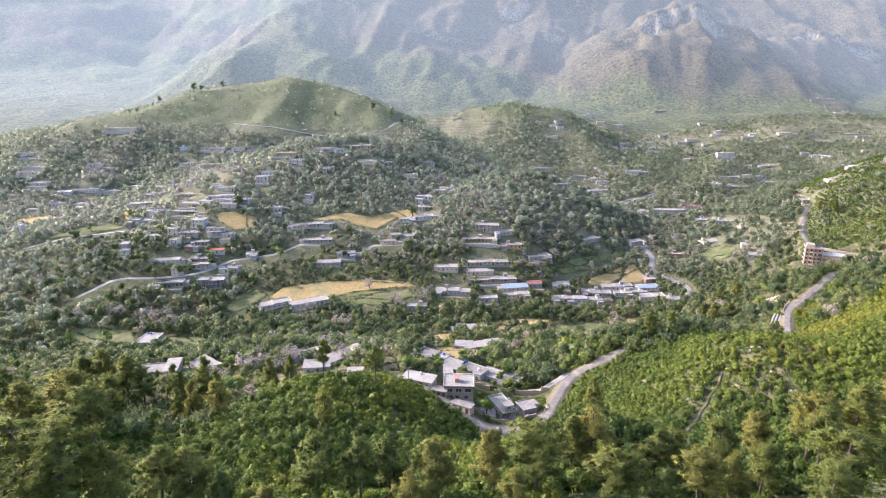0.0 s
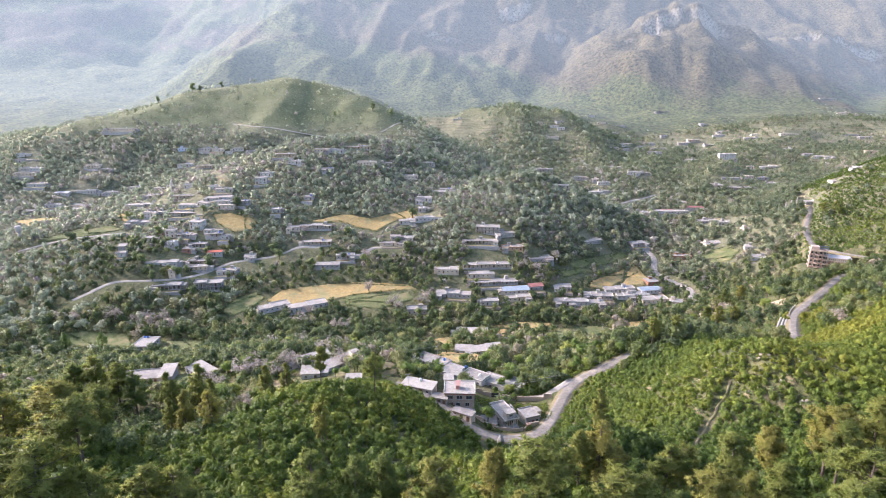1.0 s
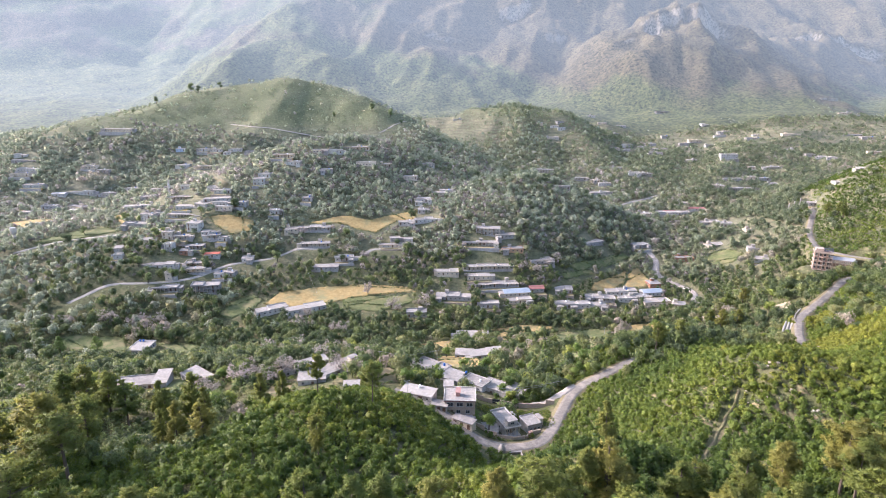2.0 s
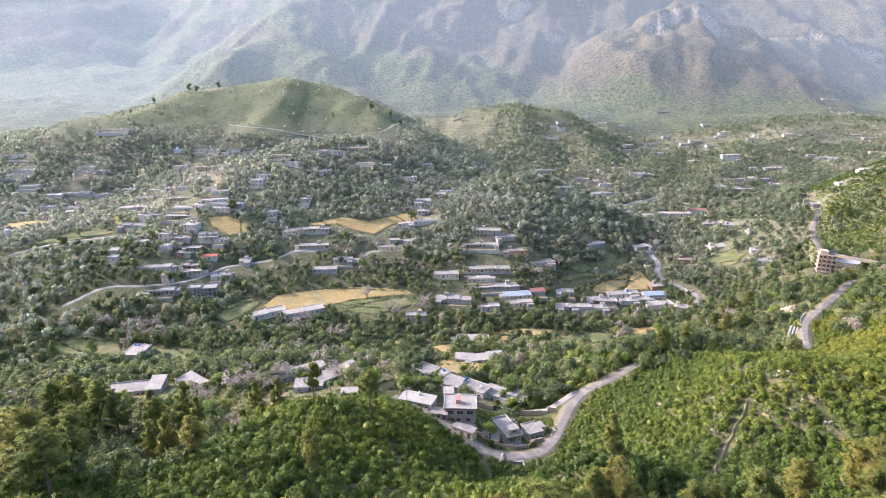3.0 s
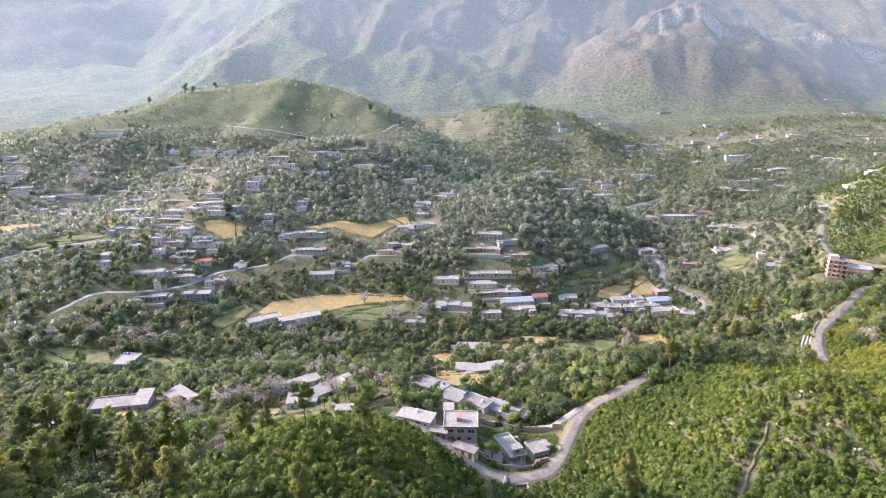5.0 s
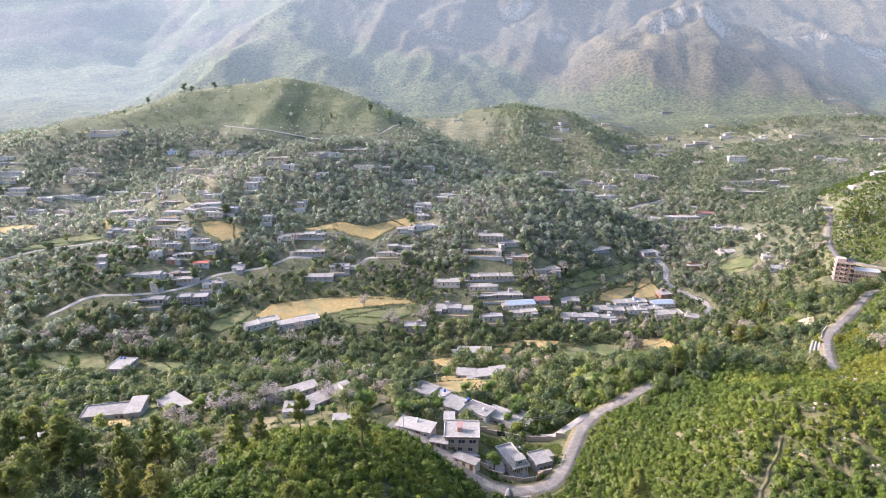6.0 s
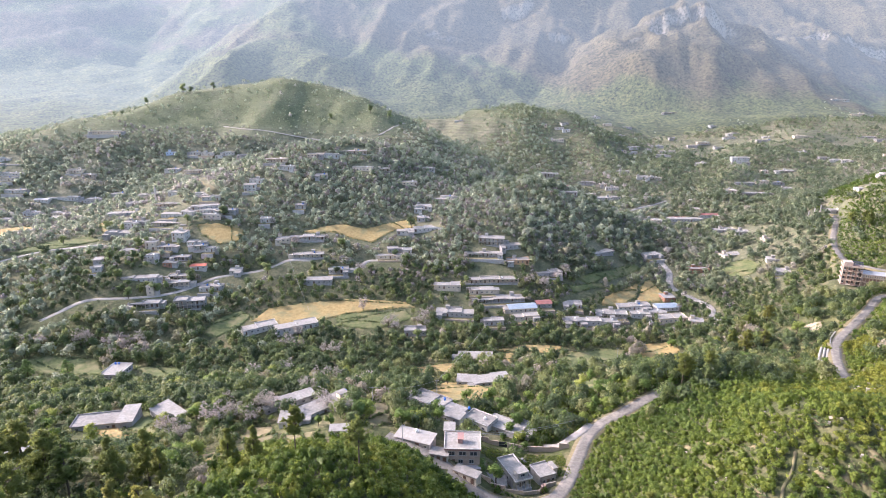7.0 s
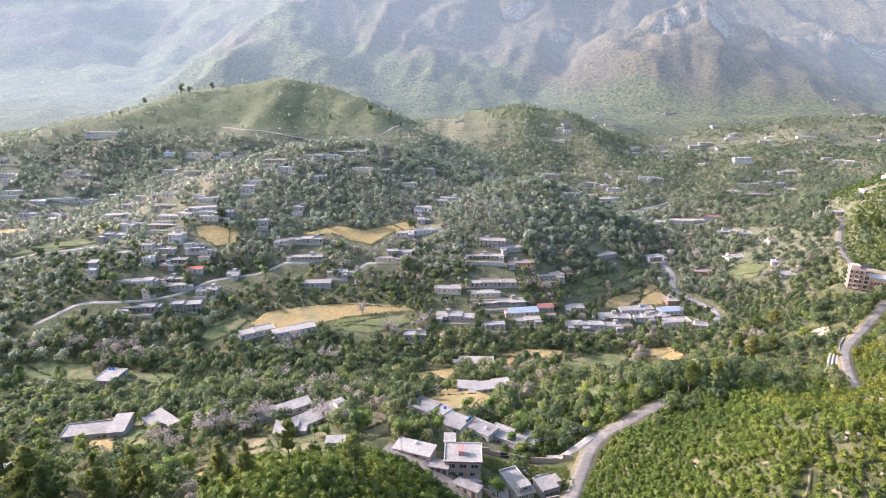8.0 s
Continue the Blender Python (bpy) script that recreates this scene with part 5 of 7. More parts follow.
house(-237.0, 542.4, -4, 31.0, 7.7, 1, "white", "slab", "veranda")
house(260.1, 568.5, 18, 23.3, 10.0, 1, "cream", "bare", "plain")
house(-265.6, 551.8, 0, 10.2, 7.8, 1, "grey", "slab", "plain")
house(-23.5, 569.9, 0, 7.3, 8.0, 1, "white", "slab", "plain")
house(-202.6, 544.6, 4, 15.0, 6.6, 1, "cream", "slab", "plain")
house(293.7, 576.7, 10, 7.6, 7.0, 1, "cream", "slab", "plain")
house(-274.3, 549.4, -12, 13.4, 8.5, 2, "white", "slab", "plain")
house(-189.6, 553.0, -12, 10.3, 7.6, 1, "grey", "slab", "plain")
house(-208.3, 551.6, -6, 13.3, 7.5, 1, "white", "bare", "plain")
house(187.1, 570.6, 20, 15.9, 8.8, 1, "grey", "bare", "plain")
house(358.8, 587.7, 0, 11.8, 8.0, 1, "grey", "slab", "plain")
house(-27.4, 587.0, 5, 7.1, 7.7, 1, "white", "slab", "plain")
house(-133.1, 575.2, -4, 9.0, 6.8, 1, "grey", "slab", "plain")
house(-209.6, 559.3, 6, 15.4, 7.5, 1, "white", "slab", "plain")
house(-22.4, 593.7, 8, 13.7, 8.0, 1, "white", "bare", "plain")
house(-225.3, 551.2, -20, 12.3, 7.3, 1, "white", "bare", "plain")
house(-317.8, 605.6, 5, 19.5, 9.0, 1, "white", "bare", "plain")
house(-221.5, 559.8, 0, 9.2, 6.4, 1, "white", "slab", "plain")
house(-8.1, 614.8, 8, 15.3, 8.1, 1, "cream", "slab", "plain")
house(-256.7, 582.2, -2, 25.7, 7.6, 1, "cream", "slab", "veranda")
house(-0.2, 624.2, 5, 13.7, 7.1, 1, "white", "slab", "plain")
house(-437.7, 618.7, 5, 9.8, 8.0, 1, "grey", "slab", "plain")
house(297.8, 621.3, 3, 26.4, 9.0, 1, "white", "bare", "plain")
house(-390.4, 623.0, 8, 11.6, 9.0, 1, "white", "bare", "plain")
house(-213.9, 575.1, 4, 15.8, 6.4, 1, "white", "slab", "plain")
house(-305.5, 629.4, 0, 24.3, 8.0, 1, "white", "slab", "veranda")
house(-225.4, 586.4, -5, 13.5, 7.3, 1, "white", "bare", "plain")
house(283.5, 641.6, 3, 20.8, 9.0, 1, "grey", "slab", "plain")
house(-427.1, 641.6, 8, 15.6, 8.0, 1, "white", "slab", "plain")
house(-185.4, 597.9, 8, 11.0, 7.4, 2, "white", "slab", "plain")
house(-260.2, 606.3, -10, 12.4, 6.6, 1, "white", "slab", "plain")
house(-295.9, 654.0, -5, 20.3, 8.0, 1, "white", "bare", "plain")
house(-320.0, 659.6, 0, 7.9, 6.0, 1, "white", "slab", "plain")
house(-182.7, 610.3, -8, 12.3, 7.3, 1, "white", "slab", "plain")
house(-123.2, 624.8, 5, 11.4, 6.5, 1, "grey", "slab", "veranda")
house(-382.7, 676.1, 0, 10.0, 8.0, 1, "white", "slab", "plain")
house(-388.0, 673.1, 0, 17.4, 7.0, 1, "grey", "slab", "plain")
house(-430.7, 665.7, 0, 15.3, 6.9, 1, "white", "tin", "plain")
house(-38.3, 645.4, 0, 14.8, 6.6, 1, "cream", "slab", "plain")
house(-412.2, 673.0, 2, 31.0, 5.9, 1, "white", "slab", "plain")
house(227.4, 695.7, -2, 18.7, 9.0, 1, "cream", "slab", "plain")
house(263.3, 698.0, 3, 42.0, 9.0, 1, "white", "bare", "plain")
house(-158.6, 634.2, -8, 15.6, 6.3, 1, "white", "slab", "plain")
house(293.8, 704.1, 0, 19.5, 8.0, 1, "white", "redtin", "plain")
house(259.0, 704.0, 0, 19.5, 9.0, 1, "white", "redtin", "plain")
house(-489.9, 697.8, 3, 23.0, 7.9, 1, "cream", "slab", "plain")
house(-289.3, 722.0, -6, 17.2, 7.1, 1, "cream", "slab", "veranda")
house(-85.9, 649.3, -6, 20.1, 6.4, 1, "cream", "slab", "plain")
house(-318.3, 732.4, 0, 17.3, 7.1, 1, "white", "slab", "plain")
house(-487.3, 705.4, 4, 23.9, 6.9, 1, "white", "slab", "plain")
house(-69.7, 657.3, 14, 19.5, 7.2, 1, "cream", "slab", "veranda")
house(290.8, 740.5, 3, 15.0, 8.1, 1, "white", "slab", "plain")
house(-408.9, 716.2, -3, 18.3, 6.8, 1, "white", "slab", "veranda")
house(-173.1, 649.0, -5, 21.8, 6.9, 1, "cream", "slab", "veranda")
house(-504.0, 724.8, 3, 27.7, 6.8, 1, "grey", "slab", "plain")
house(-245.4, 759.4, 0, 9.7, 7.0, 1, "grey", "slab", "plain")
house(-272.5, 758.5, 0, 8.3, 7.0, 1, "white", "slab", "plain")
house(-513.4, 734.6, 5, 16.1, 6.7, 1, "white", "slab", "plain")
house(-120.5, 665.5, 2, 14.3, 6.1, 1, "white", "slab", "plain")
house(-136.2, 663.5, 0, 16.8, 6.0, 1, "cream", "slab", "plain")
house(-287.5, 763.9, -4, 15.9, 7.0, 1, "white", "bare", "plain")
house(-332.6, 764.8, 5, 11.0, 6.9, 1, "blue", "slab", "plain")
house(-303.9, 766.1, 0, 11.7, 7.0, 1, "white", "slab", "plain")
house(-262.5, 764.7, 0, 13.8, 7.9, 1, "white", "slab", "plain")
house(197.4, 786.8, 5, 40.7, 7.1, 1, "white", "bare", "plain")
house(-18.9, 698.0, 0, 10.0, 5.4, 1, "white", "slab", "plain")
house(-24.4, 695.1, -6, 15.8, 7.1, 1, "white", "slab", "veranda")
house(177.4, 805.6, -6, 26.9, 7.1, 1, "cream", "slab", "plain")
house(3.2, 722.5, 0, 9.8, 7.2, 1, "white", "bare", "plain")
house(390.0, 788.9, 2, 37.7, 7.9, 1, "grey", "slab", "veranda")
house(124.5, 651.8, -2, 17.4, 5.7, 1, "white", "slab", "veranda")
house(-100.5, 682.5, -3, 29.5, 6.9, 1, "cream", "slab", "veranda")
house(441.7, 818.9, -5, 13.6, 8.1, 1, "white", "slab", "plain")
house(359.7, 797.1, -10, 14.8, 7.8, 1, "cream", "slab", "plain")
house(215.5, 820.4, -4, 16.7, 7.0, 1, "white", "slab", "plain")
house(153.4, 826.6, 0, 12.9, 7.0, 1, "cream", "redtin", "veranda")
house(206.9, 833.4, 0, 9.2, 7.0, 1, "cream", "slab", "plain")
house(-421.1, 788.4, 0, 38.3, 7.5, 1, "cream", "slab", "plain")
house(188.7, 840.2, -3, 18.5, 7.0, 1, "white", "slab", "veranda")
house(440.5, 842.2, 0, 15.5, 7.0, 1, "grey", "slab", "plain")
house(419.0, 840.1, 2, 18.5, 6.9, 1, "cream", "slab", "plain")
house(390.5, 827.3, 3, 25.8, 7.8, 1, "grey", "slab", "plain")
house(139.5, 856.1, -2, 22.7, 8.0, 2, "white", "slab", "veranda")
house(263.8, 852.1, -10, 14.3, 7.9, 1, "white", "bare", "plain")
house(247.8, 885.8, 0, 17.0, 7.0, 1, "grey", "bare", "plain")
house(577.6, 917.8, 0, 13.3, 8.0, 1, "white", "slab", "plain")
house(567.8, 927.4, 0, 15.2, 8.0, 1, "white", "bare", "plain")
house(426.8, 922.9, -4, 24.4, 9.7, 3, "white", "slab", "plain")
house(342.6, 1000.8, -3, 22.8, 8.0, 1, "white", "slab", "plain")
house(294.0, 1003.4, 0, 14.6, 7.9, 1, "grey", "bare", "plain")
house(711.0, 1034.7, 0, 28.9, 9.2, 1, "grey", "slab", "plain")
house(170.9, 997.8, 4, 22.7, 7.8, 1, "cream", "slab", "plain")
house(275.0, 1001.0, 0, 14.5, 6.8, 1, "cream", "slab", "plain")
house(704.2, 1065.1, 0, 26.9, 9.2, 1, "grey", "bare", "plain")
house(328.5, 1029.5, 0, 10.2, 6.9, 1, "white", "slab", "plain")
house(410.7, 1066.9, 0, 29.1, 8.1, 1, "cream", "slab", "plain")
house(530.1, 1054.7, 0, 32.4, 7.8, 1, "grey", "slab", "plain")
house(191.1, 1024.8, 0, 12.1, 6.6, 1, "white", "slab", "plain")
house(578.7, 1037.4, 0, 28.1, 8.6, 1, "cream", "slab", "plain")
house(182.8, 1034.8, 0, 11.2, 6.6, 1, "white", "slab", "plain")
house(497.3, 1114.9, 0, 17.1, 8.0, 1, "white", "slab", "plain")
house(798.0, 1198.8, 0, 18.3, 9.2, 1, "white", "slab", "plain")
house(19.7, 1083.8, 0, 15.6, 7.0, 1, "white", "slab", "plain")
house(455.1, 1303.1, 0, 29.3, 8.1, 1, "grey", "slab", "veranda")
house(-246.9, 517.2, -8, 9.2, 5.3, 1, "cream", "bare", "plain")
house(-228.9, 485.1, -8, 6.7, 5.0, 2, "white", "slab", "plain")
house(-190.9, 503.6, 0, 7.7, 5.0, 1, "white", "slab", "plain")
house(-288.0, 589.7, 0, 32.3, 7.9, 1, "white", "slab", "plain")
house(-399.4, 644.9, -8, 20.6, 8.0, 1, "cream", "bare", "plain")
house(-464.8, 676.9, 0, 22.3, 7.9, 1, "white", "slab", "plain")
house(-360.4, 689.4, 14, 12.6, 8.0, 1, "white", "slab", "plain")
house(-424.1, 721.7, 0, 16.6, 7.9, 1, "cream", "bare", "plain")
house(359.4, 1090.1, 3, 26.7, 8.0, 1, "white", "slab", "plain")
house(362.1, 1044.1, 6, 30.9, 8.0, 1, "white", "slab", "plain")
house(424.9, 1092.1, 0, 19.6, 8.0, 1, "grey", "slab", "plain")
house(446.2, 1103.2, 3, 22.2, 8.0, 1, "cream", "slab", "veranda")
house(300.2, 1024.1, 14, 19.8, 8.0, 1, "white", "slab", "veranda")
house(308.3, 1136.8, 0, 11.0, 7.5, 1, "grey", "slab", "plain")
house(511.5, 1138.6, 10, 23.2, 8.0, 1, "white", "slab", "plain")
house(547.5, 1080.1, 3, 22.6, 8.0, 1, "white", "slab", "plain")
house(770.7, 1202.6, 0, 24.0, 8.0, 1, "cream", "slab", "plain")
house(815.0, 1329.9, -4, 34.9, 8.0, 1, "white", "slab", "plain")
house(562.0, 944.3, 0, 15.4, 8.0, 1, "grey", "slab", "plain")
house(473.3, 886.9, -8, 23.5, 8.0, 1, "white", "slab", "veranda")
house(443.5, 881.6, 0, 9.2, 5.0, 2, "cream", "slab", "plain")
house(297.8, 1182.6, 0, 15.9, 8.0, 1, "cream", "slab", "plain")
house(301.4, 1301.8, -8, 14.9, 8.0, 1, "white", "bare", "plain")
house(155.9, 1040.8, -4, 11.7, 7.0, 1, "cream", "bare", "plain")
house(189.8, 1046.4, 14, 11.8, 8.0, 1, "grey", "slab", "plain")
house(406.1, 1139.7, 0, 13.5, 8.0, 1, "grey", "slab", "plain")
house(462.1, 1074.1, 0, 17.4, 8.0, 1, "white", "bare", "veranda")
house(524.0, 904.2, 0, 15.6, 8.2, 1, "grey", "slab", "plain")
house(410.4, 599.7, 3, 14.8, 8.0, 1, "white", "bare", "plain")
house(384.3, 593.4, 0, 11.8, 8.0, 1, "white", "slab", "plain")
house(640.9, 915.9, -4, 20.8, 8.0, 1, "cream", "slab", "veranda")
house(502.4, 1201.7, 10, 17.0, 8.0, 1, "white", "slab", "plain")
house(336.0, 1191.5, -8, 16.1, 8.0, 1, "grey", "bare", "plain")
house(279.7, 853.5, -8, 18.4, 8.0, 1, "white", "slab", "veranda")
house(387.8, 957.8, 10, 17.3, 8.0, 1, "white", "bare", "veranda")
house(551.8, 981.1, 3, 14.7, 7.9, 1, "white", "slab", "plain")
house(157.7, 330.9, -4, 7.4, 5.0, 1, "cream", "bare", "plain")

# ---- the hamlet at the road's bend ----
def placed(name, x, y, z, yaw, label, category, group=""):
    root = tagged(new(name), label, category, group)
    root.matrix_basis = Matrix.LocRotScale((x, y, z), Euler((0, 0, radians(yaw))), None)
    return root


# two-storey house with a maroon roof edge and a red stair head
big = placed("house", 5.5, 228.5, 46.9, -2, "two-storey sand-coloured house with maroon roof edge and red stairhead", "house", "village houses")
part("wall", box(-6.1, 6.1, -5.1, 5.1, -4, 6.4), SANDSTONE, big)
part("wing", box(-6.9, -2.9, 5.1, 10.8, -4, 6.9), SANDSTONE, big)
part("roof", boxes((-6.5, 6.5, -5.6, 5.2, 6.4, 6.6), (-7.1, -2.7, 5.2, 11.0, 6.9, 7.05)), ROOFS["bare"], big)
part("parapet", boxes((-6.5, 6.5, -5.6, -5.4, 6.6, 6.95), (-6.5, -6.3, -5.4, 5.0, 6.6, 7.0), (6.3, 6.5, -5.4, 5.0, 6.6, 7.0), (-2.6, 6.5, 5.0, 5.2, 6.6, 7.1)), WALLS["white"], big)
part("roof_edge", box(-6.54, 6.54, -5.64, -5.6, 6.3, 6.62), ROOFS["redtin"], big, "maroon painted roof edge")
head = part("stair_head", box(-1.6, 0.0, -2.0, 0.4, 6.6, 8.3), ROOFS["faded"], big, "faded red stair head")
part("stair_roof", np.array([[(-1.8, -2.2, 8.5), (0.4, -2.2, 8.5), (0.4, 0.8, 9.3), (-1.8, 0.8, 9.3)], [(-1.8, -2.2, 8.4), (-1.8, 0.8, 9.2), (0.4, 0.8, 9.2), (0.4, -2.2, 8.4)],
                             [(-1.8, -2.2, 8.4), (0.4, -2.2, 8.4), (0.4, -2.2, 8.5), (-1.8, -2.2, 8.5)], [(0.4, -2.2, 8.4), (0.4, 0.8, 9.2), (0.4, 0.8, 9.3), (0.4, -2.2, 8.5)],
                             [(0.4, 0.8, 9.2), (-1.8, 0.8, 9.2), (-1.8, 0.8, 9.3), (0.4, 0.8, 9.3)], [(-1.8, 0.8, 9.2), (-1.8, -2.2, 8.4), (-1.8, -2.2, 8.5), (-1.8, 0.8, 9.3)]]), ROOFS["faded"], head, "red sheet roof")
for at in (-3.9, 0.0, 3.9):
    opening(WINDOW_FRAME, big, at, -5.1, 3.9, 2.7, 1.7)
for at in (-0.6, 3.2):
    opening(WINDOW_FRAME, big, at, -5.1, 0.8, 1.7, 1.6)
opening(WINDOW_FRAME, big, 6.1, 0, 4.0, 1.3, 1.4, 90)
opening(WINDOW_FRAME, big, -6.1, 0, 4.0, 1.3, 1.4, -90)
opening(DOOR_LEAF, big, -3.1, -5.1, 0.0, 1.0, 2.2)
part("terrace", box(-6.5, 6.5, -7.0, -5.1, -4, 0.0), CONCRETE, big)
CLEAR.extend([(5.5, 228.5, 9.5), (5.5, 219, 5), (12, 222, 4.5), (0, 238, 4)])

# low L-shaped farmhouse in the fields: a long flat roof with a higher wing across its end
farm_ground = ground_at(-141, 257)
farm = placed("house", -141, 258, farm_ground + 0.2, 12, "long L-shaped bare cement farmhouse with a higher end wing", "house", "village houses")
part("wall", box(-11, 6.2, -4.5, 4.0, -3, 3.0), WALLS["grey"], farm)
part("roof", box(-11.3, 6.2, -4.9, 4.3, 3.0, 3.2), ROOFS["slab"], farm)
part("parapet", boxes((-11.3, 6.2, 4.1, 4.3, 3.2, 3.7), (-11.3, -11.1, -4.9, 4.1, 3.2, 3.6)), WALLS["grey"], farm)
arm = part("wing", box(6.2, 12.2, -6.0, 7.5, -3, 3.7), WALLS["grey"], farm)
part("wing_roof", box(5.9, 12.6, -6.4, 7.8, 3.7, 3.92), ROOFS["bare"], arm)
for at in (-9, -5.5, -2, 2.5):
    opening(WINDOW_FRAME, farm, at, -4.5, 1.0, 1.1, 1.1)
opening(DOOR_LEAF, farm, 4.6, -4.5, 0.05, 1.0, 2.1)
opening(WINDOW_FRAME, arm, 9.2, -6.0, 1.0, 1.2, 1.2)
CLEAR.extend([(x, y, 5.5) for x, y in ((-149, 255), (-143, 257), (-136, 259), (-131, 259), (-146, 249), (-138, 250), (-130, 251))])

# square flat-roofed building with an open corner, on the grass of the valley floor
block = placed("house", -195.5, 360.5, ground_at(-195.5, 358) + 0.1, -3, "square bare cement house with white parapet and open corner", "house", "village houses")
part("wall", boxes((-5.5, 5.5, -3.6, 7.2, -2, 3.1), (-5.5, 1.6, -7.2, -3.6, -2, 3.1)), WALLS["grey"], block)
part("plinth", box(1.6, 5.6, -7.3, -3.6, -2, 0.08), CONCRETE, block)
part("roof", box(-5.9, 5.9, -7.7, 7.6, 3.1, 3.32), ROOFS["bare"], block)
part("parapet", boxes((-5.9, 5.9, -7.7, -7.5, 3.32, 3.7), (-5.9, 5.9, 7.4, 7.6, 3.32, 3.7), (-5.9, -5.7, -7.5, 7.4, 3.32, 3.7), (5.7, 5.9, -7.5, 7.4, 3.32, 3.7)), WALLS["white"], block, "white painted parapet")
for at in (-4.2, -1.8, 0.5):
    opening(WINDOW_FRAME, block, at, -7.2, 1.0, 1.1, 1.2)
for at in (-1.6, 1.2, 4.0):
    opening(WINDOW_FRAME, block, 5.5, at, 0.9, 1.8, 1.5, 90)
opening(DOOR_LEAF, block, 3.4, -3.6, 0.05, 1.2, 2.1)
for px, py in ((5.2, -7.0), (1.9, -7.0)):
    post = new("column", COLUMN)
    post.parent = block
    post.matrix_basis = Matrix.LocRotScale((px, py, 0.05), None, (1.4, 1.4, 3.05))
TANKS.extend([(-199.2, 366.6, ground_at(-195.5, 358) + 3.43, True), (-197.2, 366.7, ground_at(-195.5, 358) + 3.43, True)])
CLEAR.extend([(-195.5, 360.5, 11), (-197, 349, 5.5), (-190, 349, 5.5), (-184, 356, 7), (-184, 364, 7), (-204, 357, 5)])

# white-roofed shed beside the lane
low = placed("shed", -11.5, 231.0, 50.9, -21, "low shed with a wide white sheet roof", "shed")
part("wall", box(-6.8, 6.8, -3.1, 3.1, -3.5, 2.7), WALLS["grey"], low)
part("roof", leaning(6.8, 3.1, 2.7, 0.45, 0.4), ROOFS["pale"], low, "white sheet roof")
opening(DOOR_LEAF, low, 2, -3.1, 0, 1.4, 2.1)
for at in (-4.5, -1.2, 5):
    opening(WINDOW_FRAME, low, at, -3.1, 0.9, 1.1, 1.0)
CLEAR.extend([(-11.5, 231.5, 7.5), (-16, 231, 6), (-7, 229, 6), (-12, 225, 5), (-5, 222, 4)])
water_tank(-11, 232.6, 54.15, False)

# flat-roofed annexes and the roadside row of stores
for x, y, yaw, w, d, tall, base, mat, label in ((-2.6, 224.5, -14, 6.5, 4.2, 2.7, 49.0, "grey", "low grey annex with a flat slab roof"),
                                                (6.8, 217.3, -31, 9.0, 3.6, 2.8, 46.2, "cream", "row of cream stores with a weathered roof")):
    root = placed("annex", x, y, base, yaw, label, "annex")
    part("wall", box(-w / 2, w / 2, -d / 2, d / 2, -3, tall), WALLS[mat], root)
    part("roof", box(-w / 2 - 0.3, w / 2 + 0.3, -d / 2 - 0.35, d / 2 + 0.3, tall, tall + 0.18), ROOFS["slab"], root)
    for k in range(3):
        opening(DOOR_LEAF, root, -w / 3 + k * w / 3, -d / 2, 0, 1.1, 2.0)
    CLEAR.append((x, y, 5.0))

# long white house set askew, with a roof room and a porch
long_house = placed("house", 23.9, 225.2, 40.4, 22, "white flat-roofed house with a roof room and porch", "house", "village houses")
part("wall", box(-3.1, 3.1, -5.2, 7.0, -3, 3.6), WALLS["white"], long_house)
part("porch_floor", box(-3.3, 3.3, -7.2, -5.2, -3, 0.1), CONCRETE, long_house)
part("roof", box(-3.4, 3.4, -7.3, 7.2, 3.6, 3.82), ROOFS["bare"], long_house)
part("parapet", boxes((-3.4, -3.2, -7.3, 7.2, 3.82, 4.5), (3.2, 3.4, -7.3, 7.2, 3.82, 4.5), (-3.2, 3.2, 7.0, 7.2, 3.82, 4.5), (-3.2, 3.2, -7.3, -7.1, 3.82, 4.3)), WALLS["white"], long_house)
room = part("roof_room", box(-1.6, 2.4, -5.6, -2.4, 3.82, 6.0), WALLS["white"], long_house)
part("roof_room_slab", box(-1.8, 2.6, -6.0, -2.2, 6.0, 6.18), ROOFS["bare"], room)
for at in (-2.6, -0.9, 0.9, 2.6):
    post = new("column", COLUMN)
    post.parent = long_house
    post.matrix_basis = Matrix.LocRotScale((at, -6.9, 0.1), None, (1, 1, 3.5))
for at in (-1.6, 1.6):
    opening(WINDOW_FRAME, long_house, at, -5.2, 1.0, 1.3, 1.4)
opening(WINDOW_FRAME, long_house, 0.3, -5.6, 4.5, 1.6, 0.9)
opening(DOOR_LEAF, long_house, 0, -5.2, 0.1, 1.0, 2.1)
for at in (-1, 2.5, 5):
    opening(WINDOW_FRAME, long_house, -3.1, at, 1.0, 1.1, 1.2, -90)
    opening(WINDOW_FRAME, long_house, 3.1, at, 1.0, 1.1, 1.2, 90)
CLEAR.extend([(23.9, 225.2, 8.0), (26, 219, 6), (21, 232, 5)])

# small grey house with a projecting room
small = placed("house", 34.6, 227.0, 38.9, 22, "small bare cement house with a projecting room", "house", "village houses")
part("wall", box(-3.2, 3.2, -3.6, 3.6, -3, 3.5), WALLS["grey"], small)
part("bay", box(3.2, 5.0, -1.4, 2.6, -3, 3.9), WALLS["cream"], small)
part("roof", boxes((-3.5, 3.2, -3.9, 3.9, 3.5, 3.7), (3.2, 5.2, -1.6, 2.8, 3.9, 4.08)), ROOFS["slab"], small)
part("parapet", boxes((-3.5, 3.2, -3.9, -3.72, 3.7, 4.1), (-3.5, 3.2, 3.72, 3.9, 3.7, 4.1), (-3.5, -3.32, -3.72, 3.72, 3.7, 4.1)), WALLS["grey"], small)
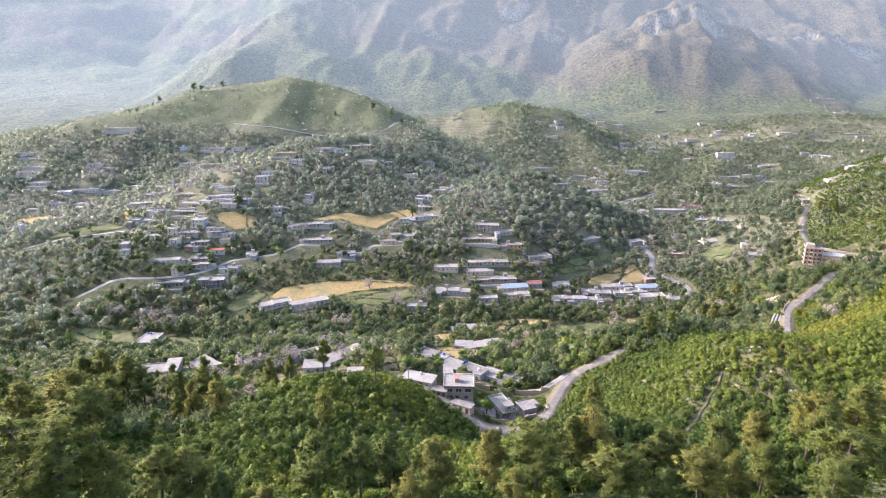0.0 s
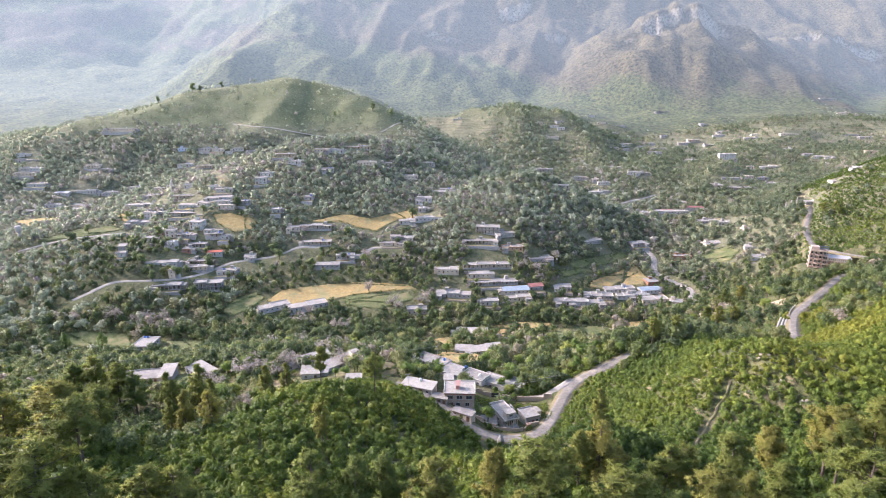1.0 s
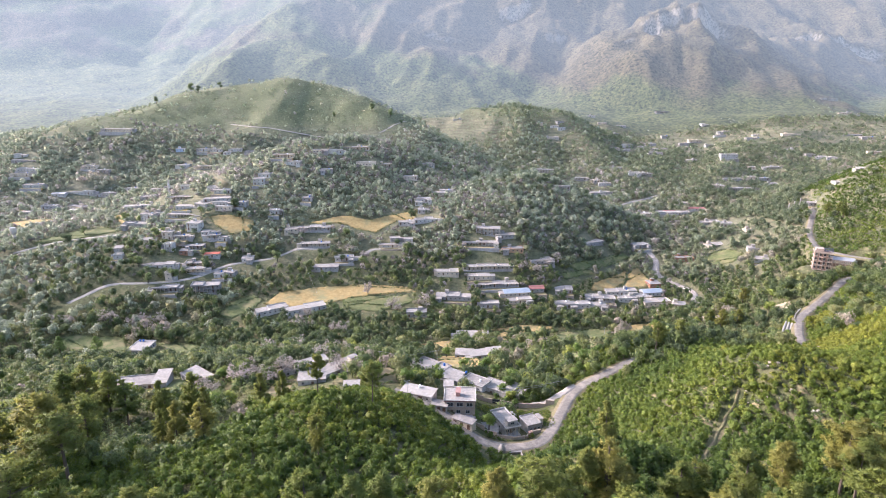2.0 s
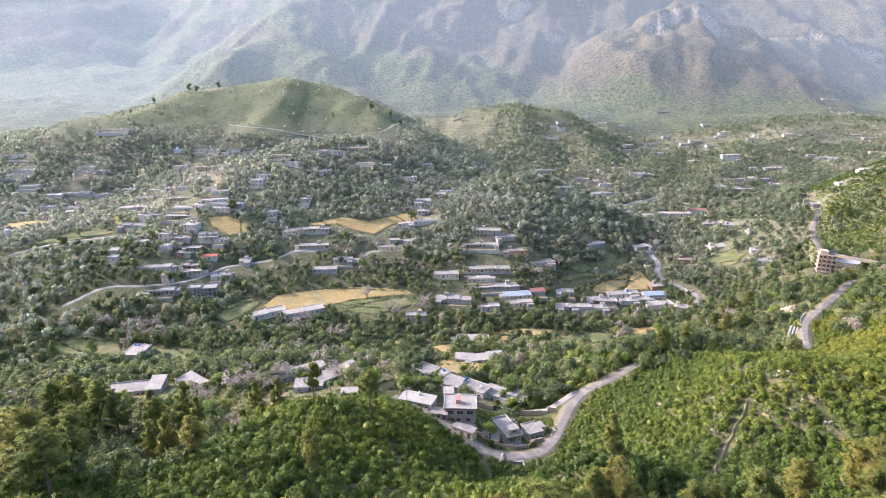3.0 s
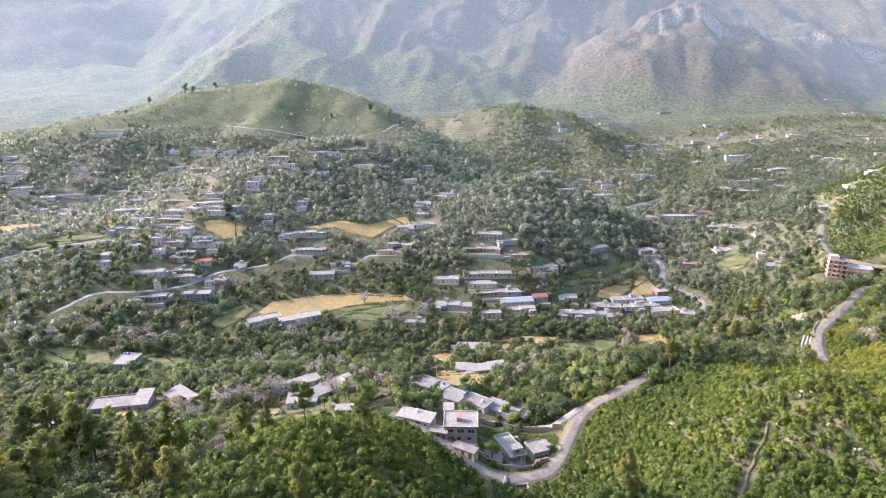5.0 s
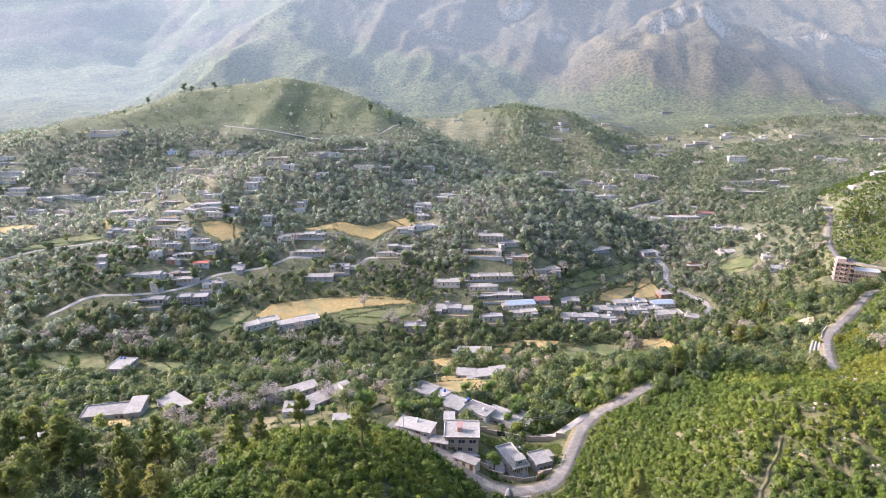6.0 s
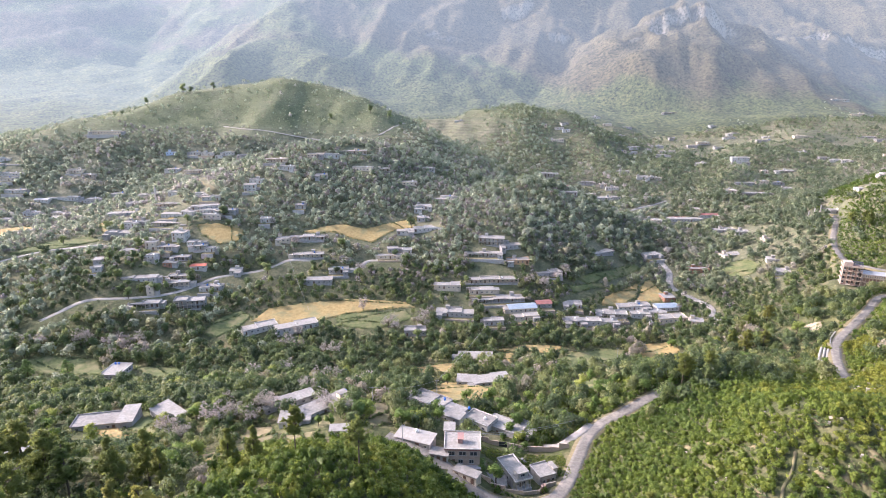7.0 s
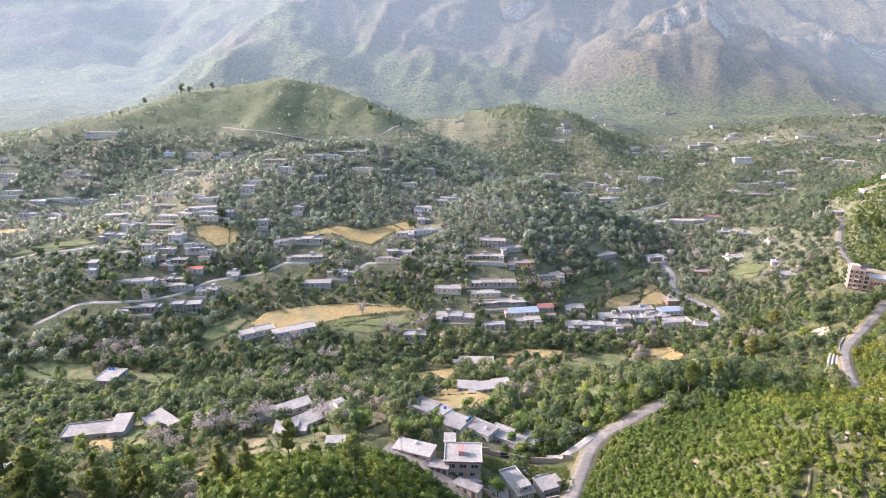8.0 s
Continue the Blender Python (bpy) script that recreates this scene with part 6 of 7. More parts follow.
for at in (-1.8, 1.8):
    opening(WINDOW_FRAME, small, at, -3.6, 1.0, 1.2, 1.3)
opening(DOOR_LEAF, small, 0, -3.6, 0, 1.0, 2.1)
CLEAR.extend([(34.6, 227, 6.0), (37, 222, 5)])


# concrete storm channels that run down from the hill road's bend
for k in range(3):
    way = along([(191.5 - 1.0 * k, 318.5 + 1.1 * k), (186.5 - 1.3 * k, 311 + 0.9 * k), (181.5 - 1.6 * k, 303 + 0.6 * k), (179.0 - 1.7 * k, 295), (178.5 - 1.7 * k, 288)], 1.2)
    way[:, 2] = np.linspace(45.9, 43.6, len(way))
    ribbon("storm_channel", way, 0.36, 0.25, ROOFS["bare"], "pale concrete storm channel beside the hill road", "channel", 0.3)
CLEAR.extend([(x, y, 3.0) for x, y in ((189, 317), (185, 311), (182, 305), (179, 299), (176, 294))])


def wall_run(name, points, tall, thick, mat, label, step=3.2):
    """A garden wall along the points, in panels between piers, stepping with the ground."""
    root = tagged(new(name), label, "wall")
    root.location = (*points[0], ground_at(*points[0]))
    for (xa, ya), (xb, yb) in zip(points, points[1:]):
        n = max(1, int(math.hypot(xb - xa, yb - ya) / step))
        turn = math.atan2(yb - ya, xb - xa)
        long = math.hypot(xb - xa, yb - ya) / n
        for k in range(n):
            x, y = xa + (xb - xa) * (k + 0.5) / n, ya + (yb - ya) * (k + 0.5) / n
            z = ground_at(x, y)
            for piece, faces in (("panel", box(-long / 2, long / 2, -thick / 2, thick / 2, -1.5, tall)), ("pier", box(-long / 2 - 0.22, -long / 2 + 0.22, -thick / 2 - 0.1, thick / 2 + 0.1, -1.5, tall + 0.2)),
                                 ("coping", box(-long / 2 + 0.22, long / 2 - 0.22, -thick / 2 - 0.06, thick / 2 + 0.06, tall, tall + 0.08))):
                ob = part(piece, faces, mat, root)
                ob.matrix_basis = Matrix.Translation(-root.location) @ Matrix.LocRotScale((x, y, z), Euler((0, 0, turn)), None)
            CLEAR.append((x, y, 1.4))
    return root


wall_run("boundary_wall", [(12.5, 250.5), (20.5, 249)], 2.0, 0.25, SANDSTONE, "sand-coloured boundary wall with piers")
wall_run("boundary_wall", [(24, 248.6), (31, 247), (40.4, 246.2), (47.5, 245)], 2.2, 0.25, SANDSTONE, "long curved sand-coloured boundary wall with piers")
wall_run("yard_wall", [(10.3, 221.5), (15, 218.6), (20, 216.6), (26.2, 215.4), (31, 216.5)], 1.3, 0.25, SANDSTONE, "low sand-coloured yard wall beside the road")
wall_run("yard_wall", [(31.5, 216.5), (33.5, 219.5), (38, 221)], 1.5, 0.3, SANDSTONE, "low yard wall with a gate pier")
wall_run("road_parapet", [(196, 324.5), (201, 332), (209, 341)], 0.8, 0.35, ROOFS["pale"], "low pale concrete parapet at the hill road's edge")
gate = placed("gate", 22.2, 248.8, ground_at(22.2, 248.8), -6, "closed black sheet-metal gate between wall piers", "gate")
for s in (-1, 1):
    leaf = part("gate_leaf", box(min(0, s * 1.7), max(0, s * 1.7), -0.04, 0.04, 0.05, 2.3), GLASS, gate)
    part("gate_rail", box(min(0, s * 1.7), max(0, s * 1.7), -0.07, 0.07, 1.1, 1.2), STEEL, leaf)
for x, y in ((27, 243), (29, 240)):
    root = placed("concrete_slab", x, y, ground_at(x, y), 24, "pale concrete slab leaning on the bank", "slab")
    part("slab", box(-0.5, 0.5, -2.6, 2.6, -0.4, 0.35), CONCRETE, root)
yard = placed("yard", 16, 222.5, ground_at(16, 222.5) + 0.1, 0, "pale concrete yard between the houses", "yard")
part("paving", box(-4, 5, -3.5, 3.5, -1.5, 0.15), ROOFS["bare"], yard)
CLEAR.extend([(16, 222, 4), (35, 240, 8), (45, 237, 6), (28, 240, 5), (17, 240, 6), (40, 232, 6), (14, 245, 5), (30, 252, 4), (38, 243, 6), (22, 244, 6), (46, 249, 5), (2, 247, 5), (-2, 253, 5), (8, 256, 6), (18, 254, 5), (50, 253, 4), (20, 236, 5), (46, 241, 6)])
# pale boulder and the mouth of a culvert at the outer edge of the road's bend
boulder = placed("boulder", 20.8, 205.6, ground_at(20.8, 205.6), 20, "pale grey pointed boulder at the road's edge", "boulder")
faces = ring_faces([(1.6, -1.2), (1.55, 0.5), (1.35, 1.7), (1.05, 2.5), (0.5, 2.9), (0.01, 3.0)], 7)
part("stone", faces + 0.22 * np.sin(faces[..., [1, 2, 0]] * 2.3 + (0.4, 1.1, 2.0)), ROOFS["slab"], boulder)
culvert = placed("culvert", 26.1, 204.6, ground_at(26.1, 204.6) - 0.2, 8, "low stone culvert mouth under the road's edge", "culvert")
part("side_wall", boxes((-2.3, -1.8, -1.3, 1.2, -1.2, 1.0)), ROCK, culvert)
part("side_wall", boxes((1.8, 2.3, -1.3, 1.2, -1.2, 1.1)), ROCK, culvert)
part("back_wall", box(-1.8, 1.8, 0.9, 1.2, -1.2, 1.0), ROCK, culvert)
part("capstone", box(-2.4, 2.4, 0.5, 1.35, 1.1, 1.25), ROOFS["slab"], culvert)
CLEAR.extend([(20.8, 205, 2.4), (26.1, 203, 3.0)])

apron_way = along([(38.5, 249.2), (44, 249.3), (49.5, 251.3), (54.5, 255.2), (59, 260)], 1.5)
apron_way[:, 2] = height(apron_way[:, 0], apron_way[:, 1]) + 0.25
ribbon("forecourt", apron_way, 1.7, 0.15, PALE_ROAD, "pale concrete forecourt between wall and road", "forecourt")
CLEAR.extend([(x, y, 3.5) for x, y in ((40, 248), (45, 248), (50, 250), (54, 254))])
gate_pier = placed("brick_pier", 33.2, 217.6, ground_at(33.2, 217.6), 15, "red-brown brick gate pier beside the road", "pier")
part("shaft", boxes((-0.8, -0.1, -0.6, 0.6, -1, 2.6), (0.2, 0.9, -0.6, 0.6, -1, 2.9)), BRICK, gate_pier)

# ---- the unfinished brick hotel on the hill road ----
hotel = placed("hotel_building", 281, 441, 37.5, -24, "unfinished brick building with concrete floors and balconies", "building")
hotel.scale = (0.74, 0.95, 0.97)
part("core", box(-6.5, 6.5, -3.5, 5.5, -4, 13.4), BRICK, hotel, "brown brick core")
for k in range(5):
    part("floor_slab", box(-7.5, 8.5, -6.0, 5.8, k * 3.3 - 0.15, k * 3.3 + 0.15), SANDSTONE, hotel)
    if k < 4:
        for at in (-7.2, -3.4, 0.4, 4.2, 8.1):
            post = part("column", box(-0.22, 0.22, -0.22, 0.22, 0, 3.0), SANDSTONE, hotel)
            post.location = (at, -5.6, k * 3.3 + 0.15)
        for at in (-5.3, 2.3):
            part("balustrade", box(at - 2.0, at + 2.0, -5.95, -5.8, k * 3.3 + 0.15, k * 3.3 + 1.1), BRICK, hotel)
        for at in (-5.5, -2.0, 2.0, 5.5):
            opening(WINDOW_FRAME, hotel, at, -3.5, k * 3.3 + 0.6, 2.0, 2.2)
part("parapet", boxes((-7.5, -7.3, -6, 5.8, 13.35, 14.2), (-7.3, 8.5, -6, -5.8, 13.35, 14.2)), SANDSTONE, hotel)
part("roof_room", box(-6, 1, -2, 4, 13.35, 15.8), SANDSTONE, hotel, "half-built cement roof room")
wing = part("wing", box(8.5, 29, -3.0, 4.5, -4, 8.5), BRICK, hotel, "long brick wing with an arcade")
for k in range(2):
    part("wing_slab", box(8.5, 29.4, -5.2, 4.7, k * 3.4 + 2.9, k * 3.4 + 3.15), SANDSTONE, wing)
part("wing_wall", box(8.5, 29.2, -5.2, -4.9, 6.55, 9.0), SANDSTONE, wing, "pale brick front with slits")
for k in range(8):
    post = part("arcade_pier", box(-0.25, 0.25, -0.25, 0.25, 0, 2.95), SANDSTONE, wing)
    post.location = (9.3 + k * 2.75, -4.9, 0)
    post = part("arcade_pier", box(-0.25, 0.25, -0.25, 0.25, 0, 3.4), SANDSTONE, wing)
    post.location = (9.3 + k * 2.75, -4.9, 3.15)
for k in range(11):
    opening(WINDOW_FRAME, hotel, 10.0 + k * 1.75, -5.2, 7.0, 0.55, 1.6)
part("wing_roof", box(8.3, 29.4, -5.4, 4.9, 9.0, 9.25), ROOFS["tin"], hotel, "pale grey sheet roof")
for k in range(2):
    for j in range(4):
        panel = part("solar_panel", boxes((-1.0, 1.0, -0.02, 0.02, -0.8, 0.8)), GLASS, hotel, "dark blue solar panel")
        panel.matrix_basis = Matrix.LocRotScale((1.5 + j * 2.2, -1.5 + k * 2.2, 15.0 + k * 0.9), Euler((radians(-62), 0, 0)), None)
part("panel_stand", boxes((0.4, 0.5, -2, -1.9, 13.4, 14.8), (9.2, 9.3, -2, -1.9, 13.4, 14.8), (0.4, 0.5, 1.5, 1.6, 13.4, 15.9), (9.2, 9.3, 1.5, 1.6, 13.4, 15.9)), STEEL, hotel)
CLEAR.extend([(x, y, 6.0) for x in range(268, 316, 6) for y in (412, 420, 428, 436, 444)])

# unfinished concrete pillars beside the road's upper bend
for k in range(6):
    x, y = 338 + k * 2.6, 592 + (k % 2) * 4
    root = placed("concrete_pillar", x, y, ground_at(x, y), 5, "bare unfinished concrete pillar beside the road", "pillar", "unfinished pillars")
    part("shaft", boxes((-0.35, 0.35, -0.35, 0.35, -1, 4.2 + 0.4 * (k % 3)), (-0.5, 0.5, -0.5, 0.5, -1, 0.3)), CONCRETE, root)
CLEAR.append((345, 592, 9))


def pole(x, y, tall, label="grey electricity pole with a cross arm"):
    root = placed("electricity_pole", x, y, ground_at(x, y), 20, label, "pole", "electricity poles")
    part("shaft", tapered([(0, 0, -0.5), (0, 0, tall)], (0.16, 0.09), 6), STEEL, root)
    part("cross_arm", box(-1.0, 1.0, -0.06, 0.06, tall - 0.6, tall - 0.45), STEEL, root)
    for at in (-0.9, 0, 0.9):
        part("insulator", ring_faces([(0.01, tall - 0.45), (0.06, tall - 0.45), (0.08, tall - 0.3), (0.03, tall - 0.2), (0.01, tall - 0.2)], 6) + np.array((at, 0, 0)), WHITE_PLASTIC, root)
    return Vector((x, y, ground_at(x, y) + tall - 0.2))


def cable(a, b, sag, label="thin sagging power cable"):
    """A cable between two places, hanging in a bow."""
    curve = [Vector(a).lerp(Vector(b), t) - Vector((0, 0, sag * 4 * t * (1 - t))) for t in np.linspace(0, 1, 15)]
    faces = []
    for p, q in zip(curve, curve[1:]):
        side = Vector((q.y - p.y, p.x - q.x, 0)).normalized() * 0.035
        up = Vector((0, 0, 0.035))
        corners = (side + up, -side + up, -side - up, side - up)
        for k in range(4):
            u, v = corners[k], corners[(k + 1) % 4]
            faces.append([p + u, p + v, q + v, q + u])
    tagged(new("power_cable", mesh_of("power_cable", [[tuple(c) for c in f] for f in faces], STEEL)), label, "cable", "power cables")


poles = [pole(26, 418, 10), pole(-30, 256, 11), pole(-16, 229, 7), pole(96, 455, 9), pole(110, 395, 8), pole(172, 430, 10), pole(-5, 300, 9), pole(205, 500, 8)]
cable(poles[0], poles[6], 2.0)
cable(poles[6], poles[1], 2.0)
cable(poles[0], poles[3], 3.0)
cable(poles[3], poles[5], 3.0)
cable((11, 234, 52), (46, 256, 42), 1.2, "thin cable from the house to the road")
cable((11, 234, 52.5), (52, 258, 43), 1.2, "thin cable from the house to the road")
valley_pole = pole(-148, 540, 11)
cable(valley_pole, (-98, 437, 17), 2.0, "pale power cable over the wheat terraces")

# water tower and mosque tower of the upper village
tower = placed("water_tower", -365, 497, ground_at(-365, 497), 0, "pale concrete water tower beside a field", "water tower")
part("tank", ring_faces([(0.1, 8.5), (1.2, 8.6), (2.3, 9.8), (2.5, 11), (2.5, 14), (2.2, 14.6), (0.1, 15.2)]), WALLS["white"], tower)
part("shaft", ring_faces([(2.0, -1), (1.6, 3), (1.2, 8.8)]), WALLS["white"], tower)
mosque = placed("minaret", -277, 600, ground_at(-277, 600), 0, "slender white mosque minaret with a balcony", "minaret")
part("shaft", ring_faces([(1.1, -1), (0.95, 9), (0.9, 12)], 8), WALLS["white"], mosque)
part("balcony", ring_faces([(0.9, 9.6), (1.5, 10), (1.5, 10.9), (1.35, 10.9), (1.35, 10.05), (0.9, 10.0)], 8), WALLS["white"], mosque)
part("spire", ring_faces([(0.95, 12), (0.8, 13), (0.02, 15.5)], 8), WALLS["white"], mosque)

# ---- vegetation ----
rng = np.random.default_rng(31)
for cx, cy, wide, deep, n in ((104, 166, 15, 26, 16), (158, 240, 14, 14, 9), (70, 205, 18, 22, 6), (135, 200, 24, 26, 8)):
    for _ in range(n):
        x, y, r = cx + wide * rng.normal() * 0.6, cy + deep * rng.normal() * 0.6, rng.uniform(1.0, 2.6)
        field("bare", [(x + 0.75 * r * k * math.cos(a), y + 1.3 * r * k * math.sin(a)) for a, k in zip(np.linspace(0, 5.4, 7), rng.uniform(0.7, 1.3, 7))])
TANKS += [(-1.0, 275.5, ground_at(-1, 275.5) + 4.6, True), (9.5, 270.5, ground_at(9.5, 270.5) + 4.3, True)]
for x, y, z, blue in TANKS:
    water_tank(x, y, z, blue)


def open_ground(x, y, margin=1.2):
    """Whether a plant may stand there: off the roads, fields and yards."""
    free = np.ones(x.shape, bool)
    for key, (route, half) in ROUTES.items():
        far, _ = nearest_on(route, x, y)
        free &= far > half + margin
        if margin > 2 and half < 2.0:
            far, _ = nearest_on(route, x, y + 8.0)
            free &= far > half + 6.0
        elif margin > 2 and "road" in key:
            far, _ = nearest_on(route, x, y + 6.0)
            free &= far > half + 5.0
    for points in FIELDS:
        p = np.array(points)
        near = (x > p[:, 0].min()) & (x < p[:, 0].max()) & (y > p[:, 1].min() - 12) & (y < p[:, 1].max())
        if near.any():
            free[near] &= ~(inside(x[near], y[near], points) | inside(x[near], y[near] + 4.0, points) | inside(x[near], y[near] + 4.0 * margin, points))
    for cx, cy, r in CLEAR:
        free &= (x - cx) ** 2 + (y - cy) ** 2 > r * r
    return free


def scatter(rng, x0, x1, y0, y1, gap, keep, margin=1.2, aside=14):
    """Places about gap apart, uneven, where keep(x, y) is a chance between 0 and 1. Only the strip of land that can be looked over."""
    gx, gy = np.meshgrid(np.arange(x0, x1, gap), np.arange(y0, y1, gap))
    x = (gx + rng.uniform(-0.48, 0.48, gx.shape) * gap).ravel()
    y = (gy + rng.uniform(-0.48, 0.48, gy.shape) * gap).ravel()
    ok = (np.abs(x) < aside + 0.79 * np.maximum(y, 0)) & (rng.random(x.shape) < keep(x, y))
    x, y = x[ok], y[ok]
    ok = open_ground(x, y, margin)
    x, y = x[ok], y[ok]
    return np.stack([x, y, height(x, y)], -1)


rng = np.random.default_rng(7)
scrub = [crown(rng, 54, 3, 0.42, 0.85, 0.55, 0.5, 0.72) for _ in range(10)]
fine_scrub = [crown(rng, 60, 4, 0.38, 0.8, 0.55, 0.55, 0.78) for _ in range(10)]
woods = [crown(rng, 170, 7, 0.28, 0.9, 0.62, 0.95, 0.8) for _ in range(12)]
mid_woods = [crown(rng, 96, 6, 0.36, 0.9, 0.6, 0.95, 0.8) for _ in range(12)]
stem = tapered([(0, 0, -0.2), (0, 0, 0.9)], (0.07, 0.04), 3)
stem = outward(np.concatenate([stem[:, :3], stem[:, [0, 2, 3]]]), np.array([(0, 0, 0.3)] * 6))
woods, mid_woods = [[tuple(np.concatenate(pair) for pair in zip(w, stem)) for w in kind] for kind in (woods, mid_woods)]
far_woods = [crown(rng, 36, 4, 0.56, 0.95, 0.58, 0.8, 0.8) for _ in range(12)]
far_crowns = [crown(rng, 16, 2, 0.66, 0.95, 0.45, 0.8, 0.0) for _ in range(10)]
bushes = [crown(rng, 13, 1, 0.62, 0.75, 0.5, 0.5, 0.0) for _ in range(8)]


def pasture(x, y):
    """How far a place lies on the open grass hills, where few trees stand."""
    top = np.clip((bare_height(x, y) - 97) / 16, 0, 1) * (x < -40) * (y > 745)
    return np.maximum.reduce([top, np.exp(-((x - 20) / 95) ** 4 - ((y - 1060) / 80) ** 4), 0.6 * np.exp(-((x - 290) / 34) ** 4 - ((y - 550) / 34) ** 4),
                              0.95 * np.clip((x - 0.52 * y - 38) / 16, 0, 1) * (y > 440) * (y < 720)])


# green scrub on the near slopes
p = scatter(rng, -260, 20, 86, 262, 2.15, lambda x, y: np.clip(0.97 - 0.25 * (smooth_noise(x, y, 14, 61) > 0.24), 0, 1) * (y < 223 + 3 * smooth_noise(x, y, 9, 63)) * (x < 16 - 0.1 * (y - 150)) * ((x > -67 + 6 * smooth_noise(x, y, 12, 64)) | (y < 140)))
w = rng.uniform(1.2, 2.5, len(p))
plant_out("hillside_scrub", fine_scrub, p, np.stack([w, w * rng.uniform(0.9, 1.5, len(p))], -1), 0.28 + 0.4 * rng.random(len(p)) + 0.6 * smooth_noise(p[:, 0], p[:, 1], 18, 62),
          SCRUB_LEAF, "dense green scrub on the near hillside", "scrub", rng)
p = scatter(rng, 16, 290, 98, 330, 1.62, lambda x, y: np.clip(0.99 - 3.0 * np.clip(rough(x, y, 11, 3, 71) - 0.36 + 0.3 * np.exp(-((x - 106) / 16) ** 2 - ((y - 168) / 32) ** 2) + 0.3 * np.exp(-((x - 158) / 12) ** 2 - ((y - 240) / 14) ** 2), 0, 1), 0.1, 1) * (y < 300 + 0.25 * (x - 60)))
w = (0.75 + 1.5 * rng.random(len(p)) ** 1.8) * (1.0 + 0.6 * np.clip(smooth_noise(p[:, 0], p[:, 1], 25, 73), -0.3, 0.5))
plant_out("hillside_scrub", scrub, p, np.stack([w, w * rng.uniform(0.8, 1.3, len(p))], -1), 0.24 + 0.32 * rng.random(len(p)) + 0.7 * smooth_noise(p[:, 0], p[:, 1], 30, 72) + 0.0045 * np.maximum(p[:, 0] - 75, 0),
          SCRUB_LEAF, "yellow-green scrub on the sunny slope", "scrub", rng)

p = scatter(rng, 215, 560, 330, 720, 2.1, lambda x, y: np.clip(0.95 - 2.0 * np.clip(rough(x, y, 18, 3, 75) - 0.3, 0, 1), 0.1, 1) * np.clip((x - 0.52 * y - 30 + 30 * smooth_noise(x, y, 30, 76)) / 20, 0, 1))
w = rng.uniform(1.1, 2.5, len(p))
plant_out("hillside_scrub", bushes, p, np.stack([w, w * rng.uniform(0.8, 1.3, len(p))], -1), 0.22 + 0.4 * rng.random(len(p)) + 0.5 * smooth_noise(p[:, 0], p[:, 1], 30, 77),
          SCRUB_LEAF, "green scrub above the hill road", "scrub", rng)

p = scatter(rng, -130, 150, -60, 99, 3.0, lambda x, y: np.clip(0.8 + 0.8 * smooth_noise(x, y, 20, 78), 0.2, 1), 1.2, 90)
w = rng.uniform(1.2, 2.4, len(p))
plant_out("hillside_scrub", bushes, p, np.stack([w, w], -1), 0.3 + 0.5 * rng.random(len(p)), SCRUB_LEAF, "green scrub on the ridge", "scrub", rng)

# mixed trees and bushes on the slope below the pines
p = scatter(rng, -330, -58, 128, 300, 3.7, lambda x, y: np.clip(0.8 + 0.9 * smooth_noise(x, y, 16, 65), 0.1, 1) * (y < 240 + 0.25 * np.abs(x)) * (x < -64 + 6 * smooth_noise(x, y, 12, 64)), 1.6)
w = rng.uniform(0.9, 2.9, len(p))
shape, tint = np.stack([w, w * rng.uniform(0.95, 1.5, len(p))], -1), 0.1 + 0.8 * rng.random(len(p)) + 0.4 * smooth_noise(p[:, 0], p[:, 1], 20, 66)
bright = rng.random(len(p)) < 0.16
plant_out("slope_trees", woods, p[~bright], shape[~bright], tint[~bright], WOOD_LEAF, "mixed green trees and bushes on the lower slope", "woodland", rng)
plant_out("slope_trees", woods, p[bright], shape[bright], tint[bright], SCRUB_LEAF, "bright green bushes on the lower slope", "woodland", rng)

# woods of the valley floor and between the houses
p = scatter(rng, -420, 420, 235, 500, 4.9, lambda x, y: np.clip(0.95 + 0.7 * smooth_noise(x, y, 45, 81), 0.25, 1) * np.clip((y - 225 - 0.25 * np.abs(x)) / 15, 0, 1), 2.6)
w = rng.uniform(1.6, 4.4, len(p)) * (1 - 0.2 * (p[:, 1] > 430))
keep = rng.random(len(p)) > 0.9 * pasture(p[:, 0], p[:, 1])
p, w = p[keep], w[keep]
shape, tint = np.stack([w, w * rng.uniform(0.95, 1.45, len(p))], -1), 0.1 + 0.75 * rng.random(len(p)) ** 1.3 + 0.5 * smooth_noise(p[:, 0], p[:, 1], 40, 82)
# Trees to the left and farther off take the leaf colour paled for haze.
grey = p[:, 0] + 150 * smooth_noise(p[:, 0], p[:, 1], 60, 83) + 60 * rng.normal(size=len(p)) + 2.5 * np.maximum(390 - p[:, 1], 0) < -260
near = p[:, 1] < 385
for kind, part_of in ((woods, near), (mid_woods, ~near)):
    a, b = part_of & ~grey, part_of & grey
    plant_out("valley_trees", kind, p[a], shape[a], tint[a], WOOD_LEAF, "mixed green trees along the valley floor", "woodland", rng)
    plant_out("valley_trees", kind, p[b], shape[b], tint[b] * 0.9, HAZED_LEAF, "grey-green trees along the valley floor, paled for haze", "woodland", rng)
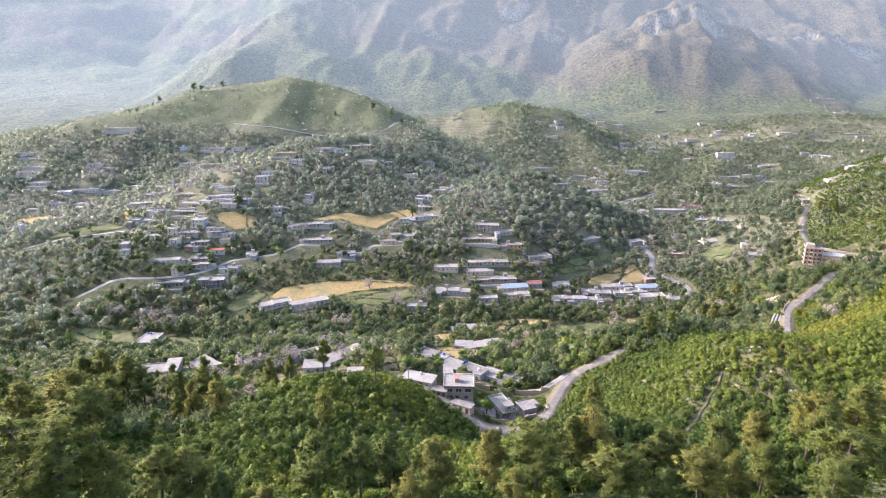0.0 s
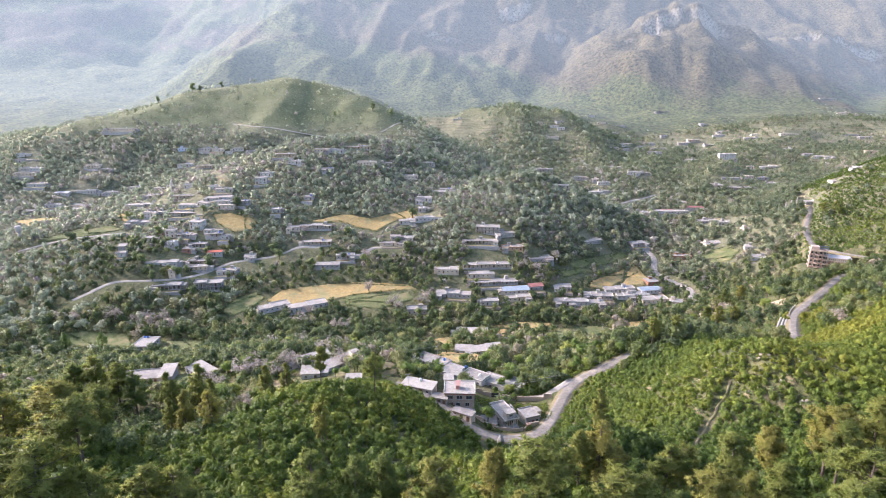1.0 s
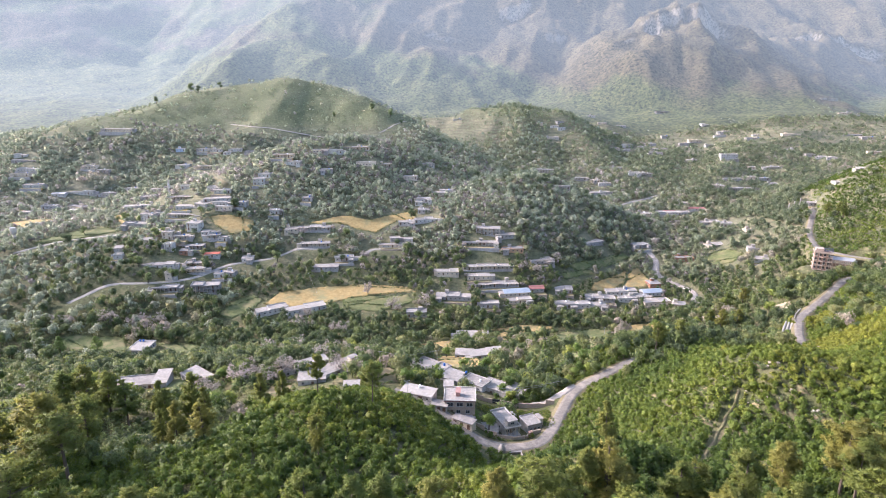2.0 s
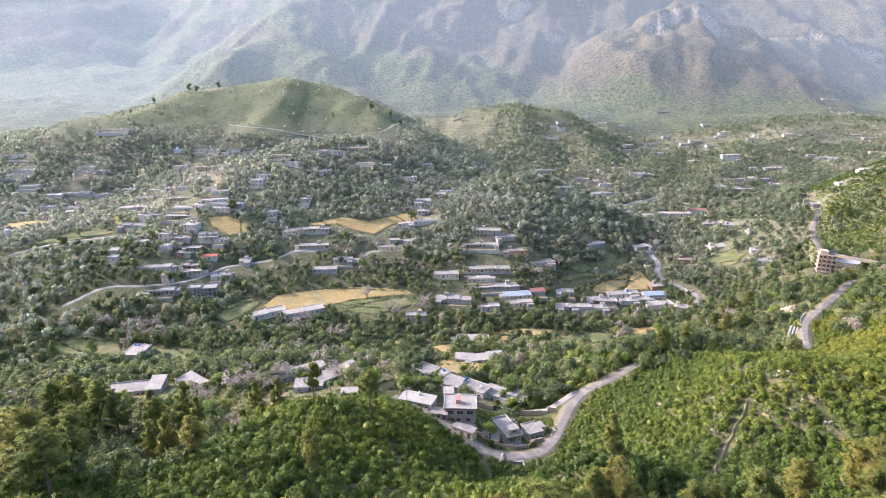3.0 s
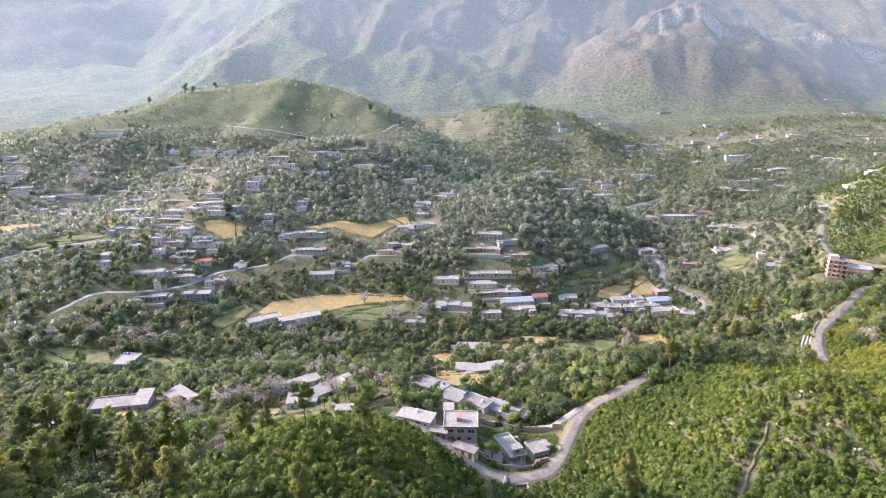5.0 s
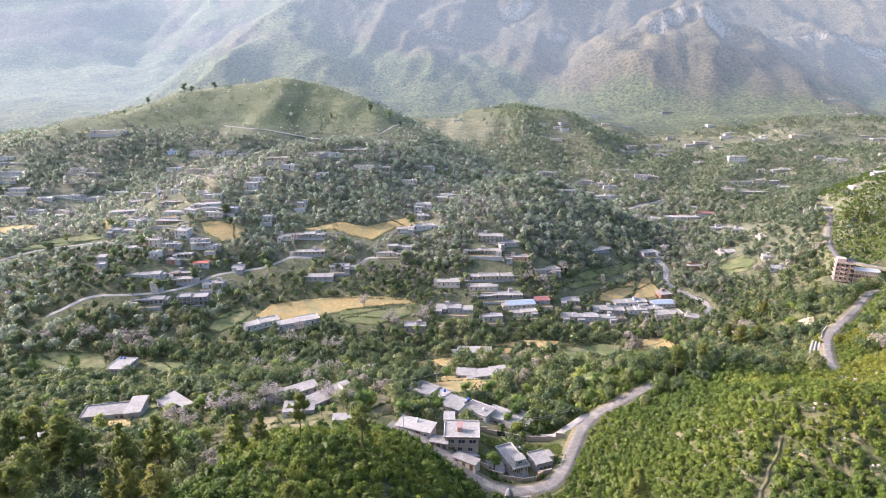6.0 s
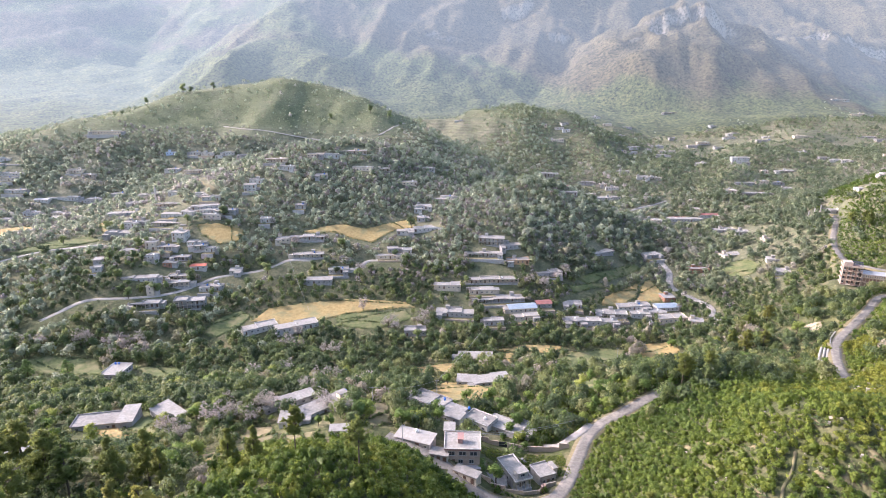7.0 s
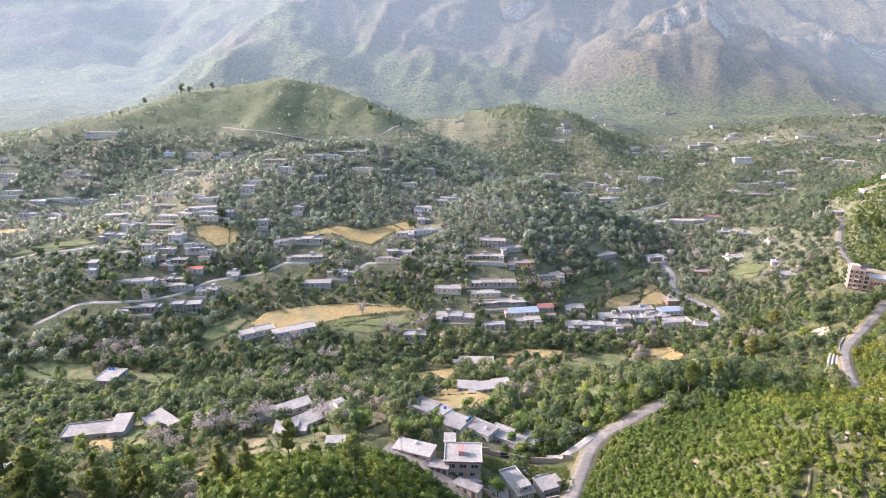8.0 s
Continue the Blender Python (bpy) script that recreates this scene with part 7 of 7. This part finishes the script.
p = scatter(rng, -900, 900, 500, 1180, 5.2, lambda x, y: np.clip(0.88 + 0.2 * (x > 60) + 0.9 * smooth_noise(x, y, 60, 91) + 0.4 * (rough(x, y, 120, 3, 94) > 0.1) - 0.45 * np.clip((y - 850) / 230, 0, 1) - 0.45 * (x > 230) * np.clip((y - 960) / 120, 0, 1) - 0.4 * np.exp(-((x - 120) / 110) ** 2 - ((y - 1060) / 80) ** 2), 0.05, 1) * (1 - 0.93 * pasture(x, y)), 2.4)
w = rng.uniform(1.3, 3.9, len(p))
shape, tint = np.stack([w, w * rng.uniform(0.9, 1.4, len(p))], -1), 0.05 + 0.75 * rng.random(len(p)) + 0.7 * smooth_noise(p[:, 0], p[:, 1], 70, 92)
shape *= 1 + 0.22 * (p[:, :1] > 60)
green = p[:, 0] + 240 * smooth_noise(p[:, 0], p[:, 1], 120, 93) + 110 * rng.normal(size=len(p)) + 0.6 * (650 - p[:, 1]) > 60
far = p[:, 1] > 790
plant_out("village_trees", far_woods, p[~green & ~far], shape[~green & ~far], tint[~green & ~far], HAZED_LEAF, "grey-green and leafless trees between the houses", "woodland", rng)
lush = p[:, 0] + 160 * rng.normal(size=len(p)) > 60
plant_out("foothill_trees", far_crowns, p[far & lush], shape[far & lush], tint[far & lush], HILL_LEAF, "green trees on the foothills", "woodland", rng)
plant_out("foothill_trees", far_crowns, p[far & ~lush], shape[far & ~lush], tint[far & ~lush], HAZED_LEAF, "grey-green trees on the foothills", "woodland", rng)
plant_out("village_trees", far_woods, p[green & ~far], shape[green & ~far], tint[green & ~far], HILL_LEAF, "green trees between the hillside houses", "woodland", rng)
p = scatter(rng, -1050, 1050, 770, 1180, 6.6, lambda x, y: np.clip(0.68 + 1.4 * rough(x, y, 110, 3, 101) + 0.35 * (x > 250) * (y < 1020) + 0.25 * (x < -420), 0.1, 1) * (1 - 0.2 * pasture(x, y)))
w = rng.uniform(0.7, 2.3, len(p))
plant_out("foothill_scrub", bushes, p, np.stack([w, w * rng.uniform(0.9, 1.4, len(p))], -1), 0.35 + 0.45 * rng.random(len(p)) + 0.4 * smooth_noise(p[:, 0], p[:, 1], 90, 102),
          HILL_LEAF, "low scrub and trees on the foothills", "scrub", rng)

# undergrowth between the trees and houses
p = scatter(rng, -480, 480, 250, 720, 4.4, lambda x, y: np.clip(0.6 + 1.1 * rough(x, y, 30, 3, 111), 0.1, 1) * np.clip((y - 240 - 0.2 * np.abs(x)) / 15, 0, 1), 0.3)
w = rng.uniform(0.45, 1.5, len(p))
plant_out("undergrowth", bushes, p, np.stack([w, w * rng.uniform(0.6, 1.1, len(p))], -1), 0.25 + 0.5 * rng.random(len(p)) + 0.5 * smooth_noise(p[:, 0], p[:, 1], 40, 112), HILL_LEAF, "low haze-paled bushes and weeds between trees and houses", "bushes", rng)

# scattered trees and bushes on the lower mountain spurs
p = scatter(rng, 120, 1000, 1180, 1290, 10.0, lambda x, y: np.clip(0.4 + 1.2 * rough(x, y, 110, 3, 98) - 0.6 * np.clip((y - 1180) / 110, 0, 1), 0.0, 0.9))
w = rng.uniform(0.9, 2.6, len(p))
plant_out("mountain_trees", far_crowns, p, np.stack([w, w * rng.uniform(0.9, 1.3, len(p))], -1), 0.3 + 0.5 * rng.random(len(p)), HAZED_LEAF, "scattered green trees and bushes on the mountain spurs", "woodland", rng)

# leafless trees over the village knolls
twigs = [crown(rng, 46, 3, 0.3, 1.0, 0.5, 0.9, 0.0) for _ in range(8)]
p = scatter(rng, -420, 260, 430, 820, 6.5, lambda x, y: np.clip(0.25 + 0.7 * np.exp(-((x - 10) / 110) ** 2 - ((y - 575) / 75) ** 2) + 0.5 * np.exp(-((x + 130) / 120) ** 2 - ((y - 690) / 90) ** 2) + 0.6 * smooth_noise(x, y, 50, 96), 0.03, 1), 2.2)
w = rng.uniform(1.4, 3.4, len(p))
plant_out("leafless_trees", twigs, p, np.stack([w, w * rng.uniform(1.0, 1.4, len(p))], -1), 0.1 + 0.7 * rng.random(len(p)) ** 1.4 + 0.3 * smooth_noise(p[:, 0], p[:, 1], 60, 97), TWIG_LEAF, "grey-brown leafless trees on the village knolls", "woodland", rng)

# small bushes and grass along the field edges and bunds
edge = []
for points in FIELDS:
    q = np.array(points, float)
    lines = [(q[i - 1], q[i]) for i in range(len(q))]
    long = max(range(len(q)), key=lambda i: np.hypot(*(q[i] - q[i - 1])))
    for f in (0.52,):
        lines.append((q[long - 1] * (1 - f) + q[long] * f, q[(long + 1) % len(q)] * f + q[(long + 2) % len(q)] * (1 - f)))
    for n, (a, b) in enumerate(lines):
        count = int(np.hypot(*(b - a)) / (1.0 if n < len(q) else 0.45))
        t = rng.random(count)[:, None]
        edge.append(a * (1 - t) + b * t + rng.normal(size=(count, 2)) * (0.7 if n < len(q) else 0.25))
edge = np.concatenate(edge)
low = np.array([0.45 + 0.5 * rng.random() for _ in edge])
p = np.concatenate([edge, (height(edge[:, 0], edge[:, 1]) + 0.35)[:, None]], 1)
plant_out("field_edge_bushes", bushes, p, np.stack([low * 1.3, low], -1), 0.2 + 0.5 * rng.random(len(p)), WOOD_LEAF, "low green bushes and grass along the terrace edges", "hedge", rng)

# weeds in the yards behind the boundary wall
yards = [(13, 246), (30, 244.5), (44, 242), (45, 228), (41, 222), (39, 233), (31, 236), (27, 234), (17, 236), (13, 240)]
p = rng.uniform((10, 218), (48, 248), (5200, 2))
p = p[inside(p[:, 0], p[:, 1], yards)]
w = rng.uniform(0.25, 0.8, len(p))
plant_out("yard_weeds", bushes, np.concatenate([p, height(p[:, 0], p[:, 1])[:, None]], 1), np.stack([w, w * 0.8], -1), 0.3 + 0.6 * rng.random(len(p)), SCRUB_LEAF, "green weeds and bushes in the yards", "weeds", rng)

# stones on the bare parts of the sunny slope
p = np.concatenate([np.stack([cx + wide * rng.normal(size=n), cy + deep * rng.normal(size=n)], -1) for cx, cy, wide, deep, n in ((104, 166, 10, 18, 70), (158, 240, 9, 9, 90), (90, 190, 20, 25, 40))])
p = np.concatenate([p, height(p[:, 0], p[:, 1])[:, None] + 0.45], 1)
stone = [outward(((CUBE @ np.array(Euler(rng.uniform(0, 3, 3)).to_matrix()).T) * (1, 0.8, 0.7) * rng.uniform(0.8, 1.2, (8, 1)))[CUBE_FACES], np.zeros((6, 3)), 0.0) for _ in range(6)]
w = rng.uniform(0.25, 0.9, len(p))
plant_out("slope_stones", stone, p, np.stack([w, w], -1), rng.random(len(p)), ROCK, "pale stones on the scrubby slope", "stones", rng, 0.0)

# stones of the streambed
route, half = ROUTES["streambed"]
k = rng.integers(0, len(route), 420)
p = np.stack([route[k, 0] + rng.normal(size=420) * 2.6, route[k, 1] + rng.normal(size=420) * 2.0, np.zeros(420)], -1)
p[:, 2] = height(p[:, 0], p[:, 1])
stone = [outward(((CUBE @ np.array(Euler(rng.uniform(0, 3, 3)).to_matrix()).T) * (1, 0.8, 0.7) * rng.uniform(0.8, 1.2, (8, 1)))[CUBE_FACES], np.zeros((6, 3)), 0.0) for _ in range(6)]
w = rng.uniform(0.2, 0.9, len(p)) ** 1.5
plant_out("stream_stones", stone, p, np.stack([w, w], -1), rng.random(len(p)), ROCK, "pale boulders along the dry streambed", "stones", rng, 0.0)

# single trees
BLOSSOM_SPOTS = [(-61, 446), (-234, 390), (-216, 390), (-213, 397), (-200, 398), (-190, 381), (-258, 389), (-267, 389), (-104, 399), (-97, 394), (-77, 249), (-85, 255), (-76, 259), (-48, 255), (-40, 248), (-62, 281), (-61, 333), (-47, 327), (-36, 422), (-41, 425), (-18, 427), (-16, 437), (-101, 414), (-70, 385), (-77, 389), (-100, 238), (-107, 243), (-93, 250), (-91, 266), (-413, 686), (-372, 742), (-229, 391), (-205, 395), (-71, 260), (-67, 326), (-41, 326), (86, 494), (95, 502), (75, 481), (64, 485), (-90, 251), (-93, 357), (-109, 342), (-69, 493), (-127, 524), (-33, 505)]
TREE_SPOTS = [(12, 224), (25, 286), (21, 295), (26, 261), (35, 272), (39, 282), (49, 274), (51, 270), (57, 281), (-18, 244), (-13, 250), (-6, 258), (-5, 269), (-35, 252), (-33, 261), (-30, 245), (-57, 349), (68, 350), (79, 364), (74, 322), (85, 347), (120, 385), (87, 278), (92, 283), (43, 269), (31, 280), (35, 293), (69, 274), (63, 274), (58, 270), (47, 284), (44, 293), (77, 283), (76, 295), (9, 294), (3, 278), (25, 319), (0, 334)]
POPLAR_SPOTS = [(94, 270), (117, 278), (122, 297), (56, 322), (-95, 396), (137, 437), (166, 438)]
PINE_SPOTS_VALLEY = [(210, 409), (200, 410), (186, 366), (177, 385), (176, 367), (334, 526), (341, 522), (340, 513), (99, 270), (109, 268)]
pines = tree_kind("pine_tree", [functools.partial(pine_faces, old=o) for o in (0.15, 0.4, 0.6, 0.8, 0.95, 0.7)] + [functools.partial(pine_faces, old=0.95, bare=0.9, full=1.7), functools.partial(pine_faces, old=0.7, bare=1.2, full=0.8)], PINE_LEAF, "tall hill pine with an open olive-green crown", "pine tree", "hill pines", 200)
# the row of pines on the ridge, and those behind it: east, north, size, breadth, shape
RIDGE_PINES = [(-70, 84, 2.2, 1.25, 3), (-63.5, 83, 2.1, 1.2, 4), (-57, 85, 1.5, 1.1, 7), (-51, 90, 1.35, 1.3, 2), (-46, 91, 1.4, 1.2, 3), (-39, 88, 1.1, 1.0, 1), (-24, 95, 1.65, 1.1, 5), (-16, 95, 1.65, 0.95, 2),
               (-10.5, 97, 1.6, 0.9, 1), (-1.5, 95, 1.5, 1.15, 5), (-6, 88, 1.1, 1.1, 3), (8.5, 97, 1.55, 0.9, 1), (17, 95, 1.55, 1.5, 4), (30, 107, 1.6, 1.2, 3), (26, 106, 1.4, 1.1, 1), (29, 88, 1.2, 1.7, 4),
               (43, 106, 1.4, 1.2, 5), (47, 108, 1.55, 1.2, 3), (58, 110, 1.75, 1.0, 2), (45, 90, 1.3, 1.3, 4), (52, 92, 1.3, 1.1, 0), (70, 90, 1.6, 1.4, 4), (80, 88, 1.3, 1.3, 3), (37, 86, 1.0, 1.2, 1),
               (64, 84, 1.2, 1.3, 2), (-30, 84, 1.0, 1.2, 1), (12, 85, 1.0, 1.2, 2), (62, 100, 1.3, 1.1, 1), (78, 108, 1.5, 1.1, 2), (70, 118, 1.4, 1.1, 1), (88, 122, 1.5, 1.1, 3), (110, 135, 1.4, 1.1, 1),
               (38, 136, 1.2, 1.0, 0), (-87, 137, 1.6, 1.1, 2), (-99, 147, 1.5, 1.1, 1), (-112, 140, 1.6, 1.1, 3), (-104, 128, 1.7, 1.1, 2), (-122, 180, 1.5, 1.1, 1), (-158, 190, 1.6, 1.1, 2), (-140, 165, 1.5, 1.1, 3),
               (-103.5, 161, 1.65, 1.1, 7), (-72, 149.5, 1.4, 0.95, 0), (-76.5, 151, 1.2, 0.95, 0), (-62.7, 145.5, 1.3, 1.05, 3), (-32.5, 141.5, 1.4, 0.85, 2)]
for k, (x, y, size, wide, shape) in enumerate(RIDGE_PINES):
    plant_tree(pines, x, y, size, wide, k, "", shape)
for k, (x, y, size) in enumerate(((-90, 127, 2.1), (-82, 121, 1.8), (-97, 133, 1.9), (78, 112, 1.7), (92, 118, 1.8), (105, 124, 1.7))):
    plant_tree(pines, x, y, size, 1.3, k + 70, "large old hill pine with a broad rounded crown")
# pines that stand singly on the knoll and below it
for k, (x, y, size, wide, shape) in enumerate(((-106, 177, 1.75, 1.15, 1), (-100, 175.5, 1.65, 1.2, 3), (-83, 184, 1.85, 1.0, 0), (-89, 179, 1.5, 1.0, 1), (-77, 180, 1.35, 1.0, 0), (-116, 182, 1.6, 1.1, 2),
                                                (-62.4, 188.8, 1.3, 1.1, 0), (-54.5, 187.5, 1.2, 0.95, 0), (-43.3, 190, 1.6, 0.8, 6), (-23.9, 181.4, 1.62, 0.9, 7), (-95, 186, 1.3, 1.0, 0), (-128, 190, 1.5, 1.1, 5))):
    plant_tree(pines, x, y, size, wide, k + 900, "olive-green hill pine with a bare lower trunk" if shape > 5 else "", shape)
for k, (x, y) in enumerate(PINE_SPOTS_VALLEY):
    plant_tree(pines, x, y, 1.5 + 0.2 * math.sin(k * 1.9), 1.0, k + 50)
leafy = tree_kind("field_tree", [broadleaf_faces] * 5, TREE_LEAF, "round leafy green tree beside the hamlet", "tree", "leafy trees", 300)
for k, (x, y) in enumerate(TREE_SPOTS):
    plant_tree(leafy, x, y, 1.0 + 0.3 * math.sin(k * 2.1), 1.05, k + 100)
# trees round the farm and on the valley floor behind it
for k, (x, y, size) in enumerate(((-102, 256, 1.25), (-94, 260, 1.45), (-98, 264, 1.2), (-104, 262, 1.1), (-128, 283, 1.2), (-133, 280, 1.0), (-194, 329, 1.5), (-227, 336, 1.4), (-140, 325, 1.5), (-125, 327, 1.6), (-119, 331, 1.4),
                                  (-148, 329, 1.3), (-98, 343, 1.6), (-82, 343, 1.4), (-183, 277, 1.2), (-203, 319, 1.3), (-173, 311, 1.3), (-85, 206, 1.1), (-82, 212, 1.2), (-83, 196, 1.1), (-34, 245, 1.35), (-31, 248, 1.3),
                                  (-17, 240, 1.5), (-11, 246, 1.2), (-4, 261, 1.2), (-48, 238, 0.8), (-43, 236, 0.9), (-140, 246, 1.0), (-114, 252, 1.1), (-159, 250, 1.1), (-165, 262, 1.2))):
    plant_tree(leafy, x, y, size, 1.08, k + 950, "round leafy green tree on the valley side")
HAMLET_TREES = [(-18, 244), (-13, 246), (-4, 258), (20, 296), (29, 252.5), (39, 272), (51, 271), (33, 278), (58, 266), (17, 220), (52, 328), (39, 297), (53, 299), (44, 288), (65, 276), (60, 287),
                (30, 266), (46, 262), (70, 290), (80, 300), (66, 306), (88, 292), (98, 306), (150, 330), (165, 345), (140, 350), (175, 400), (150, 410), (190, 385), (225, 400), (240, 410), (210, 375), (255, 418)]
for k, (x, y) in enumerate(HAMLET_TREES):
    plant_tree(leafy, x, y, 1.25 + 0.25 * math.sin(k * 2.9), 1.05, k + 150)
SHADE_TREES = [(-245, 511), (-249, 505), (-248, 462), (-257, 476), (-241, 455), (-283, 546), (-298, 550), (-305, 537), (-221, 536), (-193, 546), (-186, 534), (-226, 438), (-211, 449), (-207, 457), (-194, 469), (-88, 522), (-138, 534), (-32, 555), (-195, 550), (-319, 519), (-317, 492), (-273, 461), (-141, 486), (-149, 497), (-87, 489), (-68, 483), (-60, 491), (-107, 496), (-33, 502), (-43, 513), (-44, 470), (-112, 474), (-118, 463), (-141, 465), (-154, 451)]
shade = tree_kind("shade_tree", [broadleaf_faces] * 4, SHADE_LEAF, "broad grey-green shade tree between village houses", "tree", "village shade trees", 600)
for k, (x, y) in enumerate(SHADE_TREES):
    plant_tree(shade, x, y, 1.6 + 0.4 * math.sin(k * 2.3), 1.05, k + 500)
for k, (x, y, size) in enumerate(((-409.5, 878, 2.4), (-372.6, 911, 3.2), (-360, 907, 2.4), (-332, 919, 2.6), (-104, 866, 3.0), (-78, 862, 2.6), (-440, 850, 1.8), (-424, 838, 1.6), (-156, 860, 1.7), (-62, 850, 1.8))):
    plant_tree(shade, x, y, 0.75 * size, 0.95, k + 400, "tall grey-green tree standing alone on the grass hill")
flowering = tree_kind("blossom_tree", [blossom_faces] * 4, BLOSSOM, "flowering tree with pale pink-grey blossom", "tree", "blossom trees", 400)
for k, (x, y) in enumerate(BLOSSOM_SPOTS):
    plant_tree(flowering, x, y, 1.75 + 0.3 * math.sin(k * 1.7), 1.15, k + 200)
tall_trees = tree_kind("poplar_tree", [poplar_faces] * 3, TREE_LEAF, "tall narrow green tree on the valley floor", "tree", "tall trees", 500)
for k, (x, y) in enumerate(((-244.4, 354.6), (-220, 354))):
    plant_tree(tall_trees, x, y, 1.3, 1.7, k + 990, "tall broad yellow-green tree on the grass")
for k, (x, y) in enumerate(POPLAR_SPOTS):
    plant_tree(tall_trees, x, y, 1.0 + 0.15 * math.sin(k * 2.3), 1.0, k + 300)
